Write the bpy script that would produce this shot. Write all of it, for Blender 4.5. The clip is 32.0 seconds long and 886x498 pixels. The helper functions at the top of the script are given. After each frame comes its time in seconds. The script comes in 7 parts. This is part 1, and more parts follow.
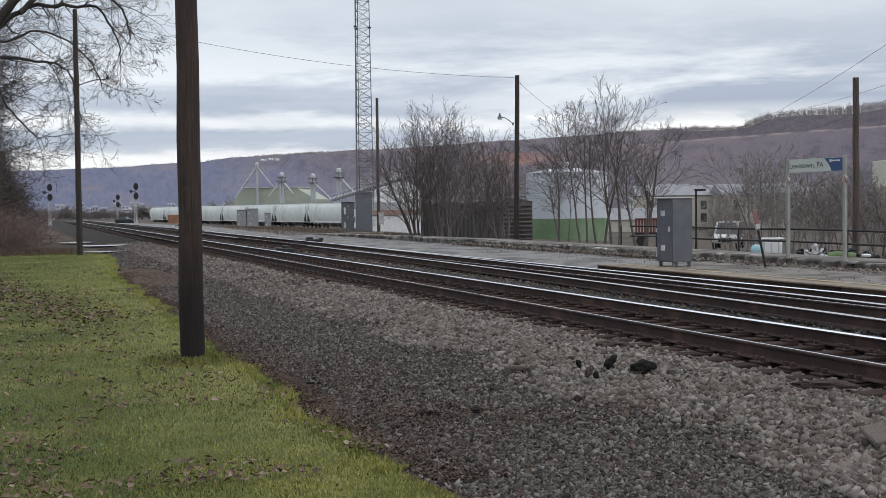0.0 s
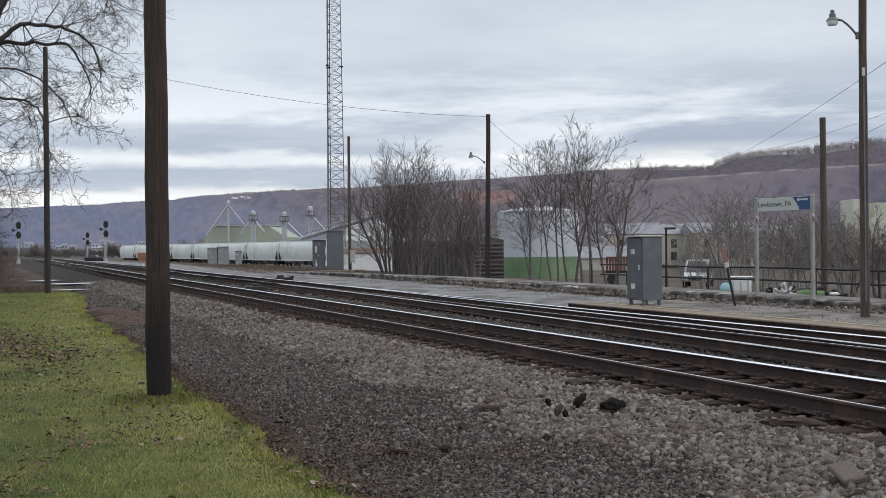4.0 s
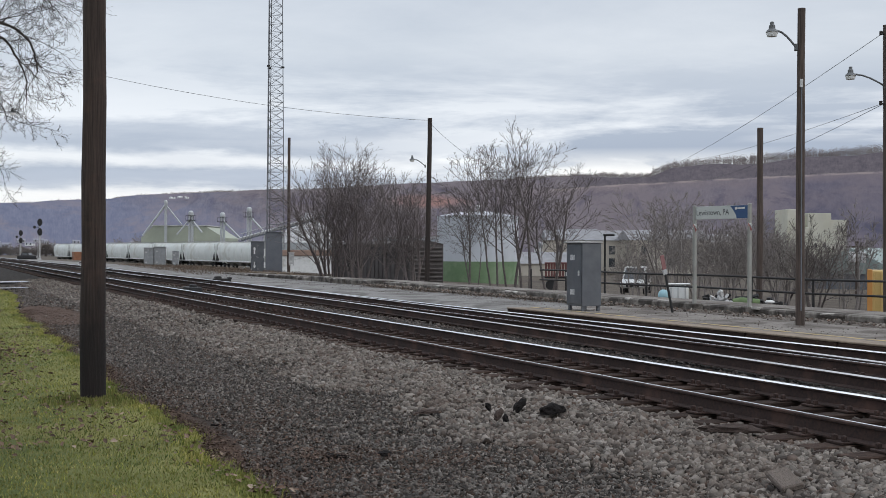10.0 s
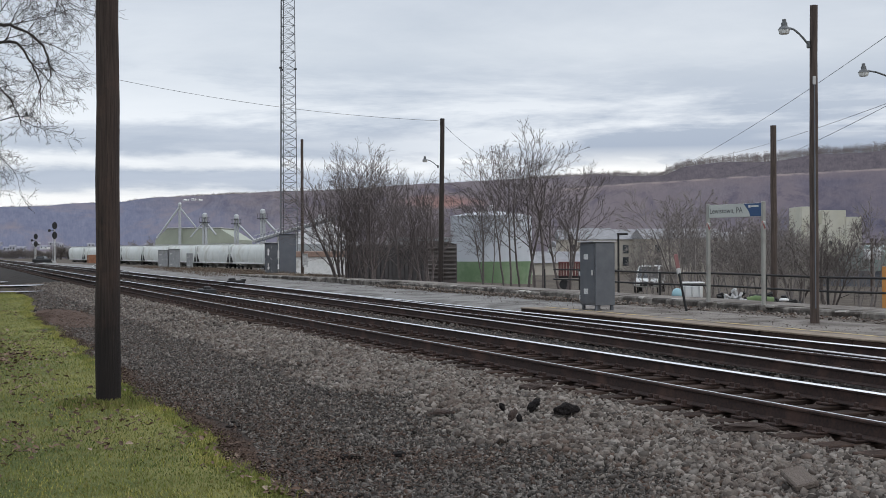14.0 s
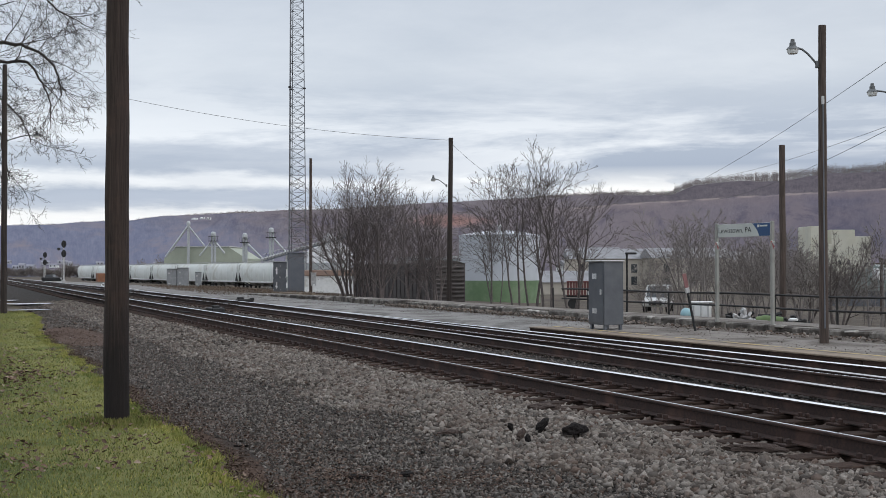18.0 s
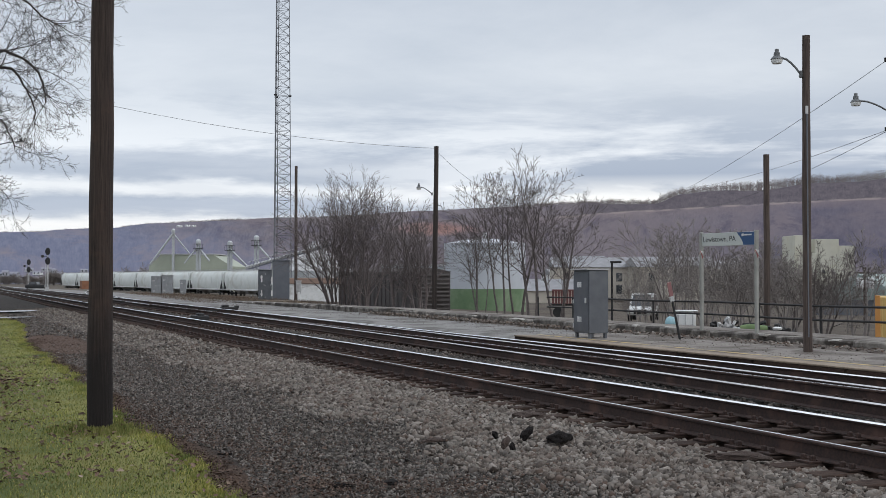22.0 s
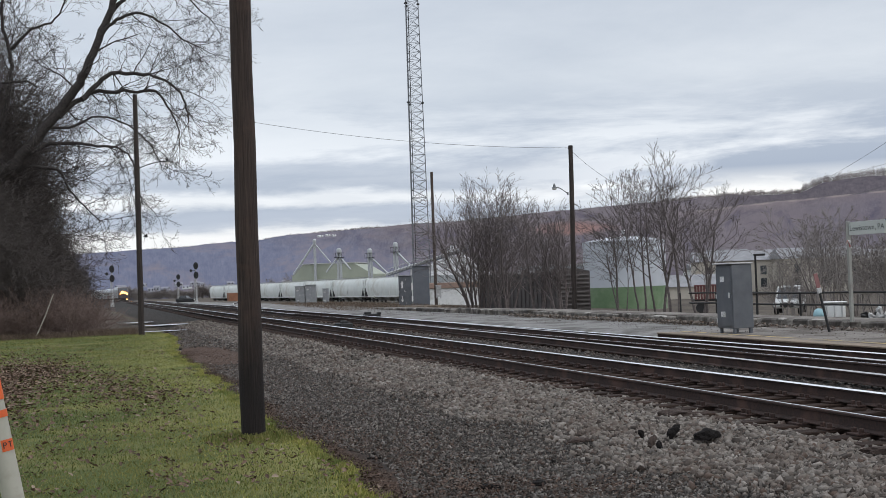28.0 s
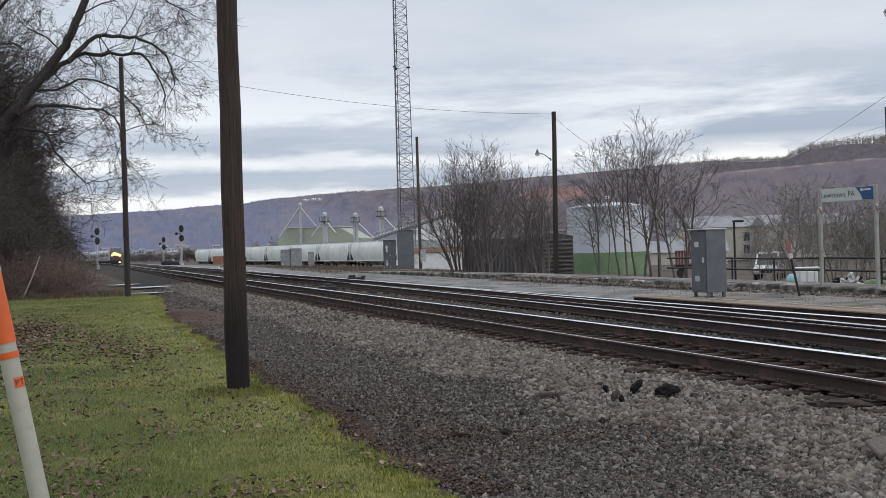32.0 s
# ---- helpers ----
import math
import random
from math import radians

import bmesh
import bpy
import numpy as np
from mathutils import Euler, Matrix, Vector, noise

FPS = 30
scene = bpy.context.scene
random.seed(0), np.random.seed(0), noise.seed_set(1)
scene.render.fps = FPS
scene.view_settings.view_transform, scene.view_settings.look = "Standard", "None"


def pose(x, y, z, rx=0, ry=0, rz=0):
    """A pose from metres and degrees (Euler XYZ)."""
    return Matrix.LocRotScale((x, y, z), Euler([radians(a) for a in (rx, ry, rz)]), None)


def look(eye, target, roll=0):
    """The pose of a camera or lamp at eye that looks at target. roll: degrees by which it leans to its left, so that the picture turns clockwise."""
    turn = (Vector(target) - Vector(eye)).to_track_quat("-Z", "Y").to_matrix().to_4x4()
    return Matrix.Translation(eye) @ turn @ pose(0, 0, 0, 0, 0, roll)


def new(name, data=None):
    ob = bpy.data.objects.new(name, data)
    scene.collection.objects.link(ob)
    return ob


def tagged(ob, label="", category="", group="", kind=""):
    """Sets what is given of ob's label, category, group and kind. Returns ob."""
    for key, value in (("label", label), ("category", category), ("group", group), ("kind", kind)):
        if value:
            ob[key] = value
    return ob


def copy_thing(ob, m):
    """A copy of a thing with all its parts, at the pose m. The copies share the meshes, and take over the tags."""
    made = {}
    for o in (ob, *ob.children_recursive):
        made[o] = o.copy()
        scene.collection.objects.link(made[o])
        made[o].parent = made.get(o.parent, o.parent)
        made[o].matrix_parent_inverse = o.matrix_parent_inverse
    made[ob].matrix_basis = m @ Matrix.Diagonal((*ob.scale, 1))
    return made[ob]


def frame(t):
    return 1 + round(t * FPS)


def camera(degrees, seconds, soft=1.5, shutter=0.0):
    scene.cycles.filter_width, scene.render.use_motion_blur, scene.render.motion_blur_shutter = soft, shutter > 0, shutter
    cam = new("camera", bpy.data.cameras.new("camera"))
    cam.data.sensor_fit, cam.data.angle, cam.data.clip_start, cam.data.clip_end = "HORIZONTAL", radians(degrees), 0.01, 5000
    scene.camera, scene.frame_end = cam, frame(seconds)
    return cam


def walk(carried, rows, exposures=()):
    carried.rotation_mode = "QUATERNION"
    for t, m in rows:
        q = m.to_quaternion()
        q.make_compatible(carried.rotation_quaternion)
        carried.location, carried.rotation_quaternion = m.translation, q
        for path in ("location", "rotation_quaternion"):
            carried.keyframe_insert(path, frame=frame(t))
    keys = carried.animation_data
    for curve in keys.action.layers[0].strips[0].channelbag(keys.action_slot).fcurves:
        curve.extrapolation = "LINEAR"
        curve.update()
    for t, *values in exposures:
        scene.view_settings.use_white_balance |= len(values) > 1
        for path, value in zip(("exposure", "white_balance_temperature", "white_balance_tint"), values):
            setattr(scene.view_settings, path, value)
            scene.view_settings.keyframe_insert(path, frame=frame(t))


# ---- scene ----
# ---------------------------------------------------------------- camera and its walk
cam = camera(40.2, 32.0, soft=0.75)


def aim(x, y, z, yaw, pitch, roll):
    return pose(x, y, z, 90 + pitch, 0, yaw) @ pose(0, 0, 0, 0, 0, roll)


PATH = [
    (0, -0.039, -0.088, 1.861, -19.57, -1.93, -0.67),
    (0.5, -0.028, -0.092, 1.861, -18.34, -0.02, -0.32),
    (1, -0.024, -0.091, 1.851, -19.77, 0.05, 0.36),
    (1.5, -0.008, -0.079, 1.855, -19.92, 0.35, -0.86),
    (2, -0.005, -0.080, 1.846, -20.04, -0.21, -0.77),
    (2.5, 0.001, -0.072, 1.854, -20.27, -0.22, -0.53),
    (4.5, -0.002, -0.062, 1.854, -21.59, -0.11, -0.66),
    (5, -0.017, -0.045, 1.850, -22.65, -0.15, -0.56),
    (5.5, -0.015, -0.040, 1.855, -23.68, -0.05, -0.52),
    (6, 0.001, -0.022, 1.856, -24.51, -0.01, -0.57),
    (6.5, -0.001, -0.015, 1.848, -24.52, -0.10, 0.13),
    (7, -0.001, -0.008, 1.850, -24.17, -0.28, 0.39),
    (7.5, -0.006, -0.017, 1.855, -23.41, -0.25, 0.53),
    (8, -0.009, -0.012, 1.852, -22.97, -0.14, 0.30),
    (8.5, 0.001, -0.002, 1.850, -23.54, -0.14, 0.01),
    (9, 0.000, 0.000, 1.850, -24.01, 0.00, 0.00),
    (9.5, 0.002, 0.012, 1.849, -24.10, 0.03, 0.13),
    (10, -0.001, 0.013, 1.847, -23.80, 0.04, 0.24),
    (10.5, 0.002, 0.020, 1.846, -23.90, -0.08, 0.41),
    (11, -0.003, 0.016, 1.850, -24.29, -0.16, 0.50),
    (11.5, -0.003, 0.018, 1.848, -24.70, -0.22, 0.36),
    (12, 0.003, 0.023, 1.848, -24.37, -0.23, 0.30),
    (12.5, 0.005, 0.022, 1.845, -23.86, -0.11, 0.29),
    (13, 0.006, 0.016, 1.851, -23.86, 0.00, 0.17),
    (13.5, -0.002, -0.000, 1.853, -23.47, 0.03, -0.04),
    (14, -0.001, -0.008, 1.852, -23.16, 0.05, -0.20),
    (14.5, 0.007, 0.002, 1.847, -23.57, 0.15, -0.14),
    (16.5, -0.006, -0.003, 1.855, -23.37, 0.58, 0.35),
    (17, -0.009, -0.008, 1.854, -22.80, 0.94, 0.06),
    (17.5, -0.008, -0.011, 1.852, -22.44, 0.92, -0.01),
    (18, -0.004, -0.010, 1.856, -22.77, 0.95, -0.11),
    (18.5, -0.010, -0.011, 1.850, -22.57, 1.00, 0.20),
    (19, -0.004, -0.007, 1.852, -22.86, 1.00, 0.14),
    (19.5, 0.001, -0.004, 1.851, -23.04, 1.04, 0.03),
    (20, -0.002, -0.007, 1.851, -23.29, 1.08, 0.07),
    (20.5, -0.002, -0.014, 1.850, -23.19, 1.07, -0.05),
    (21, 0.003, -0.006, 1.850, -23.46, 1.10, 0.00),
    (21.5, -0.001, -0.010, 1.853, -23.81, 1.20, -0.12),
    (22, 0.001, -0.010, 1.853, -23.46, 1.34, 0.02),
    (22.5, 0.000, -0.005, 1.853, -24.08, 1.51, 0.16),
    (23, 0.003, -0.008, 1.857, -24.04, 1.58, 0.16),
    (23.5, 0.003, -0.011, 1.851, -23.69, 1.70, -0.13),
    (24, -0.002, -0.010, 1.848, -23.67, 1.52, -0.08),
    (24.5, 0.003, -0.007, 1.854, -23.88, 0.89, -0.24),
    (25, 0.013, 0.010, 1.857, -23.83, 1.41, -0.45),
    (25.5, 0.008, -0.007, 1.855, -22.97, 1.80, -0.65),
    (27.5, -0.024, -0.065, 1.868, -19.46, 1.83, -1.46),
    (28, -0.038, -0.102, 1.861, -16.95, 1.55, -2.09),
    (28.5, -0.052, -0.135, 1.864, -15.31, 1.12, -1.88),
    (29, -0.044, -0.116, 1.866, -16.35, 0.33, -2.17),
    (29.5, -0.051, -0.138, 1.872, -16.05, 0.20, -2.05),
    (30, -0.046, -0.125, 1.866, -16.25, -0.28, -2.17),
    (30.5, -0.049, -0.117, 1.862, -17.28, -1.09, -2.49),
    (31, -0.040, -0.098, 1.870, -17.50, -1.21, -2.23),
    (31.5, -0.031, -0.077, 1.867, -17.71, -0.93, -2.07),
    (32, -0.125, -0.754, 1.828, -17.56, -0.14, -1.73),
]
walk(cam, [(r[0], aim(*r[1:])) for r in PATH],
     exposures=[(0.0, 0.05), (0.8, 0.04), (32.0, 0.04)])

# ---------------------------------------------------------------- sky and sun
world = bpy.data.worlds.new("overcast_sky")
scene.world = world
world.use_nodes = True


class Nodes:
    """A short way to write node trees."""

    def __init__(self, tree):
        self.tree = tree
        tree.nodes.clear()

    def add(self, kind, **props):
        n = self.tree.nodes.new(kind)
        for k, v in props.items():
            if k == "blend":
                n.blend_type = v
            elif k == "data":
                n.data_type = v
            elif k == "op":
                n.operation = v
            elif k == "clamp":
                n.use_clamp = v
            elif k == "sky":
                n.sky_type = v
        return n

    def link(self, a, b):
        self.tree.links.new(a, b)

    def put(self, socket, value):
        if hasattr(value, "is_output"):
            self.link(value, socket)
        elif isinstance(value, tuple) and len(value) == 3 and socket.type == "RGBA":
            socket.default_value = (*value, 1)
        else:
            socket.default_value = value

    def math(self, op, a, b=0.0, clamp=False):
        n = self.add("ShaderNodeMath", op=op, clamp=clamp)
        self.put(n.inputs[0], a)
        self.put(n.inputs[1], b)
        return n.outputs[0]

    def mix(self, fac, a, b, blend="MIX"):
        n = self.add("ShaderNodeMix", data="RGBA", blend=blend)
        self.put(n.inputs[0], fac)
        self.put(n.inputs[6], a)
        self.put(n.inputs[7], b)
        return n.outputs[2]

    def mapped(self, vec, scale=(1, 1, 1), loc=(0, 0, 0), rot=(0, 0, 0)):
        n = self.add("ShaderNodeMapping")
        self.link(vec, n.inputs["Vector"])
        n.inputs["Scale"].default_value = scale
        n.inputs["Location"].default_value = loc
        n.inputs["Rotation"].default_value = rot
        return n.outputs[0]

    def noise(self, vec, scale, detail=5.0, rough=0.55, distort=0.0):
        n = self.add("ShaderNodeTexNoise")
        self.link(vec, n.inputs["Vector"])
        n.inputs["Scale"].default_value = scale
        n.inputs["Detail"].default_value = detail
        n.inputs["Roughness"].default_value = rough
        n.inputs["Distortion"].default_value = distort
        return n.outputs[0]

    def ramp(self, fac, lo, hi):
        n = self.add("ShaderNodeMapRange")
        self.put(n.inputs[0], fac)
        n.inputs[1].default_value, n.inputs[2].default_value = lo, hi
        return n.outputs[0]


def build_sky():
    w = Nodes(world.node_tree)
    co = w.add("ShaderNodeTexCoord").outputs["Generated"]
    sep = w.add("ShaderNodeSeparateXYZ")
    w.link(co, sep.inputs[0])
    up = w.math("MAXIMUM", sep.outputs[2], 0.0)
    # layers of cloud: flat bands that grow wider overhead
    low = w.math("ADD", up, 0.09)
    px, py = w.math("DIVIDE", sep.outputs[0], low), w.math("DIVIDE", sep.outputs[1], low)
    flat = w.add("ShaderNodeCombineXYZ")
    w.link(px, flat.inputs[0])
    w.link(py, flat.inputs[1])
    n1 = w.noise(w.mapped(flat.outputs[0], (0.75, 0.75, 1), (3.1, 0.4, 0)), 1.0, 8, 0.6, 0.2)
    n2 = w.noise(w.mapped(co, (3.6, 3.6, 25), (0.3, 1.7, 0.2)), 1.0, 9, 0.62, 0.25)
    n = w.math("ADD", w.math("MULTIPLY", n1, 0.35), w.math("MULTIPLY", n2, 0.65))
    deep = w.mix(w.ramp(n, 0.445, 0.555), (0.36, 0.41, 0.52), (0.82, 0.845, 0.895))
    veil = w.mix(w.ramp(n1, 0.30, 0.70), (0.50, 0.545, 0.615), (0.665, 0.70, 0.752))
    cloud = w.mix(w.ramp(up, 0.085, 0.16), deep, veil)
    # bright gaps low down
    gap = w.noise(w.mapped(co, (3.0, 3.0, 30), (4.2, 0.9, 0.55)), 1.0, 4, 0.5)
    belt = w.math("MULTIPLY", w.ramp(up, 0.02, 0.055), w.ramp(up, 0.115, 0.075))
    cloud = w.mix(w.math("MULTIPLY", w.math("MULTIPLY", w.ramp(gap, 0.48, 0.58), belt), 0.5), cloud, (0.95, 0.95, 0.97))
    # two breaks in the cloud just over the ridges
    for bear, lift, wide, low_up, high_up in ((34.0, 0.070, 5.0, 0.055, 0.074), (3.0, 0.030, 9.0, 0.020, 0.036)):
        d = w.add("ShaderNodeVectorMath", op="DOT_PRODUCT")
        w.link(co, d.inputs[0])
        d.inputs[1].default_value = (math.sin(radians(bear)), math.cos(radians(bear)), lift)
        near = w.ramp(d.outputs["Value"], math.cos(radians(wide)), math.cos(radians(wide * 0.25)))
        rag = w.noise(w.mapped(co, (14, 14, 60)), 1.0, 5, 0.6)
        m = w.math("MULTIPLY", near, w.math("MULTIPLY", w.ramp(up, low_up - 0.012, low_up), w.ramp(up, high_up + 0.01, high_up - 0.012)))
        cloud = w.mix(w.math("MULTIPLY", m, w.ramp(rag, 0.25, 0.5)), cloud, (1.0, 0.99, 0.98))
    # a darker bank of cloud low down the valley
    d = w.add("ShaderNodeVectorMath", op="DOT_PRODUCT")
    w.link(co, d.inputs[0])
    d.inputs[1].default_value = (math.sin(radians(4)), math.cos(radians(4)), 0.08)
    near = w.ramp(d.outputs["Value"], math.cos(radians(24)), math.cos(radians(10)))
    heave = w.math("ADD", up, w.math("MULTIPLY", w.math("SUBTRACT", w.noise(w.mapped(co, (6.0, 6.0, 22), (1.2, 5.1, 0.4)), 1.0, 7, 0.62), 0.5), 0.034))
    for lo, hi, tone, much in ((0.036, 0.047, (0.88, 0.88, 0.90), 0.8), (0.050, 0.063, (0.42, 0.47, 0.585), 0.85), (0.066, 0.077, (0.86, 0.875, 0.91), 0.7), (0.079, 0.100, (0.41, 0.455, 0.555), 0.75)):
        bank = w.math("MULTIPLY", w.ramp(heave, lo - 0.003, lo + 0.003), w.ramp(heave, hi + 0.004, hi - 0.004))
        cloud = w.mix(w.math("MULTIPLY", w.math("MULTIPLY", near, bank), much), cloud, tone)
    low_band = w.ramp(up, 0.045, 0.03)
    cloud = w.mix(w.math("MULTIPLY", low_band, 0.35), cloud, (0.80, 0.82, 0.86))
    # an overcast sky is brightest overhead
    zen = w.math("ADD", 1.0, w.math("MULTIPLY", w.ramp(up, 0.22, 0.9), ZENITH))
    bg = w.add("ShaderNodeBackground")
    w.link(cloud, bg.inputs[0])
    w.link(zen, bg.inputs[1])
    blue = w.add("ShaderNodeTexSky", sky="NISHITA")
    blue.sun_disc = False
    blue.sun_elevation, blue.sun_rotation = radians(28), radians(150)
    bg2 = w.add("ShaderNodeBackground")
    w.link(blue.outputs[0], bg2.inputs[0])
    bg2.inputs[1].default_value = 0.015
    add = w.add("ShaderNodeAddShader")
    w.link(bg.outputs[0], add.inputs[0])
    w.link(bg2.outputs[0], add.inputs[1])
    w.link(add.outputs[0], w.add("ShaderNodeOutputWorld").inputs[0])


ZENITH = 0.9
build_sky()

sun = new("sun", bpy.data.lights.new("sun", "SUN"))
sun.data.energy, sun.data.angle, sun.data.color = 0.55, radians(40), (1.0, 0.97, 0.92)
sun.matrix_world = look((60, -70, 80), (0, 0, 0))


# ---------------------------------------------------------------- materials
def pbr(name, c1, c2, scale=6.0, rough=0.8, metal=0.0, bump=0.25, bscale=60.0, c3=None, s3=0.7, f3=(0.5, 0.68),
        stretch=(1, 1, 1), rand=0.0, dist=0.01, rvar=0.12, coat=0.0, spec=0.5, glow=None):
    """Two tones of grain, patches of a third tone, relief, and a change from piece to piece."""
    m = bpy.data.materials.new(name)
    m.use_nodes = True
    n = Nodes(m.node_tree)
    co = n.add("ShaderNodeTexCoord").outputs["Object"]
    info = n.add("ShaderNodeObjectInfo")
    shift = n.add("ShaderNodeVectorMath", op="ADD")
    n.link(co, shift.inputs[0])
    n.link(info.outputs["Random"], shift.inputs[1])
    v = n.mapped(shift.outputs[0], stretch)
    fine = n.noise(v, scale, 8, 0.6)
    col = n.mix(n.ramp(fine, 0.32, 0.68), c1, c2)
    if c3:
        col = n.mix(n.ramp(n.noise(v, s3, 5, 0.6, 0.5), *f3), col, c3)
    if rand:
        k = n.math("ADD", 1 - rand, n.math("MULTIPLY", info.outputs["Random"], 2 * rand))
        grey = n.add("ShaderNodeCombineColor")
        for i in range(3):
            n.link(k, grey.inputs[i])
        col = n.mix(1.0, col, grey.outputs[0], "MULTIPLY")
    b = n.add("ShaderNodeBsdfPrincipled")
    n.link(col, b.inputs["Base Color"])
    b.inputs["Metallic"].default_value = metal
    b.inputs["Specular IOR Level"].default_value = spec
    n.put(b.inputs["Roughness"], n.math("ADD", rough - rvar / 2, n.math("MULTIPLY", fine, rvar), True))
    if coat:
        b.inputs["Coat Weight"].default_value = coat
    if glow:
        b.inputs["Emission Color"].default_value = (*glow[0], 1)
        b.inputs["Emission Strength"].default_value = glow[1]
    if bump:
        bm_ = n.add("ShaderNodeBump")
        bm_.inputs["Strength"].default_value = bump
        bm_.inputs["Distance"].default_value = dist
        n.link(n.noise(v, bscale, 6, 0.65), bm_.inputs["Height"])
        n.link(bm_.outputs[0], b.inputs["Normal"])
    n.link(b.outputs[0], n.add("ShaderNodeOutputMaterial").inputs[0])
    return m


def island_pbr(name, colours, rough=0.9, bump=0.3, bscale=90.0, spec=0.3, patch=None):
    """For heaps of small pieces in one mesh: each piece takes its own tone."""
    m = bpy.data.materials.new(name)
    m.use_nodes = True
    n = Nodes(m.node_tree)
    r = n.add("ShaderNodeNewGeometry").outputs["Random Per Island"]
    ramp = n.add("ShaderNodeValToRGB")
    e = ramp.color_ramp.elements
    while len(e) < len(colours):
        e.new(0.5)
    for i, c in enumerate(colours):
        e[i].position = i / (len(colours) - 1)
        e[i].color = (*c, 1)
    n.link(r, ramp.inputs[0])
    b = n.add("ShaderNodeBsdfPrincipled")
    co = n.add("ShaderNodeTexCoord").outputs["Object"]
    fine = n.noise(co, bscale, 4, 0.6)
    col = ramp.outputs[0]
    if patch:
        col = n.mix(n.math("MULTIPLY", n.ramp(n.noise(co, patch[1], 4, 0.6), 0.46, 0.64), patch[2]), col, patch[0])
    n.link(n.mix(0.35, col, n.mix(n.ramp(fine, 0.3, 0.7), (0.55, 0.55, 0.55), (1.3, 1.3, 1.3)), "MULTIPLY"), b.inputs["Base Color"])
    b.inputs["Roughness"].default_value = rough
    b.inputs["Specular IOR Level"].default_value = spec
    if bump:
        bm_ = n.add("ShaderNodeBump")
        bm_.inputs["Strength"].default_value = bump
        bm_.inputs["Distance"].default_value = 0.01
        n.link(fine, bm_.inputs["Height"])
        n.link(bm_.outputs[0], b.inputs["Normal"])
    n.link(b.outputs[0], n.add("ShaderNodeOutputMaterial").inputs[0])
    return m


def ground_material():
    """One ground: lawn, dark stone dust beside the line, ballast, asphalt yard, dry waste ground."""
    m = bpy.data.materials.new("ground_soil_gravel_grass")
    m.use_nodes = True
    n = Nodes(m.node_tree)
    co = n.add("ShaderNodeTexCoord").outputs["Object"]
    sep = n.add("ShaderNodeSeparateXYZ")
    n.link(co, sep.inputs[0])
    x, y = sep.outputs[0], sep.outputs[1]
    wob = n.math("SUBTRACT", n.noise(co, 0.55, 4, 0.6), 0.5)
    wob2 = n.math("SUBTRACT", n.noise(co, 3.0, 5, 0.7), 0.5)
    out = n.math("ADD", n.math("MULTIPLY", n.ramp(y, 17, 26), 0.25), n.math("MULTIPLY", n.ramp(y, 36, 49), 0.95))
    edge = n.math("ADD", n.math("SUBTRACT", x, out), n.math("ADD", n.math("MULTIPLY", wob, 0.5), n.math("MULTIPLY", wob2, 0.35)))
    grain = n.noise(co, 46, 6, 0.75)
    grit = n.noise(co, 120, 4, 0.7)
    patch = n.noise(co, 0.8, 5, 0.6, 0.4)
    grass = n.mix(n.ramp(grain, 0.35, 0.65), (0.050, 0.066, 0.018), (0.105, 0.125, 0.034))
    grass = n.mix(n.ramp(n.noise(co, 0.45, 4, 0.6), 0.5, 0.66), grass, (0.19, 0.18, 0.06))
    dry = n.math("MULTIPLY", n.ramp(edge, 0.6, 2.2), n.ramp(n.noise(co, 1.1, 4, 0.6), 0.35, 0.6))
    grass = n.mix(dry, grass, (0.205, 0.20, 0.068))
    # dust and stone go near black: shade between loose stones, put into the ground
    dust = n.mix(n.ramp(grit, 0.3, 0.7), (0.011, 0.009, 0.0075), (0.048, 0.041, 0.036))
    dust = n.mix(n.math("MULTIPLY", n.ramp(patch, 0.52, 0.66), 0.75), dust, (0.040, 0.027, 0.021))
    stone = n.mix(n.ramp(grain, 0.33, 0.66), (0.009, 0.0075, 0.0065), (0.040, 0.034, 0.029))
    yard = n.mix(n.ramp(grit, 0.3, 0.7), (0.165, 0.158, 0.15), (0.30, 0.29, 0.278))
    yard = n.mix(n.math("MULTIPLY", n.ramp(patch, 0.48, 0.6), 0.8), yard, (0.105, 0.098, 0.09))
    waste = n.mix(n.ramp(n.noise(co, 0.3, 8, 0.7), 0.35, 0.62), (0.055, 0.043, 0.034), (0.11, 0.09, 0.07))
    rim = n.mix(n.ramp(grain, 0.3, 0.7), (0.035, 0.022, 0.015), (0.13, 0.075, 0.05))
    col = n.mix(n.ramp(edge, 2.46, 2.56), grass, rim)
    col = n.mix(n.ramp(edge, 2.62, 2.95), col, dust)
    col = n.mix(n.ramp(n.math("ADD", edge, n.math("MULTIPLY", wob2, 1.6)), 4.6, 5.5), col, stone)
    bx = n.math("DIVIDE", n.math("SUBTRACT", x, 3.6), 1.1)
    by = n.math("DIVIDE", n.math("SUBTRACT", y, 34.5), 8.0)
    bare = n.math("ADD", n.math("ADD", n.math("MULTIPLY", bx, bx), n.math("MULTIPLY", by, by)), n.math("MULTIPLY", wob, 1.6))
    soil = n.mix(n.ramp(grit, 0.3, 0.7), (0.055, 0.033, 0.024), (0.14, 0.088, 0.064))
    col = n.mix(n.math("MULTIPLY", n.math("MULTIPLY", n.ramp(bare, 1.1, 0.4), n.ramp(edge, 2.4, 2.7)), 0.8), col, soil)
    col = n.mix(n.ramp(x, 13.9, 14.0), col, yard)
    col = n.mix(n.ramp(x, 19.2, 19.6), col, waste)
    col = n.mix(n.math("MULTIPLY", n.ramp(n.math("ADD", y, n.math("MULTIPLY", wob, 6.0)), 55.5, 57), n.ramp(x, 4.3, 3.5)), col, waste)
    b = n.add("ShaderNodeBsdfPrincipled")
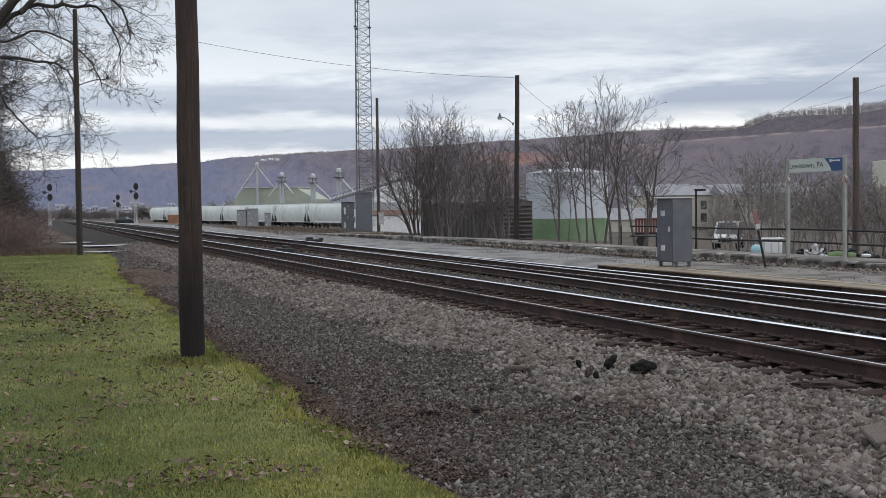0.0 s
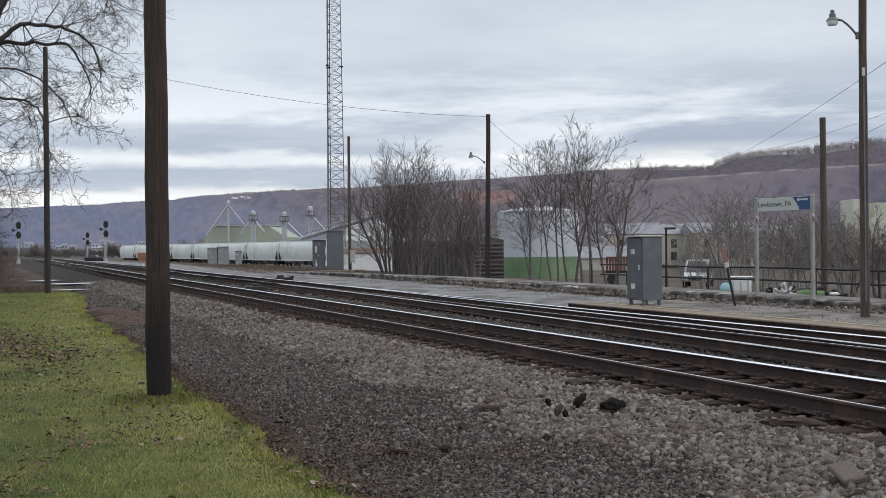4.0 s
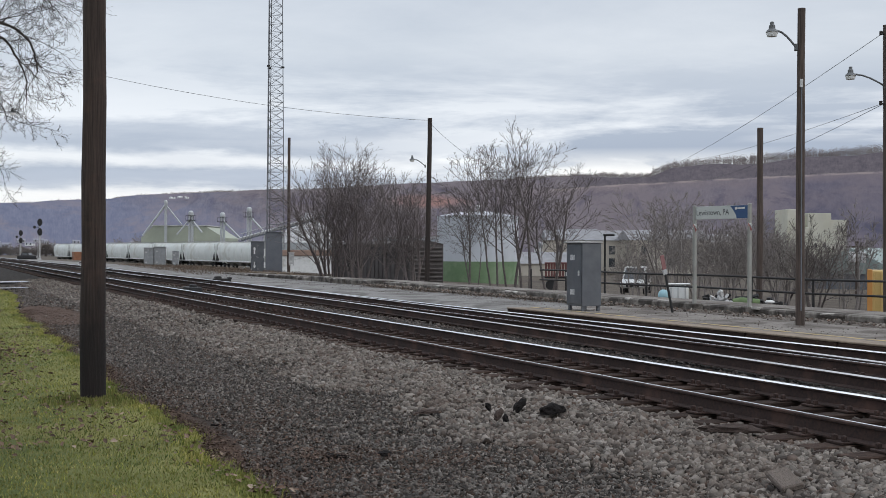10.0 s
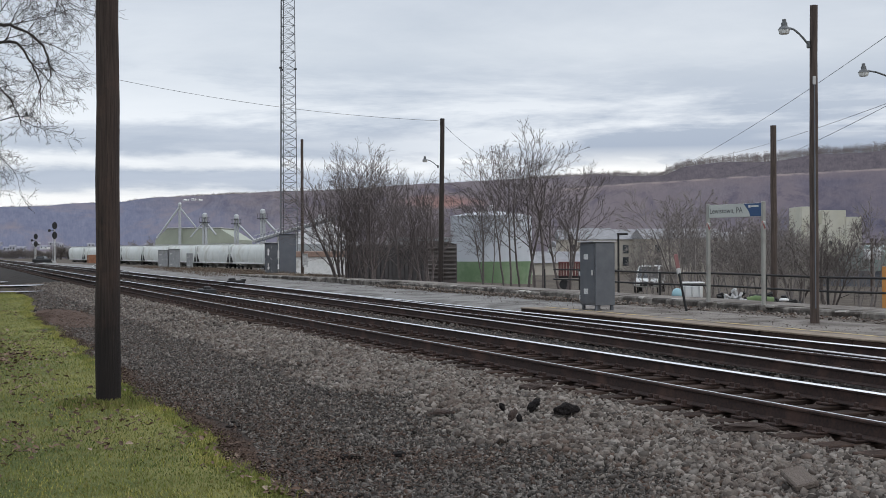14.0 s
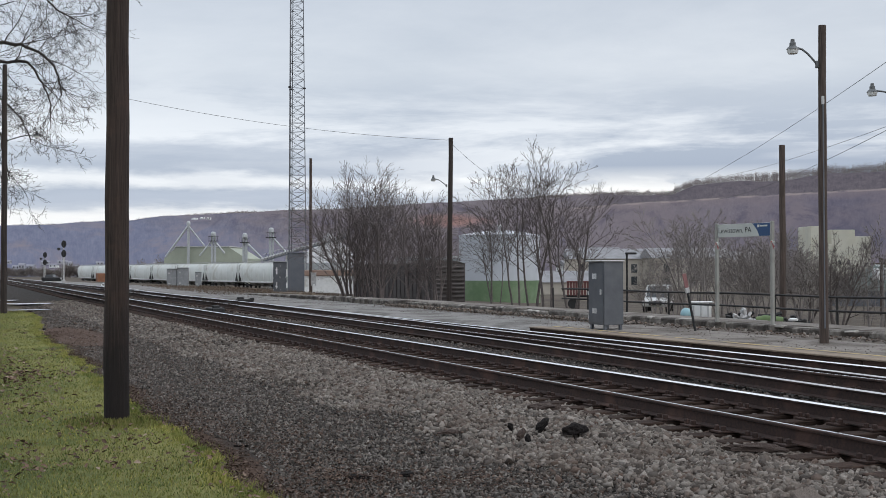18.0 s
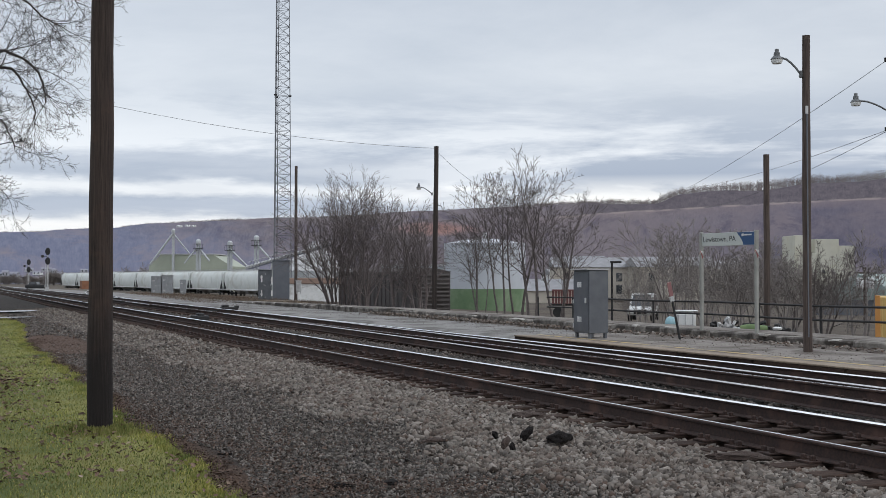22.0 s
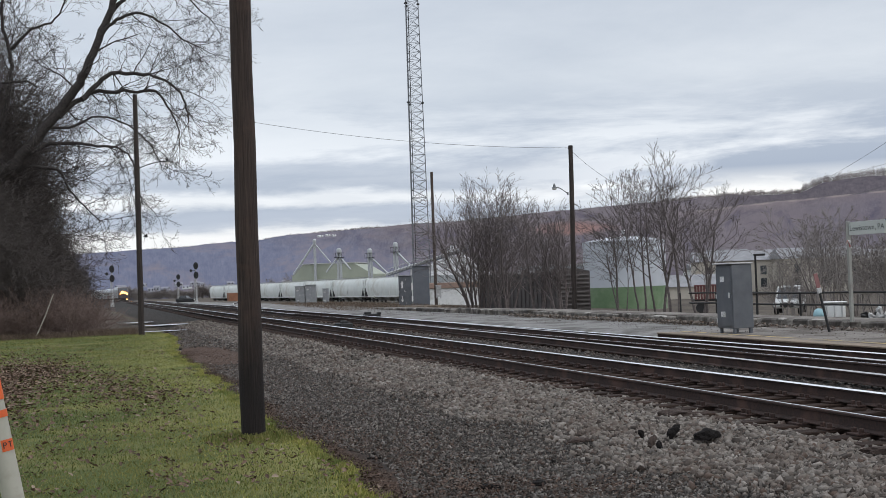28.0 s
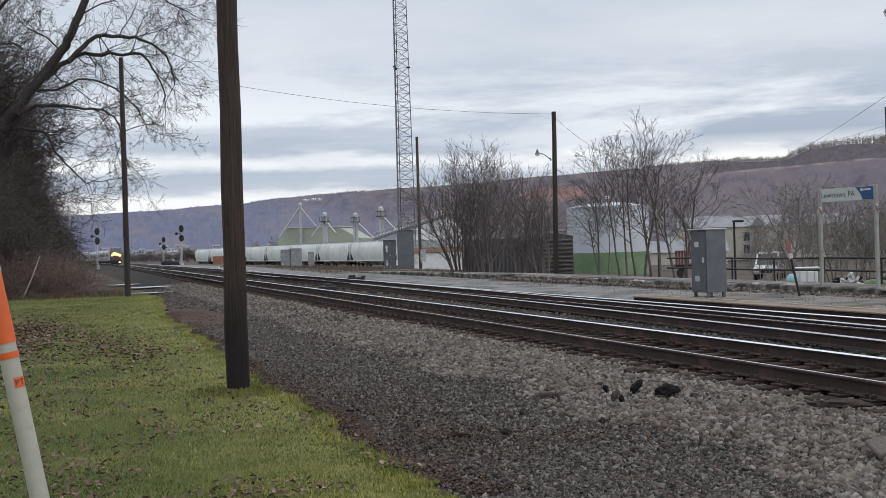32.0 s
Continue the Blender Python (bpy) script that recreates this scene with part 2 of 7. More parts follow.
    n.link(col, b.inputs["Base Color"])
    b.inputs["Roughness"].default_value = 0.95
    b.inputs["Specular IOR Level"].default_value = 0.25
    bm_ = n.add("ShaderNodeBump")
    bm_.inputs["Strength"].default_value = 0.8
    bm_.inputs["Distance"].default_value = 0.02
    n.link(n.math("ADD", grain, n.math("MULTIPLY", grit, 0.5)), bm_.inputs["Height"])
    n.link(bm_.outputs[0], b.inputs["Normal"])
    n.link(b.outputs[0], n.add("ShaderNodeOutputMaterial").inputs[0])
    return m


M_GROUND = ground_material()
M_STONE = island_pbr("ballast_stone", [(0.022, 0.017, 0.014), (0.145, 0.122, 0.105), (0.225, 0.196, 0.171), (0.09, 0.060, 0.046), (0.19, 0.170, 0.150), (0.040, 0.032, 0.027), (0.16, 0.142, 0.125), (0.30, 0.268, 0.236), (0.055, 0.045, 0.038)], patch=((0.10, 0.070, 0.054), 1.3, 0.35))
M_CHIP = island_pbr("gravel_chip", [(0.010, 0.008, 0.007), (0.080, 0.070, 0.062), (0.14, 0.126, 0.114), (0.024, 0.020, 0.017), (0.23, 0.209, 0.188), (0.080, 0.050, 0.037), (0.045, 0.038, 0.033)])
M_BLADE = island_pbr("grass_blade", [(0.038, 0.064, 0.013), (0.080, 0.112, 0.023), (0.14, 0.158, 0.036), (0.24, 0.205, 0.085), (0.09, 0.118, 0.025)], 0.75, 0.0, patch=((0.235, 0.22, 0.07), 0.6, 0.85))
M_BLADE_DRY = island_pbr("dry_grass_blade", [(0.13, 0.155, 0.032), (0.24, 0.25, 0.052), (0.33, 0.31, 0.082), (0.39, 0.335, 0.13), (0.195, 0.215, 0.042)], 0.75, 0.0, patch=((0.12, 0.15, 0.04), 0.9, 1.0))
M_LEAF = island_pbr("dead_leaf", [(0.045, 0.027, 0.019), (0.13, 0.080, 0.054), (0.21, 0.14, 0.10), (0.060, 0.037, 0.026), (0.16, 0.10, 0.070), (0.075, 0.047, 0.034), (0.32, 0.245, 0.185)], 0.8, 0.0)
M_RAIL = pbr("rail_rust", (0.014, 0.0078, 0.0064), (0.046, 0.0245, 0.019), 30, 0.85, 0.0, 0.3, 90, (0.075, 0.039, 0.029), 2.0)
M_HEAD = pbr("rail_head_steel", (0.90, 0.90, 0.91), (0.97, 0.97, 0.97), 9, 0.20, 1.0, 0.05, 60, None, 1, stretch=(1, 0.1, 1))
M_LITTER = pbr("dirt_and_litter", (0.05, 0.04, 0.034), (0.15, 0.125, 0.105), 25, 0.95, 0, 0.8, 60, (0.07, 0.05, 0.04), 1.5)
M_HEAD2 = pbr("rail_head_dull", (0.50, 0.49, 0.49), (0.66, 0.65, 0.64), 9, 0.33, 1.0, 0.05, 60, None, 1, stretch=(1, 0.1, 1))
M_TIE = pbr("creosote_timber", (0.016, 0.0105, 0.0085), (0.062, 0.040, 0.031), 22, 0.95, 0, 0.8, 30, (0.09, 0.06, 0.048), 2.5, (0.6, 0.75), stretch=(0.3, 2.5, 2.5), rand=0.35, spec=0.2)
M_PLATE = pbr("rusty_iron", (0.022, 0.013, 0.0105), (0.066, 0.037, 0.029), 40, 0.9, 0.1, 0.4, 120, rand=0.25)
M_POLE = pbr("weathered_pole_wood", (0.014, 0.010, 0.009), (0.062, 0.046, 0.039), 14, 0.85, 0, 0.7, 40, (0.012, 0.009, 0.008), 1.1, stretch=(3, 3, 0.10), dist=0.02)
M_POLE2 = pbr("grey_pole_wood", (0.036, 0.025, 0.021), (0.115, 0.085, 0.070), 14, 0.85, 0, 0.6, 40, (0.04, 0.03, 0.026), 1.1, stretch=(3, 3, 0.12), dist=0.02)
M_BARK = pbr("bare_branch_bark", (0.062, 0.052, 0.048), (0.13, 0.11, 0.10), 9, 0.9, 0, 0.3, 30)
M_OLDBARK = pbr("dark_wet_bark", (0.026, 0.022, 0.021), (0.062, 0.053, 0.049), 9, 0.9, 0, 0.3, 30)
M_WOODS = pbr("woodland_bark", (0.050, 0.042, 0.039), (0.105, 0.088, 0.080), 9, 0.9, 0, 0.3, 30)
M_BUSH = pbr("bush_stem_bark", (0.105, 0.088, 0.085), (0.20, 0.168, 0.160), 9, 0.9, 0, 0.2, 30)
M_BARK3 = pbr("young_tree_bark", (0.085, 0.072, 0.068), (0.16, 0.135, 0.126), 9, 0.9, 0, 0.2, 30)
M_BARK2 = pbr("bush_bark", (0.142, 0.125, 0.117), (0.25, 0.222, 0.204), 9, 0.9, 0, 0.2, 30)
M_BRUSH = pbr("dry_brown_brush", (0.12, 0.084, 0.074), (0.21, 0.15, 0.128), 3, 0.9, 0, 0.2, 30)
M_CONC = pbr("old_concrete", (0.11, 0.098, 0.084), (0.27, 0.247, 0.22), 6, 0.9, 0, 0.8, 25, (0.045, 0.037, 0.031), 1.6, (0.42, 0.58), dist=0.04, rand=0.25)
M_ASPH = pbr("platform_asphalt", (0.12, 0.106, 0.093), (0.27, 0.242, 0.214), 45, 0.9, 0, 0.6, 120, (0.085, 0.069, 0.057), 0.9, (0.45, 0.60))
M_EDGE = pbr("platform_edge_timber", (0.17, 0.13, 0.095), (0.29, 0.23, 0.17), 12, 0.85, 0, 0.4, 40, (0.16, 0.12, 0.09), 0.9)
M_YELLOW = pbr("worn_yellow_paint", (0.40, 0.29, 0.11), (0.52, 0.39, 0.17), 9, 0.8, 0, 0.2, 80, (0.20, 0.165, 0.12), 2.2, (0.46, 0.58))
M_GALV = pbr("galvanised_cabinet_steel", (0.105, 0.112, 0.126), (0.145, 0.154, 0.168), 3, 0.5, 0.35, 0.05, 60, (0.16, 0.165, 0.175), 0.9)
M_GREY = pbr("grey_paint_steel", (0.115, 0.125, 0.145), (0.15, 0.16, 0.18), 2, 0.55, 0.1, 0.05, 40)
M_LGREY = pbr("light_grey_steel", (0.42, 0.42, 0.42), (0.52, 0.52, 0.52), 4, 0.55, 0.2, 0.1, 60, (0.34, 0.32, 0.30), 1.5)
M_DARK = pbr("dark_iron", (0.016, 0.016, 0.017), (0.035, 0.033, 0.032), 20, 0.7, 0.3, 0.2, 80)
M_WHITE = pbr("white_paint", (0.62, 0.63, 0.62), (0.74, 0.74, 0.73), 3, 0.55, 0, 0.05, 40, (0.50, 0.49, 0.46), 1.2)
M_HOPPER = pbr("hopper_car_pale_paint", (0.60, 0.63, 0.60), (0.70, 0.72, 0.69), 0.6, 0.6, 0, 0.05, 20, (0.52, 0.52, 0.47), 0.35)
M_BLACK = pbr("black_signal_paint", (0.012, 0.012, 0.013), (0.025, 0.025, 0.026), 9, 0.6, 0, 0.1, 40)
M_ZINC = pbr("zinc_tube", (0.38, 0.40, 0.41), (0.52, 0.53, 0.54), 4, 0.45, 0.6, 0.05, 40)
M_TOWER = pbr("galvanised_lattice", (0.13, 0.137, 0.152), (0.20, 0.208, 0.225), 4, 0.5, 0.5, 0.05, 40)
M_WIRE = pbr("black_wire", (0.02, 0.02, 0.022), (0.035, 0.035, 0.036), 4, 0.6, 0, 0, 40)
M_GLASS = pbr("dark_glass", (0.03, 0.035, 0.04), (0.05, 0.055, 0.06), 2, 0.1, 0, 0, 40, coat=0.6)
M_GREEN = pbr("green_paint_panel", (0.11, 0.18, 0.09), (0.16, 0.235, 0.13), 1, 0.7, 0, 0.1, 20, (0.22, 0.28, 0.18), 0.4)
M_PALE = pbr("pale_metal_siding", (0.46, 0.485, 0.52), (0.53, 0.555, 0.59), 0.5, 0.6, 0.1, 0.05, 20)
M_BLUE = pbr("blue_sign_paint", (0.02, 0.06, 0.15), (0.028, 0.075, 0.18), 3, 0.5, 0, 0, 40)
M_SIGN = pbr("pale_sign_panel", (0.44, 0.46, 0.44), (0.50, 0.52, 0.49), 3, 0.5, 0, 0, 40, (0.38, 0.40, 0.38), 2)
M_ORANGE = pbr("orange_plastic", (0.60, 0.095, 0.018), (0.70, 0.125, 0.025), 6, 0.5, 0, 0.05, 60, (0.60, 0.11, 0.03), 3)
M_MARK = pbr("white_plastic_tube", (0.36, 0.345, 0.29), (0.45, 0.43, 0.37), 6, 0.5, 0, 0.05, 60, (0.30, 0.27, 0.22), 4)
M_RED = pbr("red_paint", (0.10, 0.035, 0.034), (0.15, 0.055, 0.05), 6, 0.6, 0, 0.1, 60)
M_OCHRE = pbr("ochre_container_paint", (0.46, 0.31, 0.10), (0.55, 0.39, 0.15), 2, 0.6, 0, 0.1, 40, (0.38, 0.25, 0.09), 0.8)
M_BRICK = pbr("cream_block", (0.46, 0.45, 0.38), (0.56, 0.55, 0.47), 0.3, 0.9, 0, 0.1, 10, (0.48, 0.46, 0.36), 0.15)


# ---------------------------------------------------------------- mesh helpers
class Geo:
    """Gathers vertices and faces of one mesh."""

    def __init__(self):
        self.v, self.f, self.m = [], [], []

    def add(self, verts, faces, mi=0, mx=None):
        k = len(self.v)
        self.v += [tuple(mx @ Vector(p)) for p in verts] if mx else [tuple(p) for p in verts]
        self.f += [tuple(i + k for i in f) for f in faces]
        self.m += [mi] * len(faces)
        return self

    def box(self, c, s, b=0.0, mx=None, mi=0):
        """A box with centre c and size s; b: the width of its chamfered edges."""
        x, y, z = s[0] / 2, s[1] / 2, s[2] / 2
        b = min(b, x * 0.9, y * 0.9, z * 0.9)
        if b <= 0:
            vs = [(c[0] + i * x, c[1] + j * y, c[2] + k * z) for i in (-1, 1) for j in (-1, 1) for k in (-1, 1)]
            return self.add(vs, [(0, 1, 3, 2), (4, 6, 7, 5), (0, 4, 5, 1), (2, 3, 7, 6), (0, 2, 6, 4), (1, 5, 7, 3)], mi, mx)
        vs, ids = [], {}
        for i in (-1, 1):
            for j in (-1, 1):
                for k in (-1, 1):
                    for ax in range(3):
                        p = [i * (x - b), j * (y - b), k * (z - b)]
                        p[ax] = (i * x, j * y, k * z)[ax]
                        ids[i, j, k, ax] = len(vs)
                        vs.append((c[0] + p[0], c[1] + p[1], c[2] + p[2]))
        fs = []
        for s1 in (-1, 1):
            for ax, (o1, o2) in enumerate(((1, 2), (0, 2), (0, 1))):
                q = []
                for a, d in ((-1, -1), (1, -1), (1, 1), (-1, 1)):
                    key = [0, 0, 0]
                    key[ax], key[o1], key[o2] = s1, a, d
                    q.append(ids[(*key, ax)])
                fs.append(tuple(q if s1 * (1, -1, 1)[ax] > 0 else q[::-1]))
        for a1, a2, free in ((0, 1, 2), (0, 2, 1), (1, 2, 0)):
            for s1 in (-1, 1):
                for s2 in (-1, 1):
                    key = [0, 0, 0]
                    key[a1], key[a2] = s1, s2
                    k1, k2 = list(key), list(key)
                    k1[free], k2[free] = -1, 1
                    fs.append((ids[(*k1, a1)], ids[(*k2, a1)], ids[(*k2, a2)], ids[(*k1, a2)]))
        for i in (-1, 1):
            for j in (-1, 1):
                for k in (-1, 1):
                    fs.append((ids[i, j, k, 0], ids[i, j, k, 1], ids[i, j, k, 2]))
        return self.add(vs, fs, mi, mx)

    def tube(self, pts, radii, n=8, caps=True, mi=0):
        """A round bar through pts."""
        pts = [Vector(p) for p in pts]
        if not hasattr(radii, "__len__"):
            radii = [radii] * len(pts)
        vs, fs = [], []
        for i, p in enumerate(pts):
            d = (pts[min(i + 1, len(pts) - 1)] - pts[max(i - 1, 0)]).normalized()
            a = d.orthogonal().normalized() if i == 0 else (a - d * a.dot(d)).normalized()
            c = d.cross(a)
            for k in range(n):
                w = 2 * math.pi * k / n
                vs.append(p + (a * math.cos(w) + c * math.sin(w)) * radii[i])
        for i in range(len(pts) - 1):
            for k in range(n):
                j = (k + 1) % n
                fs.append((i * n + k, i * n + j, i * n + n + j, i * n + n + k))
        if caps:
            fs += [tuple(range(n))[::-1], tuple(range((len(pts) - 1) * n, len(pts) * n))]
        return self.add(vs, fs, mi)

    def lathe(self, prof, n=16, mx=None, mi=0):
        """Turns a profile of (radius, height) round the z axis."""
        vs = [(r * math.cos(2 * math.pi * k / n), r * math.sin(2 * math.pi * k / n), z) for r, z in prof for k in range(n)]
        fs = [(i * n + k, i * n + (k + 1) % n, i * n + n + (k + 1) % n, i * n + n + k) for i in range(len(prof) - 1) for k in range(n)]
        fs += [tuple(range(n))[::-1], tuple(range((len(prof) - 1) * n, len(prof) * n))]
        return self.add(vs, fs, mi, mx)

    def sweep(self, prof, path, closed=True, mi=0):
        """A profile of (side, up) carried along a path of points that runs mostly along y."""
        n, vs, fs = len(prof), [], []
        path = [Vector(p) for p in path]
        for i, p in enumerate(path):
            d = path[min(i + 1, len(path) - 1)] - path[max(i - 1, 0)]
            side = Vector((d.y, -d.x, 0)).normalized()
            vs += [p + side * u + Vector((0, 0, w)) for u, w in prof]
        for i in range(len(path) - 1):
            for k in range(n if closed else n - 1):
                j = (k + 1) % n
                fs.append((i * n + k, i * n + n + k, i * n + n + j, i * n + j))
        if closed:
            fs += [tuple(range(n)), tuple(range((len(path) - 1) * n, len(path) * n))[::-1]]
        return self.add(vs, fs, mi)

    def mesh(self, name, mats):
        me = bpy.data.meshes.new(name)
        me.from_pydata(self.v, [], self.f)
        for m in (mats if isinstance(mats, (list, tuple)) else [mats]):
            me.materials.append(m)
        if any(self.m):
            me.polygons.foreach_set("material_index", self.m)
        return me


def smooth(me, angle=40):
    me.polygons.foreach_set("use_smooth", [True] * len(me.polygons))
    me.set_sharp_from_angle(angle=radians(angle))
    return me


def part(name, geo, mats, parent, label="", round_=False):
    """One mesh object under a thing or a part."""
    me = geo.mesh(name, mats) if isinstance(geo, Geo) else geo
    if round_:
        smooth(me)
    ob = new(name, me)
    ob.parent = parent
    return tagged(ob, label) if label else ob


def thing(name, label, category, at=None, group="", kind=""):
    ob = new(name)
    ob.empty_display_size = 0.2
    if at is not None:
        ob.matrix_basis = at
    return tagged(ob, label, category, group, kind)


def solid(name, geo, mats, label, category="", group="", kind="", round_=False):
    me = geo.mesh(name, mats) if isinstance(geo, Geo) else geo
    if round_:
        smooth(me)
    return tagged(new(name, me), label, category, group, kind)


def sstep(a, b, x):
    t = min(1.0, max(0.0, (x - a) / (b - a)))
    return t * t * (3 - 2 * t)


# ---------------------------------------------------------------- plan of the line
RAIL_TOP = 0.354
TIE_TOP = 0.168


def bend(y):
    """How far the line has swung to the side at y."""
    swing = 0.012 * (math.sqrt((y - 100) ** 2 + 1600) + (y - 100)) - 0.012 * 7.7
    return swing - max(0.0, y - 345) ** 2 / 1200


def fall(y):
    """The line drops gently far off."""
    return -0.0033 * max(0.0, y - 110)


def ground_z(x, y):
    b = bend(y)
    u = x - b if y > 60 else x
    z = 0.03 * noise.noise((x * 0.35, y * 0.35, 0)) + 0.012 * noise.noise((x * 1.7, y * 1.7, 3))
    z += 0.02 * sstep(2.4, 3.2, u) + 0.05 * sstep(3.0, 5.2, u) + 0.075 * sstep(5.2, 6.8, u)
    if 6.6 < u < 10.2 or 10.7 < u < 14.0:
        z = 0.14 + 0.012 * noise.noise((x * 2, y * 2, 5)) - (0.035 if 7.0 < u < 9.7 or 11.2 < u < 13.8 else 0.0)
    elif 10.2 <= u <= 10.7:
        z = 0.125
    z += 0.16 * sstep(13.9, 14.6, u)
    z -= 0.12 * sstep(19.3, 20.5, u) + 0.95 * sstep(22.5, 34, u) + 0.85 * sstep(34, 60, u) + 1.2 * sstep(60, 200, u)
    z += fall(y) * (1 - sstep(20, 60, u)) if y > 110 else 0
    z += 6.0 * sstep(-1.0, -16, x - 0.03 * (y - 60)) * sstep(57, 76, y)
    return z


def build_ground():
    def axis(lo, hi, a, b, fine):
        vals = list(np.arange(a, b + 1e-6, fine))
        s, p = fine, b
        while p < hi:
            s *= 1.22
            p += s
            vals.append(min(p, hi))
        s, p = fine, a
        while p > lo:
            s *= 1.22
            p -= s
            vals.insert(0, max(p, lo))
        return vals
    xs, ys = axis(-3500, 3500, -3.0, 20.0, 0.2), axis(-2500, 4200, 3.0, 34.0, 0.22)
    vs = [(x, y, ground_z(x, y) if abs(x) < 900 else -3.0) for y in ys for x in xs]
    n = len(xs)
    fs = [(j * n + i, j * n + i + 1, j * n + n + i + 1, j * n + n + i) for j in range(len(ys) - 1) for i in range(n - 1)]
    g = Geo().add(vs, fs)
    me = g.mesh("ground", M_GROUND)
    me.polygons.foreach_set("use_smooth", [True] * len(me.polygons))
    tagged(new("ground", me), "mown lawn, dark gravel verge, ballast and asphalt yard", "ground", kind="structure")


build_ground()
# ---------------------------------------------------------------- the railway line
RAIL_PROFILE = [(-0.075, 0.0), (0.075, 0.0), (0.075, 0.012), (0.012, 0.03), (0.010, 0.13), (0.036, 0.140), (0.038, 0.158), (0.033, 0.1645), (0.018, 0.1712), (0.0, 0.173),
                (-0.018, 0.1712), (-0.033, 0.1645), (-0.038, 0.158), (-0.036, 0.140), (-0.010, 0.13), (-0.012, 0.03), (-0.075, 0.012)]


def rail_mesh(path, head, worn=(6, 7, 8, 9, 10, 11)):
    g = Geo()
    g.sweep(RAIL_PROFILE, path)
    n = len(RAIL_PROFILE)
    for i in range(len(path) - 1):
        for k in worn:
            g.m[i * n + k] = 1
    return g.mesh("rail", [M_RAIL, head])


def line_points(x0, y0, y1, side=0.0):
    ys = list(np.arange(y0, min(y1, 60), 12.0)) + list(np.arange(max(60, y0), y1 + 1, 10.0))
    return [(x0 + bend(y), y, RAIL_TOP - 0.172 + fall(y)) for y in ys]


TIE_MESH = Geo().box((0, 0, -0.09), (2.6, 0.23, 0.18), 0.012).mesh("tie", M_TIE)
PLATE_MESH = Geo().box((0, 0, 0.011), (0.40, 0.20, 0.022), 0.004)
for sx in (-0.11, 0.11):
    for sy in (-0.06, 0.06):
        PLATE_MESH.box((sx * 1.25, sy, 0.042), (0.05, 0.045, 0.065), 0.01)
PLATE_MESH.box((-0.095, 0, 0.022), (0.02, 0.17, 0.02), 0.004).box((0.095, 0, 0.022), (0.02, 0.17, 0.02), 0.004)
PLATE_MESH = PLATE_MESH.mesh("tie_plate", M_PLATE)


def build_track(label, x_centre, y1, heads, plates_to, seed):
    rnd = random.Random(seed)
    t = thing("railway_track", label, "railway track", kind="structure")
    for i, s in enumerate((-0.7525, 0.7525)):
        part("rail", rail_mesh(line_points(x_centre + s, -6, y1), heads[i], (7, 8, 9) if i == 0 else (6, 7, 8, 9, 10, 11)), None, t, "steel rail with rusty web and bright running head")
    far = Geo()
    for k in range(int((y1 + 6) / 0.53)):
        y = -6 + k * 0.53 + rnd.uniform(-0.02, 0.02)
        x = x_centre + bend(y) + rnd.uniform(-0.03, 0.03)
        z = TIE_TOP + fall(y) - rnd.uniform(0, 0.008)
        if y < 118:
            o = part("tie", TIE_MESH, None, t)
            o.matrix_basis = pose(x, y, z, 0, 0, rnd.uniform(-1.2, 1.2))
            if y < plates_to:
                for s in (-0.7525, 0.7525):
                    part("tie_plate", PLATE_MESH, None, t).matrix_basis = pose(x_centre + s, y, TIE_TOP, 0, 0, 0 if s > 0 else 180)
        elif y < 320:
            far.box((x, y, z - 0.09), (2.6, 0.23, 0.18))
    tagged(part("far_ties", far, M_TIE, t), kind="stuff")
    return t


TRACK_A, TRACK_B = 8.35, 12.51
build_track("near main line with bright rails on dark timber ties", TRACK_A, 640, (M_HEAD, M_HEAD), 42, 1)
build_track("second main line with turnout beside the platform", TRACK_B, 640, (M_HEAD, M_HEAD), 38, 2)


def build_turnout():
    """The crossover leaves the second line and swings towards the near one."""
    t = thing("railway_turnout", "dull crossover rails leaving the second line", "railway track", kind="structure")
    for s in (-0.7525, 0.7525):
        pts = [(TRACK_B + s - 0.0007 * (53 - y) ** 2, y, RAIL_TOP - 0.174) for y in np.arange(-6, 50.1, 2.0)]
        part("rail", rail_mesh(pts, M_HEAD2), None, t, "dull worn rail")
    for y in (57.9, 58.6):
        part("head_block", Geo().box((13.6, y, 0.14), (3.4, 0.24, 0.16), 0.012), M_TIE, t)
    m = Geo().box((13.95, 58.3, 0.30), (0.8, 0.5, 0.22), 0.03).box((13.75, 58.3, 0.45), (0.3, 0.36, 0.14), 0.04).box((14.3, 58.2, 0.42), (0.18, 0.3, 0.1), 0.02)
    part("switch_machine", m, M_DARK, t, "low black iron switch machine")
    for q in (57.95, 58.35, 58.7):
        part("throw_rod", Geo().tube([(11.9, q, 0.2), (13.7, q, 0.26)], 0.028, 6), M_DARK, t)
    m = Geo().box((10.2, 47.5, 0.24), (0.5, 1.2, 0.24), 0.03).box((10.2, 48.35, 0.2), (0.34, 0.6, 0.18), 0.03).box((10.15, 47.2, 0.4), (0.26, 0.34, 0.12), 0.03)
    part("switch_machine", m, M_BLACK, t, "black switch machine between the lines")
    for q in (47.0, 47.45, 47.9):
        part("throw_rod", Geo().tube([(8.9, q, 0.2), (10.1, q, 0.24)], 0.028, 6), M_BLACK, t)
    for s in (-0.7525, 0.7525):
        pts = [(TRACK_B + s + bend(y) * 0.5 + 0.0010 * max(0, y - 68) ** 2, y, RAIL_TOP - 0.176) for y in np.arange(68, 170.1, 4.0)]
        part("rail", rail_mesh(pts, M_HEAD2), None, t, "dull rail of the yard lead")


build_turnout()


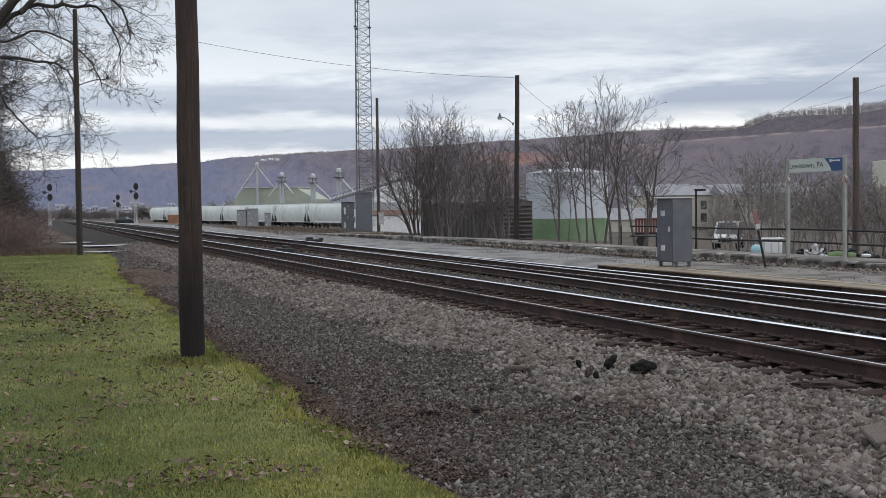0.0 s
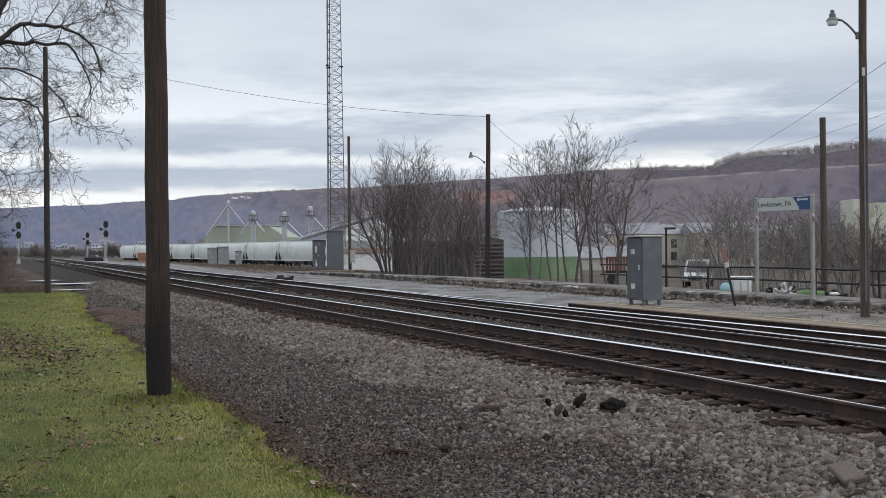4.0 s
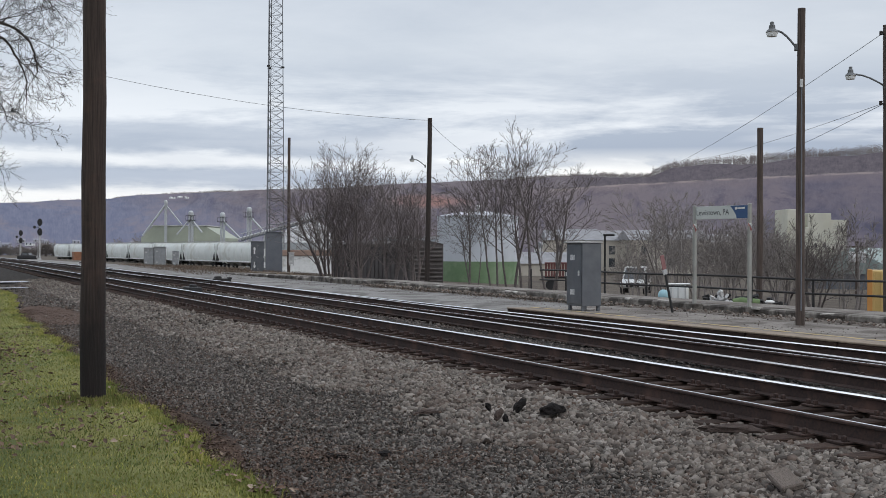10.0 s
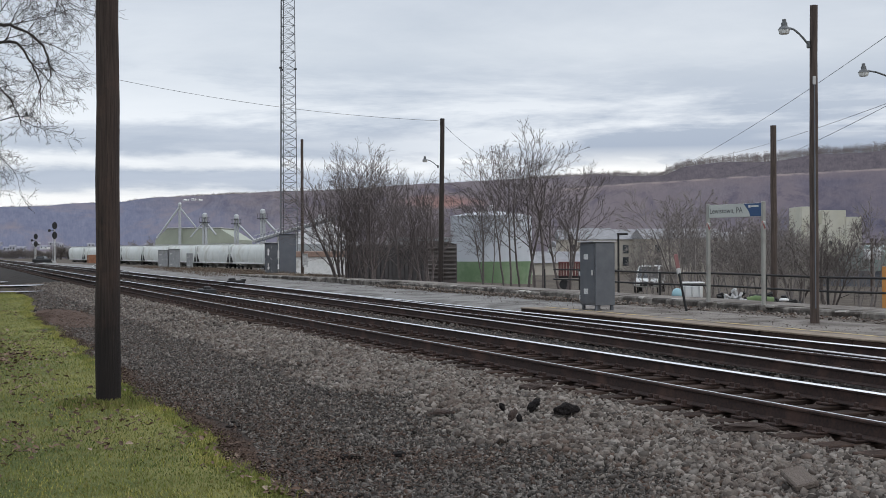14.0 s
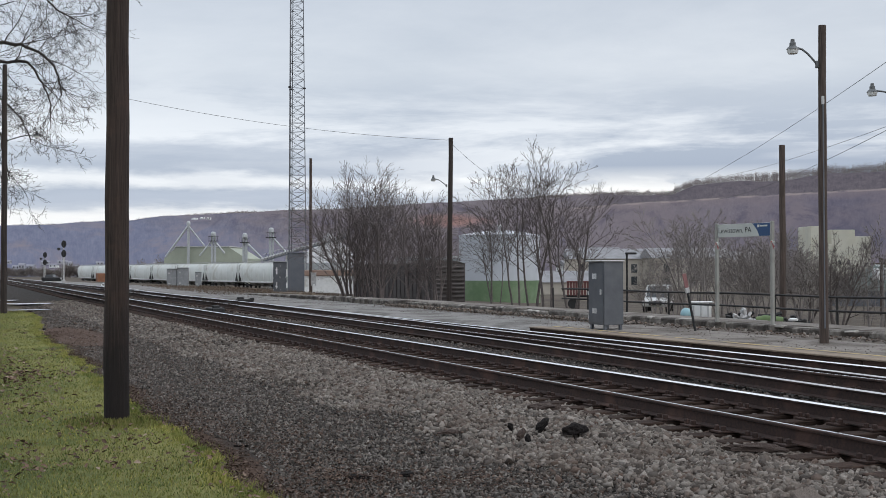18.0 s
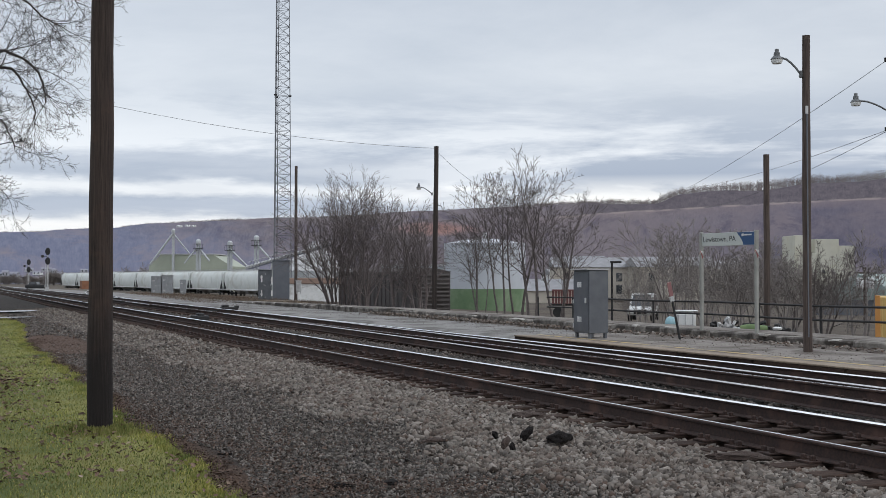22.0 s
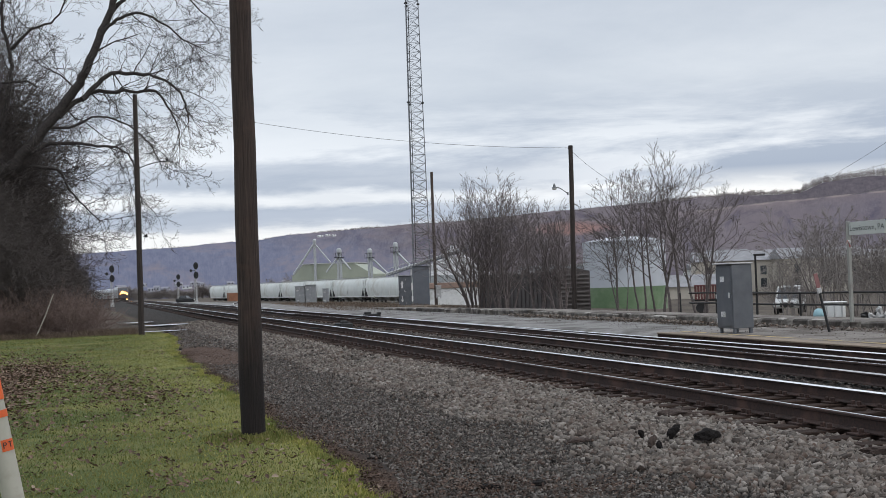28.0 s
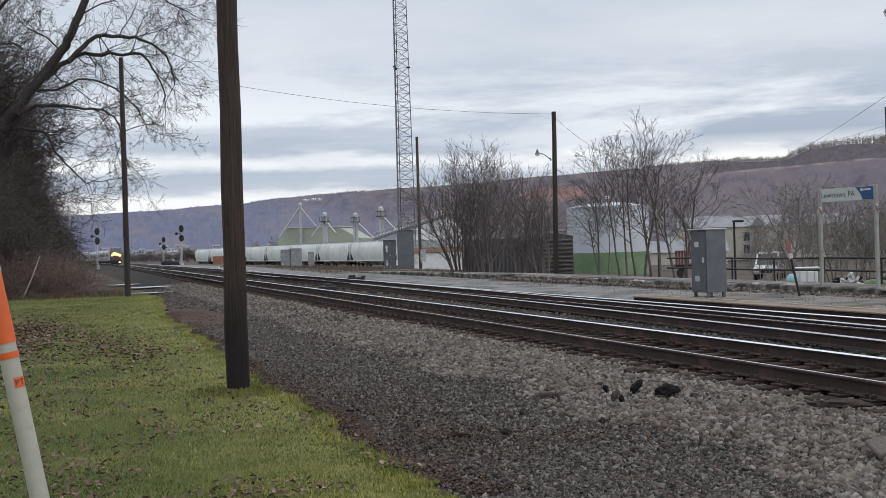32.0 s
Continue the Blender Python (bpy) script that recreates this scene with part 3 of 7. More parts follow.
# ---------------------------------------------------------------- platform, kerb and fence
M_FLAKE = pbr("fresh_broken_concrete", (0.30, 0.28, 0.255), (0.42, 0.40, 0.37), 9, 0.95, 0, 0.7, 40, dist=0.02)


def build_platform():
    p = thing("platform", "low asphalt platform with worn yellow line", "platform", kind="structure")
    g = Geo().sweep([(14.35, 0.0), (17.75, 0.0), (17.75, 0.385), (14.35, 0.385)], [(0, -6, 0), (0, 10, 0), (0, 27.5, 0)])
    part("surface", g, M_ASPH, p)
    for k in range(14):
        y = -6 + k * 2.4
        part("edge_beam", Geo().box((14.13, y + 1.2, 0.175), (0.34, 2.37, 0.35), 0.015), M_TIE, p)
        part("edge_strip", Geo().box((14.17, y + 1.2, 0.37), (0.44, 2.385, 0.034), 0.008), M_EDGE, p)
    part("litter_strip", Geo().sweep([(16.95, 0.386), (17.76, 0.386), (17.76, 0.405), (17.3, 0.40)], [(0, -6, 0), (0, 27.5, 0)]), M_LITTER, p, "dirt and dry leaves along the kerb")
    g = Geo().sweep([(14.56, 0.386), (14.68, 0.386), (14.68, 0.389), (14.56, 0.389)], [(0, -6, 0), (0, 27.5, 0)])
    part("yellow_line", g, M_YELLOW, p, "worn yellow safety line")
    # the older raised slab behind it
    q = thing("old_platform", "cracked raised concrete slab with broken kerb", "platform", kind="structure")
    rnd = random.Random(4)
    y = -4.0
    while y < 74:
        step = rnd.uniform(1.6, 3.4)
        top = 0.56 - 0.22 * sstep(48, 80, y)
        x0 = 17.75 + rnd.uniform(-0.06, 0.06)
        top += rnd.uniform(-0.05, 0.015)
        g = Geo().box(((x0 + 18.15) / 2, y + step / 2, top / 2 - 0.1), (18.15 - x0, step - rnd.uniform(0.02, 0.14), top + 0.2), 0.035)
        b = part("kerb_block", g, M_CONC, q)
        for _ in range(rnd.choice((0, 1, 1, 2))):
            part("broken_chunk", Geo().box((0, 0, 0), (rnd.uniform(0.06, 0.2), rnd.uniform(0.12, 0.4), rnd.uniform(0.03, 0.07)), 0.014, pose(x0 + rnd.uniform(0.0, 0.16), y + rnd.uniform(0.1, 1.4), top - 0.01, rnd.uniform(-6, 6), rnd.uniform(-8, 8), rnd.uniform(-15, 15))), M_FLAKE, q, "pale broken flake of concrete")
        y += step
    g = Geo().sweep([(18.16, -0.8), (19.3, -0.8), (19.3, -0.012), (18.16, -0.012)], [(0, -4, 0.56), (0, 20, 0.56), (0, 48, 0.56), (0, 64, 0.45), (0, 75, 0.38)])
    part("slab", g, M_ASPH, q)


build_platform()


def build_fence():
    f = thing("railing", "black iron pipe railing along the slab's back edge", "fence")
    for k in range(17):
        y = -1.0 + k * 2.35
        lean = 0.05 * math.sin(k * 2.1)
        part("post", Geo().tube([(19.45, y, -0.8), (19.45, y + lean, 1.2)], 0.028, 8), M_DARK, f, round_=True)
    for z in (1.19, 0.86):
        pts = [(19.45, -3 + i * 1.5, z + 0.012 * math.sin(i * 1.3 + z)) for i in range(27)]
        part("rail", Geo().tube(pts, 0.026, 8), M_DARK, f, round_=True)


build_fence()


# ---------------------------------------------------------------- poles
def pole_shaft(height, r0, r1, lean=0.0, n=18):
    rnd = random.Random(int(height * 100))
    k = max(4, int(height / 0.9))
    pts = [(lean * i / k + rnd.uniform(-0.008, 0.008), rnd.uniform(-0.008, 0.008), height * i / k) for i in range(k + 1)]
    return Geo().tube(pts, [r0 + (r1 - r0) * i / k + rnd.uniform(-0.004, 0.004) for i in range(k + 1)], n)


M_LAMPGREY = pbr("weathered_lamp_steel", (0.095, 0.10, 0.105), (0.16, 0.165, 0.17), 5, 0.55, 0.2, 0.1, 60)


def lamp_on(pole, height, turn, reach=1.5, rise=0.45, mat=None):
    """A yard lamp on a curved arm, under a pole."""
    m = pose(0, 0, height, 0, 0, turn)
    pts = [m @ Vector((0.1 + reach * a, 0, rise * math.sin(a * math.pi / 2))) for a in (0, 0.12, 0.25, 0.45, 0.7, 1.0)]
    mat = mat or M_LAMPGREY
    part("arm", Geo().tube(pts, 0.021, 8), mat, pole, "curved steel lamp arm", True)
    part("clamp", Geo().box((0.10, 0, 0), (0.06, 0.08, 0.14), 0.01, m), mat, pole)
    e = m @ Vector((reach + 0.16, 0, rise))
    h = part("lamp_head", Geo().lathe([(0.025, 0.17), (0.04, 0.16), (0.04, 0.11), (0.06, 0.095), (0.063, 0.03), (0.10, 0.0), (0.125, -0.04)], 16, Matrix.Translation(e)), mat, pole, "dusk-to-dawn lamp head", True)
    part("lens", Geo().lathe([(0.112, -0.04), (0.108, -0.085), (0.09, -0.125), (0.02, -0.13)], 16, Matrix.Translation(e)), M_WHITE, h, "ribbed plastic refractor", True)


def build_pole(at, height, r0, r1, label, mat=None, lean=0.0):
    p = thing("utility_pole", label, "utility pole", at, "wooden poles")
    part("shaft", pole_shaft(height, r0, r1, lean), mat or M_POLE, p, round_=True)
    return p


def creosoted():
    """Weathered pole wood whose foot is soaked black with creosote."""
    m = bpy.data.materials.new("creosoted_pole_wood")
    m.use_nodes = True
    n = Nodes(m.node_tree)
    co = n.add("ShaderNodeTexCoord").outputs["Object"]
    sep = n.add("ShaderNodeSeparateXYZ")
    n.link(co, sep.inputs[0])
    long = n.mapped(co, (3, 3, 0.10))
    grain = n.noise(long, 16, 8, 0.65)
    checks = n.noise(n.mapped(co, (9, 9, 0.22)), 9, 4, 0.6)
    blotch = n.noise(co, 2.2, 6, 0.65)
    col = n.mix(n.ramp(grain, 0.3, 0.7), (0.022, 0.016, 0.014), (0.074, 0.052, 0.044))
    col = n.mix(n.math("MULTIPLY", n.ramp(checks, 0.56, 0.66), 0.8), col, (0.012, 0.009, 0.008))
    col = n.mix(n.math("MULTIPLY", n.ramp(blotch, 0.52, 0.66), 0.5), col, (0.085, 0.05, 0.038))
    tar = n.ramp(n.math("ADD", sep.outputs[2], n.math("MULTIPLY", n.math("SUBTRACT", n.noise(n.mapped(co, (3, 3, 0.5)), 2.5, 6, 0.7), 0.5), 2.2)), 1.9, 0.75)
    col = n.mix(n.math("MULTIPLY", tar, 0.85), col, (0.011, 0.009, 0.009))
    b = n.add("ShaderNodeBsdfPrincipled")
    n.link(col, b.inputs["Base Color"])
    b.inputs["Roughness"].default_value = 0.85
    b.inputs["Specular IOR Level"].default_value = 0.3
    bump = n.add("ShaderNodeBump")
    bump.inputs["Strength"].default_value = 0.8
    bump.inputs["Distance"].default_value = 0.02
    n.link(n.math("ADD", grain, n.math("MULTIPLY", checks, 0.6)), bump.inputs["Height"])
    n.link(bump.outputs[0], b.inputs["Normal"])
    n.link(b.outputs[0], n.add("ShaderNodeOutputMaterial").inputs[0])
    return m


near_pole = build_pole(pose(2.02, 14.98, -0.05), 12.0, 0.153, 0.102, "dark wooden utility pole in the lawn's edge", creosoted(), 0.012)
pole_l = build_pole(pose(2.70, 54.6, -0.1), 10.7, 0.135, 0.10, "tall wooden pole with lamp beside the wooded bank")
lamp_on(pole_l, 7.45, 0, 1.15, 0.3, M_DARK)
pole_2 = build_pole(pose(22.70, 53.4, -0.9), 9.06, 0.135, 0.105, "wooden pole with lamp behind the old platform", M_POLE, 0.14)
lamp_on(pole_2, 6.75, 180, 0.62, 0.32)
pole_3 = build_pole(pose(23.7, 29.85, -1.0), 6.6, 0.099, 0.088, "bare wooden pole behind the railing", M_POLE2)
pole_4 = build_pole(pose(16.12, 19.06, 0.38), 6.27, 0.093, 0.073, "brown wooden lamp pole on the platform", M_POLE2)
lamp_on(pole_4, 5.5, 154, 0.41, 0.34)
part("meter_plate", Geo().box((-0.05, -0.075, 4.78), (0.07, 0.02, 0.16), 0.006), M_LGREY, pole_4, "small grey plate on the pole")
part("conduit", Geo().tube([(-0.045, -0.085, 0.3), (-0.045, -0.08, 2.5), (-0.045, -0.075, 4.7)], 0.014, 6), M_GREY, pole_4, "thin grey conduit")
pole_5 = build_pole(pose(20.55, 21.3, -0.4), 7.44, 0.108, 0.085, "wooden lamp pole with wires behind the slab", M_POLE2, -0.07)
for side_z in (7.22, 5.62):
    part("insulator", Geo().tube([(-0.07, 0, side_z), (-0.26, 0.02, side_z + 0.02)], 0.018, 6).lathe([(0.02, -0.05), (0.045, -0.03), (0.03, 0.0), (0.045, 0.03), (0.02, 0.05)], 10, Matrix.Translation((-0.22, 0.02, side_z + 0.03))), M_DARK, pole_5, "dark insulator on a short bracket")
lamp_on(pole_5, 6.05, 156, 0.72, 0.27)
pole_6 = build_pole(pose(28.2, 95.0, -1.0), 11.9, 0.14, 0.11, "bare wooden pole beside the lattice tower", M_POLE2)


def wire(name, a, b, sag, label, r=0.007):
    a, b = Vector(a), Vector(b)
    pts = [a.lerp(b, i / 20) + Vector((0, 0, -4 * sag * (i / 20) * (1 - i / 20))) for i in range(21)]
    solid(name, Geo().tube(pts, r, 5), M_WIRE, label, "wire", "overhead wires")


wire("overhead_wire", (2.75, 54.6, 10.35), (22.8, 53.4, 8.05), 0.55, "thin black overhead wire between two poles", 0.008)
wire("overhead_wire", (20.4, 21.35, 6.85), (51.05, 81.3, 7.1), 0.62, "thin black overhead wire above the platform")
wire("overhead_wire", (20.4, 21.35, 5.22), (47.25, 66.5, 6.4), 0.35, "thin black overhead wire above the platform")
wire("overhead_wire", (20.4, 21.35, 5.24), (52.2, 75.3, 8.5), 0.3, "thin black overhead wire above the platform", 0.006)
wire("overhead_wire", (20.5, 21.35, 5.45), (34.0, 4.0, 5.0), 0.3, "thin black overhead wire leaving a pole")
wire("overhead_wire", (20.5, 21.35, 5.25), (34.0, 3.0, 4.4), 0.4, "thin black overhead wire leaving a pole", 0.008)
wire("overhead_wire", (22.76, 53.4, 8.0), (24.6, 52.6, 6.3), 0.1, "thin black overhead wire behind the old platform", 0.008)


# ---------------------------------------------------------------- signal cabinet and station sign
def build_cabinet(name, at, w, d, h, label, mat=None, doors=2):
    c = thing(name, label, "signal cabinet", at)
    mat = mat or M_GALV
    z0 = 0.12
    part("body", Geo().box((0, 0, z0 + h / 2), (w, d, h), 0.012), mat, c)
    part("roof", Geo().box((0, -0.03, z0 + h + 0.02), (w + 0.06, d + 0.10, 0.035), 0.01), M_LGREY if doors == 1 else mat, c, "pale sheet-metal roof cap" if doors == 1 else "")
    dw = (w - 0.04) / max(1, doors)
    for k in range(doors):
        x = -w / 2 + 0.02 + dw * (k + 0.5)
        dr = part("door", Geo().box((x, -d / 2 - 0.012, z0 + h / 2), (dw - 0.02, 0.02, h - 0.1), 0.005), mat, c)
        for z in (0.12, 0.5, 0.88):
            part("hinge", Geo().tube([(x - dw / 2 + 0.012, -d / 2 - 0.03, z0 + h * z - 0.05), (x - dw / 2 + 0.012, -d / 2 - 0.03, z0 + h * z + 0.05)], 0.016, 8), M_LGREY, dr)
        part("handle", Geo().box((x + dw / 2 - 0.07, -d / 2 - 0.045, z0 + h * 0.52), (0.03, 0.05, 0.13), 0.01), M_LGREY, dr)
        if doors == 1 or k == 0:
            for z in (0.22, 0.77):
                lv = Geo()
                for q in range(4):
                    lv.box((x - dw * 0.18 + 0.052 * q, -d / 2 - 0.026, z0 + h * z), (0.026, 0.012, 0.13), 0.003)
                part("louvre", lv, M_WHITE, dr, "pale louvred vent")
    for sx in (-1, 1):
        for sy in (-1, 1):
            part("foot", Geo().box((sx * (w / 2 - 0.06), sy * (d / 2 - 0.06), z0 / 2), (0.07, 0.07, z0 + 0.01), 0.005), mat, c)
    return c


cab = build_cabinet("signal_cabinet", pose(15.04, 25.6, 0.385, 0, 0, -90), 0.74, 0.54, 1.52, "grey steel signal cabinet on short feet", doors=1)


M_POST = pbr("dull_sign_post_paint", (0.27, 0.27, 0.25), (0.34, 0.34, 0.31), 4, 0.6, 0.1, 0.1, 60, (0.24, 0.23, 0.21), 1.5)
M_TAPE = pbr("faded_red_tape", (0.30, 0.09, 0.085), (0.38, 0.14, 0.13), 8, 0.6)


def build_sign():
    s = thing("station_sign", "two-post pale station name board with blue end", "station sign", kind="")
    a, b = Vector((17.56, 24.59, 0.385)), Vector((17.78, 22.76, 0.385))
    for p in (a, b):
        part("post", Geo().box((p.x, p.y, p.z + 1.28), (0.078, 0.078, 2.57), 0.008), M_POST, s, "square dull grey-green post")
        for k in range(5):
            a = k * 1.3
            part("tape_shred", Geo().add([(p.x - 0.05, p.y - 0.05, p.z + 2.10), (p.x - 0.05, p.y - 0.02, p.z + 2.12), (p.x - 0.05 + 0.09 * math.cos(a), p.y - 0.05 - 0.07 * abs(math.sin(a)), p.z + 1.93 + 0.04 * k), (p.x - 0.06 + 0.10 * math.cos(a), p.y - 0.08, p.z + 1.88 + 0.04 * k)], [(0, 1, 2, 3)]), M_TAPE if k % 2 else M_WHITE, s, "shred of red and white tape")
        part("footing", Geo().box((p.x, p.y, p.z + 0.06), (0.30, 0.30, 0.24), 0.02), M_CONC, s)
    m = Matrix.Translation((17.67, 23.675, 2.765)) @ pose(0, 0, 0, 0, 0, -83.15)
    # the board: its own x runs along it, from the far post to the near one
    part("panel", Geo().box((0, 0, 0), (1.76, 0.035, 0.31), 0.004, m), M_SIGN, s)
    arc = [(0.88, -0.15), (0.88, 0.15), (0.30, 0.15)] + [(0.30 + 0.22 * math.sin(k * 0.16), 0.15 - 0.30 * k / 9) for k in range(1, 10)]
    face = [(sx, -0.0185, sz) for sx, sz in arc] + [(sx, -0.0215, sz) for sx, sz in arc]
    k = len(arc)
    part("blue_end", Geo().add(face, [tuple(range(k, 2 * k))] + [(i, (i + 1) % k, k + (i + 1) % k, k + i) for i in range(k)], 0, m), M_BLUE, s, "blue printed end of the board")
    part("mark", Geo().box((0.50, -0.023, 0.085), (0.07, 0.002, 0.06), 0, m).box((0.67, -0.023, 0.085), (0.24, 0.002, 0.035), 0, m), M_WHITE, s, "small white printed mark")
    for word, at_x in (("Lewistown,", -0.425), ("PA", 0.16)):
        t = bpy.data.curves.new("lettering", "FONT")
        t.body, t.size, t.extrude, t.align_x, t.align_y = word, 0.185, 0.001, "CENTER", "CENTER"
        src = bpy.data.objects.new("lettering", t)
        me = bpy.data.meshes.new_from_object(src)
        bpy.data.objects.remove(src)
        me.materials.append(M_BLACK)
        o = new("lettering", me)
        o.parent = s
        o.matrix_basis = m @ Matrix.Translation((at_x, -0.0195, 0)) @ pose(0, 0, 0, 90, 0, 0)
        tagged(o, "dark station name lettering")


build_sign()


# ---------------------------------------------------------------- freight cars, far yard (rough)
def build_hopper(at):
    c = thing("hopper_car", "pale covered hopper freight car with rounded sides", "freight car", at, "string of hopper cars")
    prof = [(-1.45, 1.0), (-1.60, 1.4)] + [(-1.68 * math.cos(a) ** 0.55, 2.3 + 2.05 * math.sin(a)) for a in [k * math.pi / 20 for k in range(10)]]
    prof = prof + [(0, 4.36)] + [(-px_, pz_) for px_, pz_ in prof[::-1]]
    part("body", Geo().sweep(prof, [(0, -9.1, 0), (0, 0, 0), (0, 9.1, 0)]), M_HOPPER, c, round_=True)
    for sx in (-1, 1):
        part("side_sill", Geo().box((sx * 1.56, 0, 1.12), (0.12, 17.8, 0.22), 0.02), M_WHITE, c)
        part("roof_rail", Geo().box((sx * 1.05, 0, 4.28), (0.08, 16.8, 0.10), 0.01), M_WHITE, c)
    for k in range(5):
        part("side_seam", Geo().box((-1.69, -6.6 + 3.3 * k, 2.35), (0.03, 0.07, 1.9), 0.005), M_HOPPER, c)
    part("walkway", Geo().box((0, 0, 4.5), (1.6, 17.6, 0.06)), M_LGREY, c)
    for s in (-1, 1):
        part("end_platform", Geo().box((0, s * 8.8, 1.15), (2.9, 1.2, 0.25), 0.02), M_HOPPER, c)
        for sx in (-1, 1):
            # solid dark plates stand in for the shadow inside the open bays
            part("end_bay", Geo().add([(sx * 1.70, s * 9.12, 1.2), (sx * 1.70, s * 7.9, 1.2), (sx * 1.71, s * 8.85, 2.7), (sx * 1.60, s * 9.12, 1.2), (sx * 1.60, s * 7.9, 1.2), (sx * 1.60, s * 8.85, 2.7)], [(0, 1, 2), (3, 5, 4), (0, 2, 5, 3), (1, 4, 5, 2), (0, 3, 4, 1)]), M_DARK, c, "dark plate for the shade in the open end bay")
        part("end_ladder", Geo().box((-1.62, s * 9.0, 2.6), (0.05, 0.05, 2.9)).box((-1.62, s * 8.7, 2.6), (0.05, 0.05, 2.9)), M_LGREY, c)
        b = part("truck", Geo().box((0, s * 6.3, 0.55), (2.2, 2.6, 0.3), 0.05), M_DARK, c)
        for q in (-0.9, 0.9):
            for e in (-0.75, 0.75):
                part("wheel", Geo().tube([(e - 0.06, s * 6.3 + q, 0.43), (e + 0.06, s * 6.3 + q, 0.43)], 0.43, 14), M_DARK, b)
    for q in (-4.2, 0, 4.2):
        part("hopper_chute", Geo().add([(-1.2, q - 1.8, 1.1), (1.2, q - 1.8, 1.1), (1.2, q + 1.8, 1.1), (-1.2, q + 1.8, 1.1), (-0.5, q - 0.4, 0.35), (0.5, q - 0.4, 0.35), (0.5, q + 0.4, 0.35), (-0.5, q + 0.4, 0.35)], [(0, 1, 5, 4), (1, 2, 6, 5), (2, 3, 7, 6), (3, 0, 4, 7), (4, 5, 6, 7)]), M_LGREY, c)
    return c


h0 = build_hopper(pose(49.0, 216.0, -1.35, 0, 0, 5.6))
for k in range(-1, 7):
    if k:
        yy = 216.0 + 18.9 * k
        copy_thing(h0, pose(49.0 - 0.098 * (yy - 216), yy, -1.35, 0, 0, 5.6))

# hills that close the valley
def build_hill(name, r, prof, label, mat, seed, depth):
    """A wooded ridge: a bank whose crest height goes with the bearing."""
    bear = [p[0] for p in prof]
    hts = [p[1] for p in prof]
    vs, fs = [], []
    n, rows = 420, 40
    for i in range(n + 1):
        a = bear[0] + (bear[-1] - bear[0]) * i / n
        h = float(np.interp(a, bear, hts))
        for j in range(rows + 1):
            t = j / rows
            rr = r - depth * (1 - t)
            z = h * (0.12 * t + 0.88 * t * t * (3 - 2 * t))
            z += (0.04 * h * noise.noise((a * 0.35 + seed, t * 2, 0)) + 0.008 * h * noise.noise((a * 1.4, t * 4, seed))) * min(1, t * 3) * (0.25 if j == rows else 1)
            vs.append((rr * math.sin(radians(a)), rr * math.cos(radians(a)), z - 4))
    for i in range(n):
        for j in range(rows):
            k = i * (rows + 1) + j
            fs.append((k, k + rows + 1, k + rows + 2, k + 1))
    g = Geo().add(vs, fs)
    me = g.mesh(name, mat)
    me.polygons.foreach_set("use_smooth", [True] * len(me.polygons))
    tagged(new(name, me), label, "hill", kind="structure")


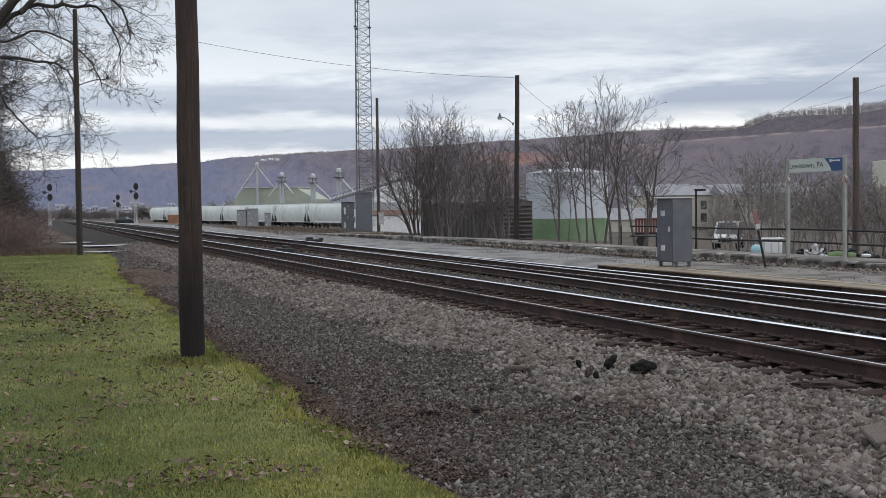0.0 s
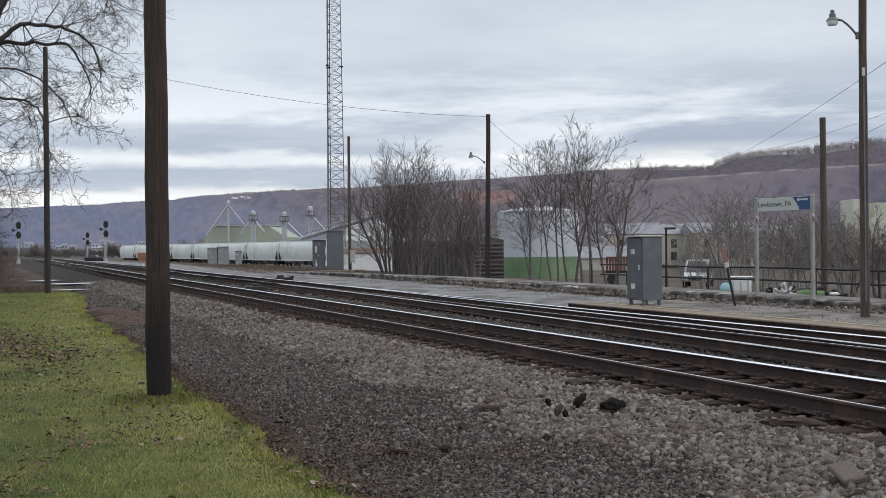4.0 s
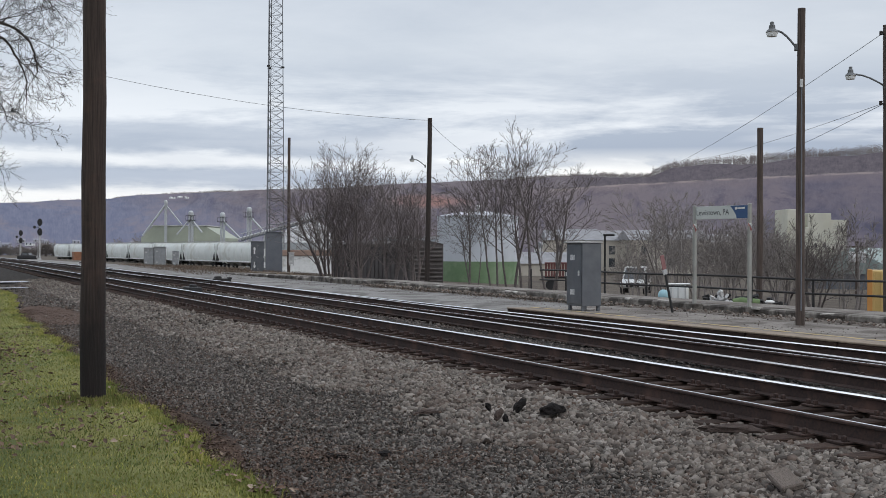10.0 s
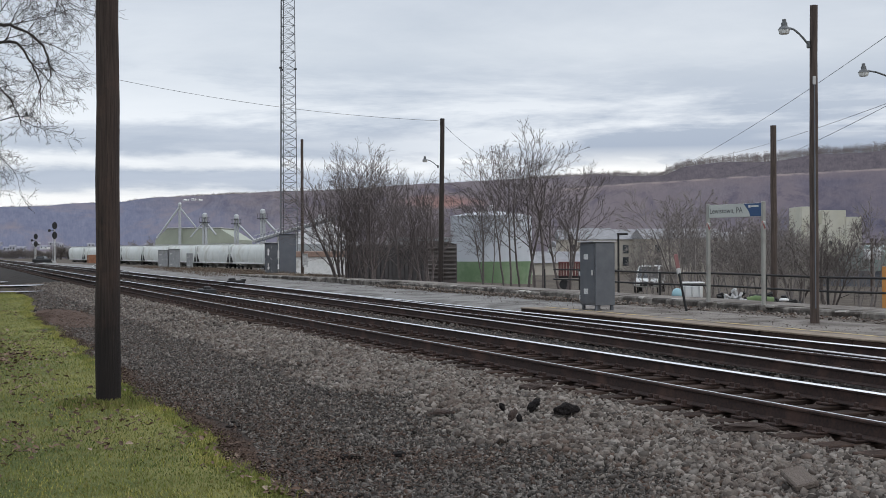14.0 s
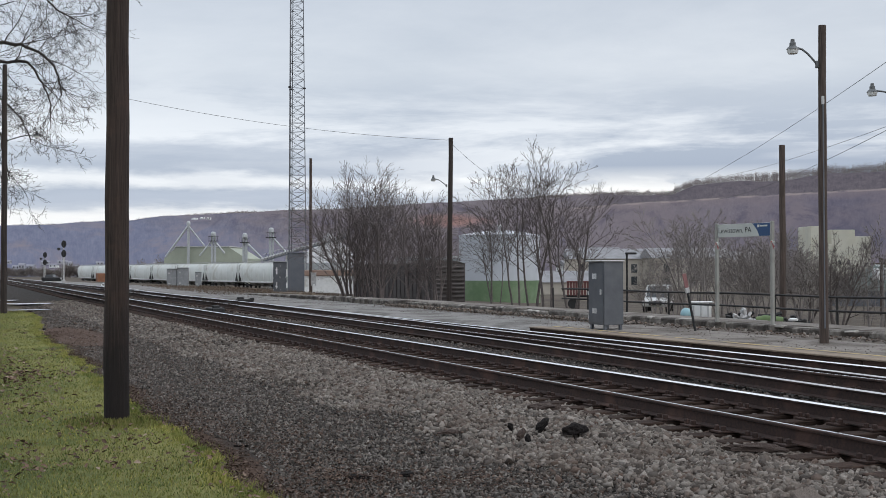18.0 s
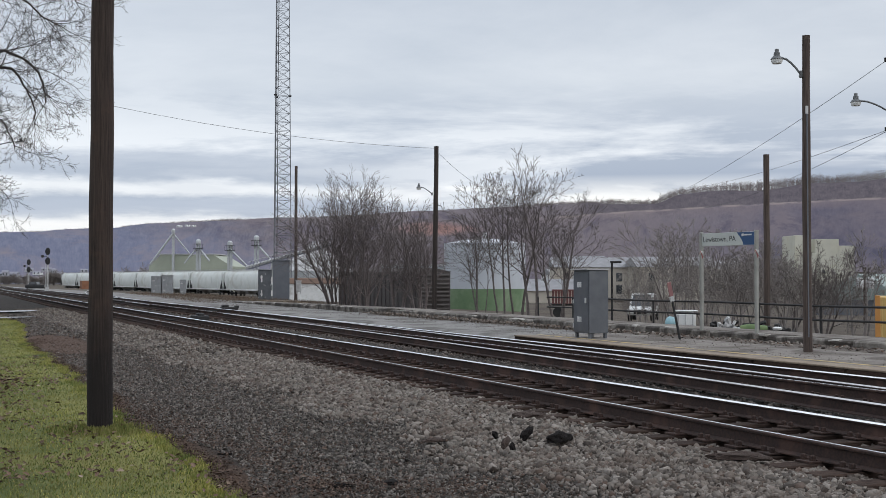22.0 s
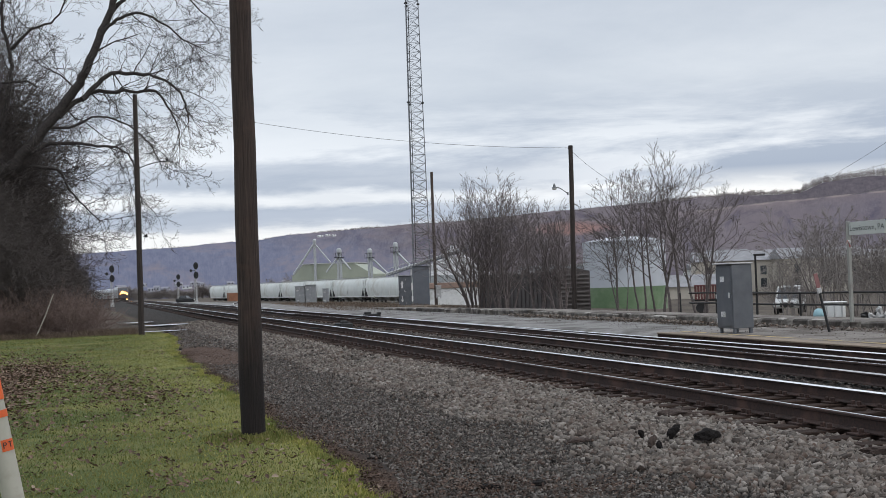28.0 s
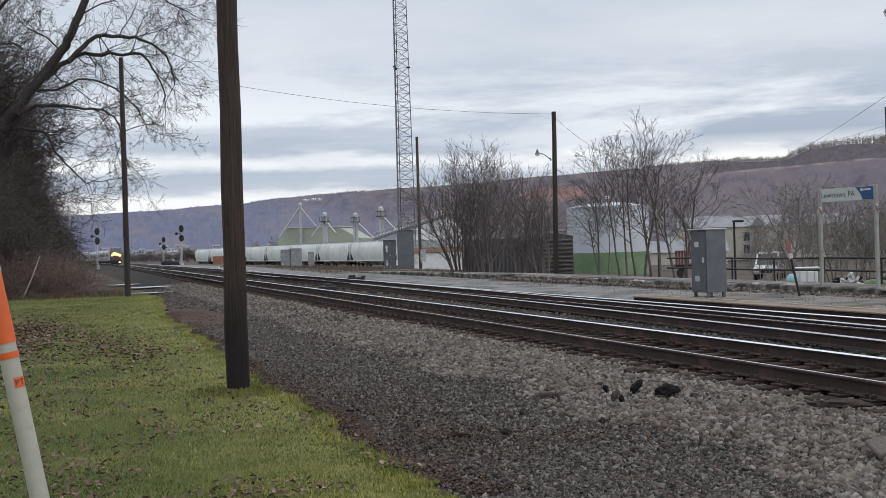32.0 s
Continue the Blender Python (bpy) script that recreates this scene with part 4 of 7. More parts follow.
def hillside():
    """Bare woods seen across the valley: grain runs with the bearing and the height; a cleared strip, dense crest
    woods, a russet stand. Valley haze is put into the base tones, bluer farther down the valley."""
    m = bpy.data.materials.new("hazed_woods_hillside")
    m.use_nodes = True
    n = Nodes(m.node_tree)
    co = n.add("ShaderNodeTexCoord").outputs["Object"]
    sep = n.add("ShaderNodeSeparateXYZ")
    n.link(co, sep.inputs[0])
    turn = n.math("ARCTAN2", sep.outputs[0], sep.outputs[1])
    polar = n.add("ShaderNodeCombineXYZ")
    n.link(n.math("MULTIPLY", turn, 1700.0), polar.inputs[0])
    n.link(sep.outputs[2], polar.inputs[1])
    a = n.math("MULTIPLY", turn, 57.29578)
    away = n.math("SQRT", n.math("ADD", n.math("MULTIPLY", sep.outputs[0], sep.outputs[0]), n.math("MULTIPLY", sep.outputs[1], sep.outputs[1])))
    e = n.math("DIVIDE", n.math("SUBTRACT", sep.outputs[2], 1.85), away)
    p = polar.outputs[0]
    stems = n.noise(n.mapped(p, (1, 0.35, 1)), 0.42, 4, 0.7)
    crowns = n.noise(n.mapped(p, (1, 1.1, 1)), 0.09, 6, 0.72)
    wide = n.noise(n.mapped(p, (1, 2.6, 1)), 0.011, 6, 0.65, 0.6)
    grain = n.math("ADD", n.math("MULTIPLY", stems, 0.4), n.math("MULTIPLY", crowns, 0.6))
    # violet, lightened woods tones: the haze is in the base colour
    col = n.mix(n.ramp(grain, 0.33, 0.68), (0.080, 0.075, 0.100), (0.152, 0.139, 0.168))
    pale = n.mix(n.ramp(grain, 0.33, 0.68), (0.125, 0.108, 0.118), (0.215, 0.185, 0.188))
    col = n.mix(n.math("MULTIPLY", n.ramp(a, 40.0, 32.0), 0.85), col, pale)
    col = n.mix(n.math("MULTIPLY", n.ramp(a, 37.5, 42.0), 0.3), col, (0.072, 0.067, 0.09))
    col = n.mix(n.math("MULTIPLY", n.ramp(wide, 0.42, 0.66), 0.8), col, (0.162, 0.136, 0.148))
    # darker patches draw the slope's folds in colour only
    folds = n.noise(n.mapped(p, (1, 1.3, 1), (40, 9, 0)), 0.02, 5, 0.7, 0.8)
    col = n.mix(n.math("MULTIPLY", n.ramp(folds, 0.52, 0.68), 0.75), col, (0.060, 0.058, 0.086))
    # haze to the west, put into the colour as a bluer, paler tint
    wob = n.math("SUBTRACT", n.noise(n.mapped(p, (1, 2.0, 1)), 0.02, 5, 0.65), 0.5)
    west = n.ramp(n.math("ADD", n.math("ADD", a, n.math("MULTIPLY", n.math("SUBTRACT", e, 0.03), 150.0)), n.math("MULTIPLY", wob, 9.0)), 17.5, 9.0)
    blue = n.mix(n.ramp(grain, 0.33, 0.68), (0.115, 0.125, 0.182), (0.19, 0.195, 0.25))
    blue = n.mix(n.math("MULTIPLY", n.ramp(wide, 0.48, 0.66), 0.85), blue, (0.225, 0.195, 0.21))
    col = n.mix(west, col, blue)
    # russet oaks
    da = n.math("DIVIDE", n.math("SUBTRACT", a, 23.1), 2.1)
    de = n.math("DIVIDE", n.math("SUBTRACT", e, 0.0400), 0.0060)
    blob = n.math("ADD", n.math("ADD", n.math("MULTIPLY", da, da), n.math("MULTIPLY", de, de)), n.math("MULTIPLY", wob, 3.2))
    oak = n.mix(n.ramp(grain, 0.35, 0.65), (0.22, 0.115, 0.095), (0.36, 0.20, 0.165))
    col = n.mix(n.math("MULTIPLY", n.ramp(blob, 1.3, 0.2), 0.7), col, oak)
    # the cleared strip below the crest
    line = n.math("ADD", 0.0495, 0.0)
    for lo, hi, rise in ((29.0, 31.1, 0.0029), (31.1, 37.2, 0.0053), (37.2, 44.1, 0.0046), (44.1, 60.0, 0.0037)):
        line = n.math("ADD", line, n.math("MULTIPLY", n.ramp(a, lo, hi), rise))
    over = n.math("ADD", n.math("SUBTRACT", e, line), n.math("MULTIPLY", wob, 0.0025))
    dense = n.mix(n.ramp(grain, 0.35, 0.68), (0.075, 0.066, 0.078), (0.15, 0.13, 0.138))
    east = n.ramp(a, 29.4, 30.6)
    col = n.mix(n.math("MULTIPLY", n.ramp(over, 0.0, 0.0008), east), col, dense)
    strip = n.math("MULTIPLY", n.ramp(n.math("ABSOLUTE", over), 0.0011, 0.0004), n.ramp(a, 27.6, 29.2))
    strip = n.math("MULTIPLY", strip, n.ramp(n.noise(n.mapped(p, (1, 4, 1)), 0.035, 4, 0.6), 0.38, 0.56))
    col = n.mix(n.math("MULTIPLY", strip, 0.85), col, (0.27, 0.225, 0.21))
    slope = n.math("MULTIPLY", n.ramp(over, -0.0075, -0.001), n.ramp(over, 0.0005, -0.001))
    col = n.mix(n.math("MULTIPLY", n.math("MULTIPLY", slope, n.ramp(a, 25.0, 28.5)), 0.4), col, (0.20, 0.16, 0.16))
    b = n.add("ShaderNodeBsdfPrincipled")
    n.link(col, b.inputs["Base Color"])
    b.inputs["Roughness"].default_value = 1.0
    b.inputs["Specular IOR Level"].default_value = 0.0
    n.link(b.outputs[0], n.add("ShaderNodeOutputMaterial").inputs[0])
    return m


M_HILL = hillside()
# the far ridge's blue is distance haze, mixed into its base colour
M_HAZE_RIDGE = pbr("haze_blue_ridge", (0.17, 0.19, 0.28), (0.19, 0.205, 0.29), 0.01, 1.0, 0, 0, 0.2, spec=0.0)
def px(x9, y9, r):
    """Crest height at range r for a bearing."""
    return (24.0 + math.degrees(math.atan((x9 - 784) / 2142)), (440 - y9) / math.hypot(2142, x9 - 784) * r + 1.85 + 4)


build_hill("far_ridge", 3600, [(-30, 215)] + [px(x, y, 3600) for x, y in ((-400, 367), (-200, 366), (0, 362), (100, 360), (160, 358), (300, 364), (500, 400))], "long wooded ridge far down the valley, tinted haze blue", M_HAZE_RIDGE, 3, 1500)
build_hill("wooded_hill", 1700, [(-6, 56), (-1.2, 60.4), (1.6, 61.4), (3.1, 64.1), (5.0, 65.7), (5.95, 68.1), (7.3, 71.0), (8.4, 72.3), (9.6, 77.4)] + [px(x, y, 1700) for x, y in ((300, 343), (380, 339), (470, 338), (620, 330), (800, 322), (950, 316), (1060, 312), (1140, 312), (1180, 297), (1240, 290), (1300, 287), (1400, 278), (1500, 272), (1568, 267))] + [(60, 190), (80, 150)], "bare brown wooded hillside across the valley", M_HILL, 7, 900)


# ---------------------------------------------------------------- bare trees and brush
def ring_tube(vs, fs, pts, radii, n):
    """A tapered limb of n sides through pts, written straight into the lists."""
    k0, a = len(vs), None
    m = len(pts)
    for i in range(m):
        d = pts[min(i + 1, m - 1)] - pts[max(i - 1, 0)]
        if d.length < 1e-6:
            d = Vector((0, 0, 1))
        d.normalize()
        a = d.orthogonal() if a is None else a - d * a.dot(d)
        a.normalize()
        c = d.cross(a)
        for k in range(n):
            w = 6.28318 * k / n
            vs.append(pts[i] + (a * math.cos(w) + c * math.sin(w)) * radii[i])
    for i in range(m - 1):
        for k in range(n):
            j = (k + 1) % n
            fs.append((k0 + i * n + k, k0 + i * n + j, k0 + i * n + n + j, k0 + i * n + n + k))


def grow(vs, fs, rnd, p, d, length, r, level, cfg):
    """One limb and all that grows from it: side shoots stand round it by turns, long below and short above, and reach for the light."""
    steps = (8, 6, 5, 4, 3)[min(level, 4)]
    sides = (9, 6, 4, 3, 3)[min(level, 4)]
    pts, dirs = [p.copy()], [d.copy()]
    wander, lift = cfg["wander"], cfg["lift"]
    kink = wander * (1 + 0.35 * level)
    for i in range(steps):
        d = d + Vector((rnd.gauss(0, kink), rnd.gauss(0, kink), rnd.gauss(0, kink) + lift * (1 if level < 2 else cfg.get("tip", 1))))
        d.normalize()
        p = p + d * (length / steps)
        pts.append(p.copy())
        dirs.append(d.copy())
    end = 0.4 if level < cfg["levels"] else 0.3
    radii = [max(cfg["thin"], r * (1 - (1 - end) * (i / steps) ** 0.9)) for i in range(steps + 1)]
    ring_tube(vs, fs, pts, radii, sides)
    if level >= cfg["levels"]:
        return
    n = cfg["kids"][level]
    first = cfg["from"][level]
    spin = rnd.uniform(0, 6.28)
    for k in range(n):
        t = 1.0 if k == 0 else first + (1 - first) * (k - rnd.random() * 0.8) / max(1, n - 1)
        i = min(steps, max(1, int(round(t * steps))))
        base, dd = pts[i], dirs[i]
        o1 = dd.orthogonal().normalized()
        o2 = dd.cross(o1)
        spin += 2.4 + rnd.gauss(0, 0.35)
        side = o1 * math.cos(spin) + o2 * math.sin(spin)
        ang = radians(rnd.uniform(*cfg["angle"])) * (0.5 if k == 0 else 1)
        nd = dd * math.cos(ang) + side * math.sin(ang)
        nd.z += cfg.get("up", 0.0)
        nd.normalize()
        grow(vs, fs, rnd, base, nd, length * rnd.uniform(*cfg["short"]) * (1.2 - 0.55 * t), radii[i] * rnd.uniform(*cfg.get("ratio", (0.45, 0.62))), level + 1, cfg)


def tree_thing(name, label, category, at, stems, cfg, seed, mat, group=""):
    """A bare tree or shrub: its stems are one part, all its finer wood another."""
    rnd = random.Random(seed)
    t = thing(name, label, category, at, group)
    vs, fs = [], []
    cut = dict(cfg)
    tv, tf = [], []
    for (p, d, length, r) in stems:
        v2, f2 = [], []
        grow(v2, f2, rnd, Vector(p), Vector(d).normalized(), length, r, 0, cut)
        k = 8 * 9
        tv_k = len(tv)
        tv += v2[:81]
        tf += [tuple(i + tv_k for i in f) for f in f2[:k]]
        k2 = len(vs)
        vs += v2[81:]
        fs += [tuple(i - 81 + k2 for i in f) for f in f2[k:]]
    part("trunk", Geo().add(tv, tf), mat, t, round_=True)
    g = Geo()
    g.v, g.f, g.m = [tuple(v) for v in vs], fs, [0] * len(fs)
    part("crown", g, mat, t, "bare twiggy crown")
    return t


def fan(rnd, n, spread, length, r, width):
    out = []
    for k in range(n):
        a = rnd.uniform(0, 6.28)
        s = rnd.uniform(0.1, 1) * spread
        out.append(((math.cos(a) * width * rnd.random(), math.sin(a) * width * rnd.random(), 0), (math.cos(a) * s, math.sin(a) * s, 1), length * rnd.uniform(0.6, 1), r * rnd.uniform(0.6, 1)))
    return out


BUSH = dict(wander=0.05, lift=0.0, levels=3, kids=(11, 6, 4), **{"from": (0.10, 0.12, 0.15)}, angle=(22, 52), short=(0.42, 0.62), thin=0.0075, tip=0.6, up=0.05, ratio=(0.42, 0.6))
SLIM = dict(wander=0.05, lift=0.005, levels=4, kids=(9, 6, 4, 2), **{"from": (0.34, 0.2, 0.15, 0.2)}, angle=(26, 54), short=(0.42, 0.64), thin=0.0072, tip=0.4, up=0.07, ratio=(0.42, 0.6))
WOOD = dict(ratio=(0.4, 0.56), wander=0.09, lift=0.015, levels=4, kids=(9, 6, 4, 2), **{"from": (0.25, 0.15, 0.1, 0.1)}, angle=(24, 58), short=(0.45, 0.66), thin=0.009, tip=0.3, up=0.05)
SCRUB = dict(wander=0.16, lift=-0.02, levels=2, kids=(7, 5), **{"from": (0.1, 0.1)}, angle=(15, 55), short=(0.45, 0.7), thin=0.0045, tip=-1.0)


def plant_yard():
    rnd = random.Random(21)
    # the broad bushes and the slender group beyond the slab
    def vase(n, spread, length, r, width):
        """Stems that rise from one stool and lean out in all directions."""
        out = []
        for k in range(n):
            a, s = k * 2.4 + rnd.uniform(-0.3, 0.3), math.sqrt((k + 0.5) / n)
            out.append(((math.cos(a) * width * s, math.sin(a) * width * s, 0), (math.cos(a) * s * spread, math.sin(a) * s * spread, 1), length * (1 - 0.22 * s * s) * rnd.uniform(0.88, 1.05), r * rnd.uniform(0.6, 1.1)))
        return out
    for x, y, h, n, sp, wd in ((24.75, 73.4, 6.5, 14, 0.38, 0.9), (25.7, 71.6, 5.9, 7, 0.32, 0.7), (25.5, 65.0, 5.0, 6, 0.22, 0.6), (26.1, 63.4, 4.3, 4, 0.25, 0.5)):
        tree_thing("bush", "tall bare many-stemmed bush behind the old platform", "bush", pose(x, y, ground_z(x, y) - 0.1), vase(n, sp, h, 0.075, wd), BUSH, int(x * 10), M_BUSH, "bare bushes behind the slab")
    for x, y, h, n, sp, r in ((25.95, 56.0, 5.5, 1, 0.05, 0.085), (26.15, 55.2, 3.9, 2, 0.16, 0.05), (26.6, 53.9, 6.4, 2, 0.12, 0.08), (26.85, 52.6, 6.0, 2, 0.14, 0.07), (27.1, 51.5, 6.0, 2, 0.04, 0.10), (27.6, 50.0, 4.2, 3, 0.30, 0.08)):
        tree_thing("young_tree", "slender bare young tree with upright branches", "tree", pose(x, y, ground_z(x, y) - 0.1), vase(n, sp, h, r, 0.3), SLIM, int(y * 10), M_BARK3, "young trees behind the slab")
    # the thicket beyond the railing
    base = [tree_thing("thicket_shrub", "bare taupe thicket tree below the railing", "bush", pose(37 + k * 2.2, 50 - 2.4 * k, -1.0), vase(3, 0.22, 2.7 + 0.55 * k, 0.075, 0.5), dict(SLIM, angle=(24, 48), kids=(8, 6, 4, 2), wander=0.07, thin=0.0075), 300 + k, M_BARK2, "thicket below the railing") for k in range(4)]
    for k in range(27):
        u, d = 0.145 + 0.185 * ((k * 0.618) % 1.0), rnd.uniform(48, 84)
        if u > 0.262 and k % 3:
            continue
        x, y = d * (0.4067 + u * 0.9135), d * (0.9135 - u * 0.4067)
        s = rnd.uniform(0.75, 1.15) * (0.6 if u < 0.172 else 1.0 if u < 0.26 else 0.75)
        copy_thing(base[k % 4], pose(x, y, ground_z(x, y) - 0.1, 0, 0, rnd.uniform(0, 360)) @ Matrix.Diagonal((s, s, s, 1)))
    for x, y, h, sd in ((32.7, 37.8, 2.9, 77), (35.6, 43.2, 2.8, 78)):
        tree_thing("young_tree", "dark bare tree with open crown below the railing", "tree", pose(x, y, ground_z(x, y) - 0.1), vase(4, 0.42, h, 0.07, 0.2), dict(SLIM, angle=(26, 50), kids=(8, 6, 4, 2), wander=0.06, thin=0.006), sd, M_BARK, "trees below the railing")


plant_yard()


def great_tree():
    """The old tree that leans over the lawn: a bent trunk, long level limbs, then all its twigs."""
    rnd = random.Random(12)
    t = thing("great_tree", "great dark bare tree leaning out of the wood", "tree", pose(0, 65.0, 0))
    cfg = dict(WOOD, levels=4, kids=(0, 6, 4, 3), short=(0.44, 0.70), lift=-0.01, wander=0.11, thin=0.0068, ratio=(0.5, 0.68), angle=(24, 55), tip=0.0, up=0.0)
    def curve(pts):
        out = []
        for i in range(len(pts) - 1):
            a, b, c, d = pts[max(i - 1, 0)], pts[i], pts[i + 1], pts[min(i + 2, len(pts) - 1)]
            for k in range(4):
                s = k / 4
                out.append(0.5 * (2 * b + (c - a) * s + (2 * a - 5 * b + 4 * c - d) * s * s + (3 * b - a - 3 * c + d) * s ** 3))
        return out + [pts[-1]]
    def limb(pts, r0, r1, twigs, size):
        k = rnd.uniform(-0.25, 0.25)
        fine = curve([Vector((x, -0.28 * x + k * min(i, 4) + rnd.uniform(-0.15, 0.15), z)) for i, (x, z) in enumerate(pts)])
        fine = [p + Vector((rnd.gauss(0, 0.03), rnd.gauss(0, 0.03), rnd.gauss(0, 0.03))) for p in fine]
        m = len(fine) - 1
        rr = [0.86 * (r0 + (r1 - r0) * (i / m) ** 0.7) for i in range(m + 1)]
        part("limb", Geo().tube(fine, rr, 9), M_OLDBARK, t, round_=True)
        vs, fs = [], []
        for k in range(twigs):
            i = m if k == 0 else int(m * (0.15 + 0.85 * rnd.random()))
            i = max(1, i)
            d = (fine[i] - fine[i - 1]).normalized()
            side = Vector((rnd.gauss(0, 1), rnd.gauss(0, 1), rnd.gauss(0, 1))).normalized()
            grow(vs, fs, rnd, fine[i], (d * 0.9 + side).normalized(), size * rnd.uniform(0.6, 1.25), max(0.02, min(0.05, rr[i] * rnd.uniform(0.25, 0.4))), 1, cfg)
        g = Geo()
        g.v, g.f, g.m = [tuple(v) for v in vs], fs, [0] * len(fs)
        part("crown", g, M_OLDBARK, t, "long drooping bare twigs")
    limb([(-9.9, 5.2), (-7.3, 6.4), (-5.6, 7.2), (-3.3, 8.3), (-2.4, 9.2), (-1.4, 10.4), (-0.4, 11.6), (0.4, 12.8), (0.9, 13.7), (1.5, 15.1), (2.1, 16.6), (2.7, 18.3), (3.0, 20.4)], 0.47, 0.176, 10, 2.6)
    limb([(0.6, 11.9), (1.4, 12.8), (2.2, 13.3), (3.4, 13.2), (4.2, 13.1), (5.2, 12.5), (5.7, 11.6), (5.9, 10.7)], 0.18, 0.044, 16, 2.4)
    limb([(-0.6, 11.1), (0.3, 11.9), (1.2, 12.4), (2.0, 12.4), (3.4, 12.4), (4.3, 12.4), (4.8, 11.6), (5.3, 10.7), (5.4, 9.8)], 0.19, 0.035, 16, 2.3)
    limb([(-2.5, 9.0), (-1.1, 9.7), (0.1, 9.7), (1.3, 9.5), (2.2, 9.4), (2.9, 8.9), (3.1, 7.7), (3.4, 6.4)], 0.15, 0.030, 16, 2.2)
    limb([(-2.1, 8.6), (-0.7, 8.3), (-0.2, 7.3), (0.8, 6.1), (1.4, 5.6)], 0.12, 0.030, 11, 2.0)
    limb([(1.0, 14.1), (1.8, 15.5), (2.6, 16.1), (3.6, 16.3), (4.8, 15.6), (5.6, 14.9), (6.7, 14.3)], 0.15, 0.030, 16, 2.5)
    limb([(2.0, 16.3), (3.2, 17.4), (4.7, 17.6), (6.0, 17.0), (7.2, 15.8)], 0.15, 0.030, 12, 2.4)
    limb([(-1.2, 10.6), (-0.1, 10.5), (1.4, 11.0), (2.8, 10.5), (3.9, 9.4), (4.4, 8.2)], 0.10, 0.030, 13, 2.0)
    limb([(-7.3, 4.5), (-6.1, 8.0), (-5.7, 10.3), (-5.4, 12.4), (-4.8, 14.5), (-4.5, 15.7), (-3.6, 16.9), (-2.9, 18.5)], 0.32, 0.176, 10, 2.6)
    limb([(-4.5, 15.7), (-5.1, 16.8), (-5.5, 18.3)], 0.21, 0.117, 5, 2.4)
    limb([(-4.1, 7.1), (-3.8, 9.4), (-3.5, 10.9), (-3.2, 11.9), (-2.9, 13.6), (-3.0, 14.8), (-3.3, 16.4), (-3.2, 17.9)], 0.21, 0.088, 14, 2.5)
    limb([(-2.9, 14.7), (-1.8, 15.6), (-0.6, 16.1), (-0.1, 17.2)], 0.12, 0.035, 9, 2.0)
    limb([(-6.3, 11.0), (-5.4, 11.6), (-3.9, 12.7), (-2.4, 12.9), (-1.6, 12.6)], 0.15, 0.035, 9, 2.0)
    limb([(-6.2, 5.5), (-5.0, 4.6), (-3.9, 4.2), (-3.1, 3.3), (-2.1, 3.0), (-1.3, 2.7)], 0.09, 0.030, 6, 1.4)


great_tree()


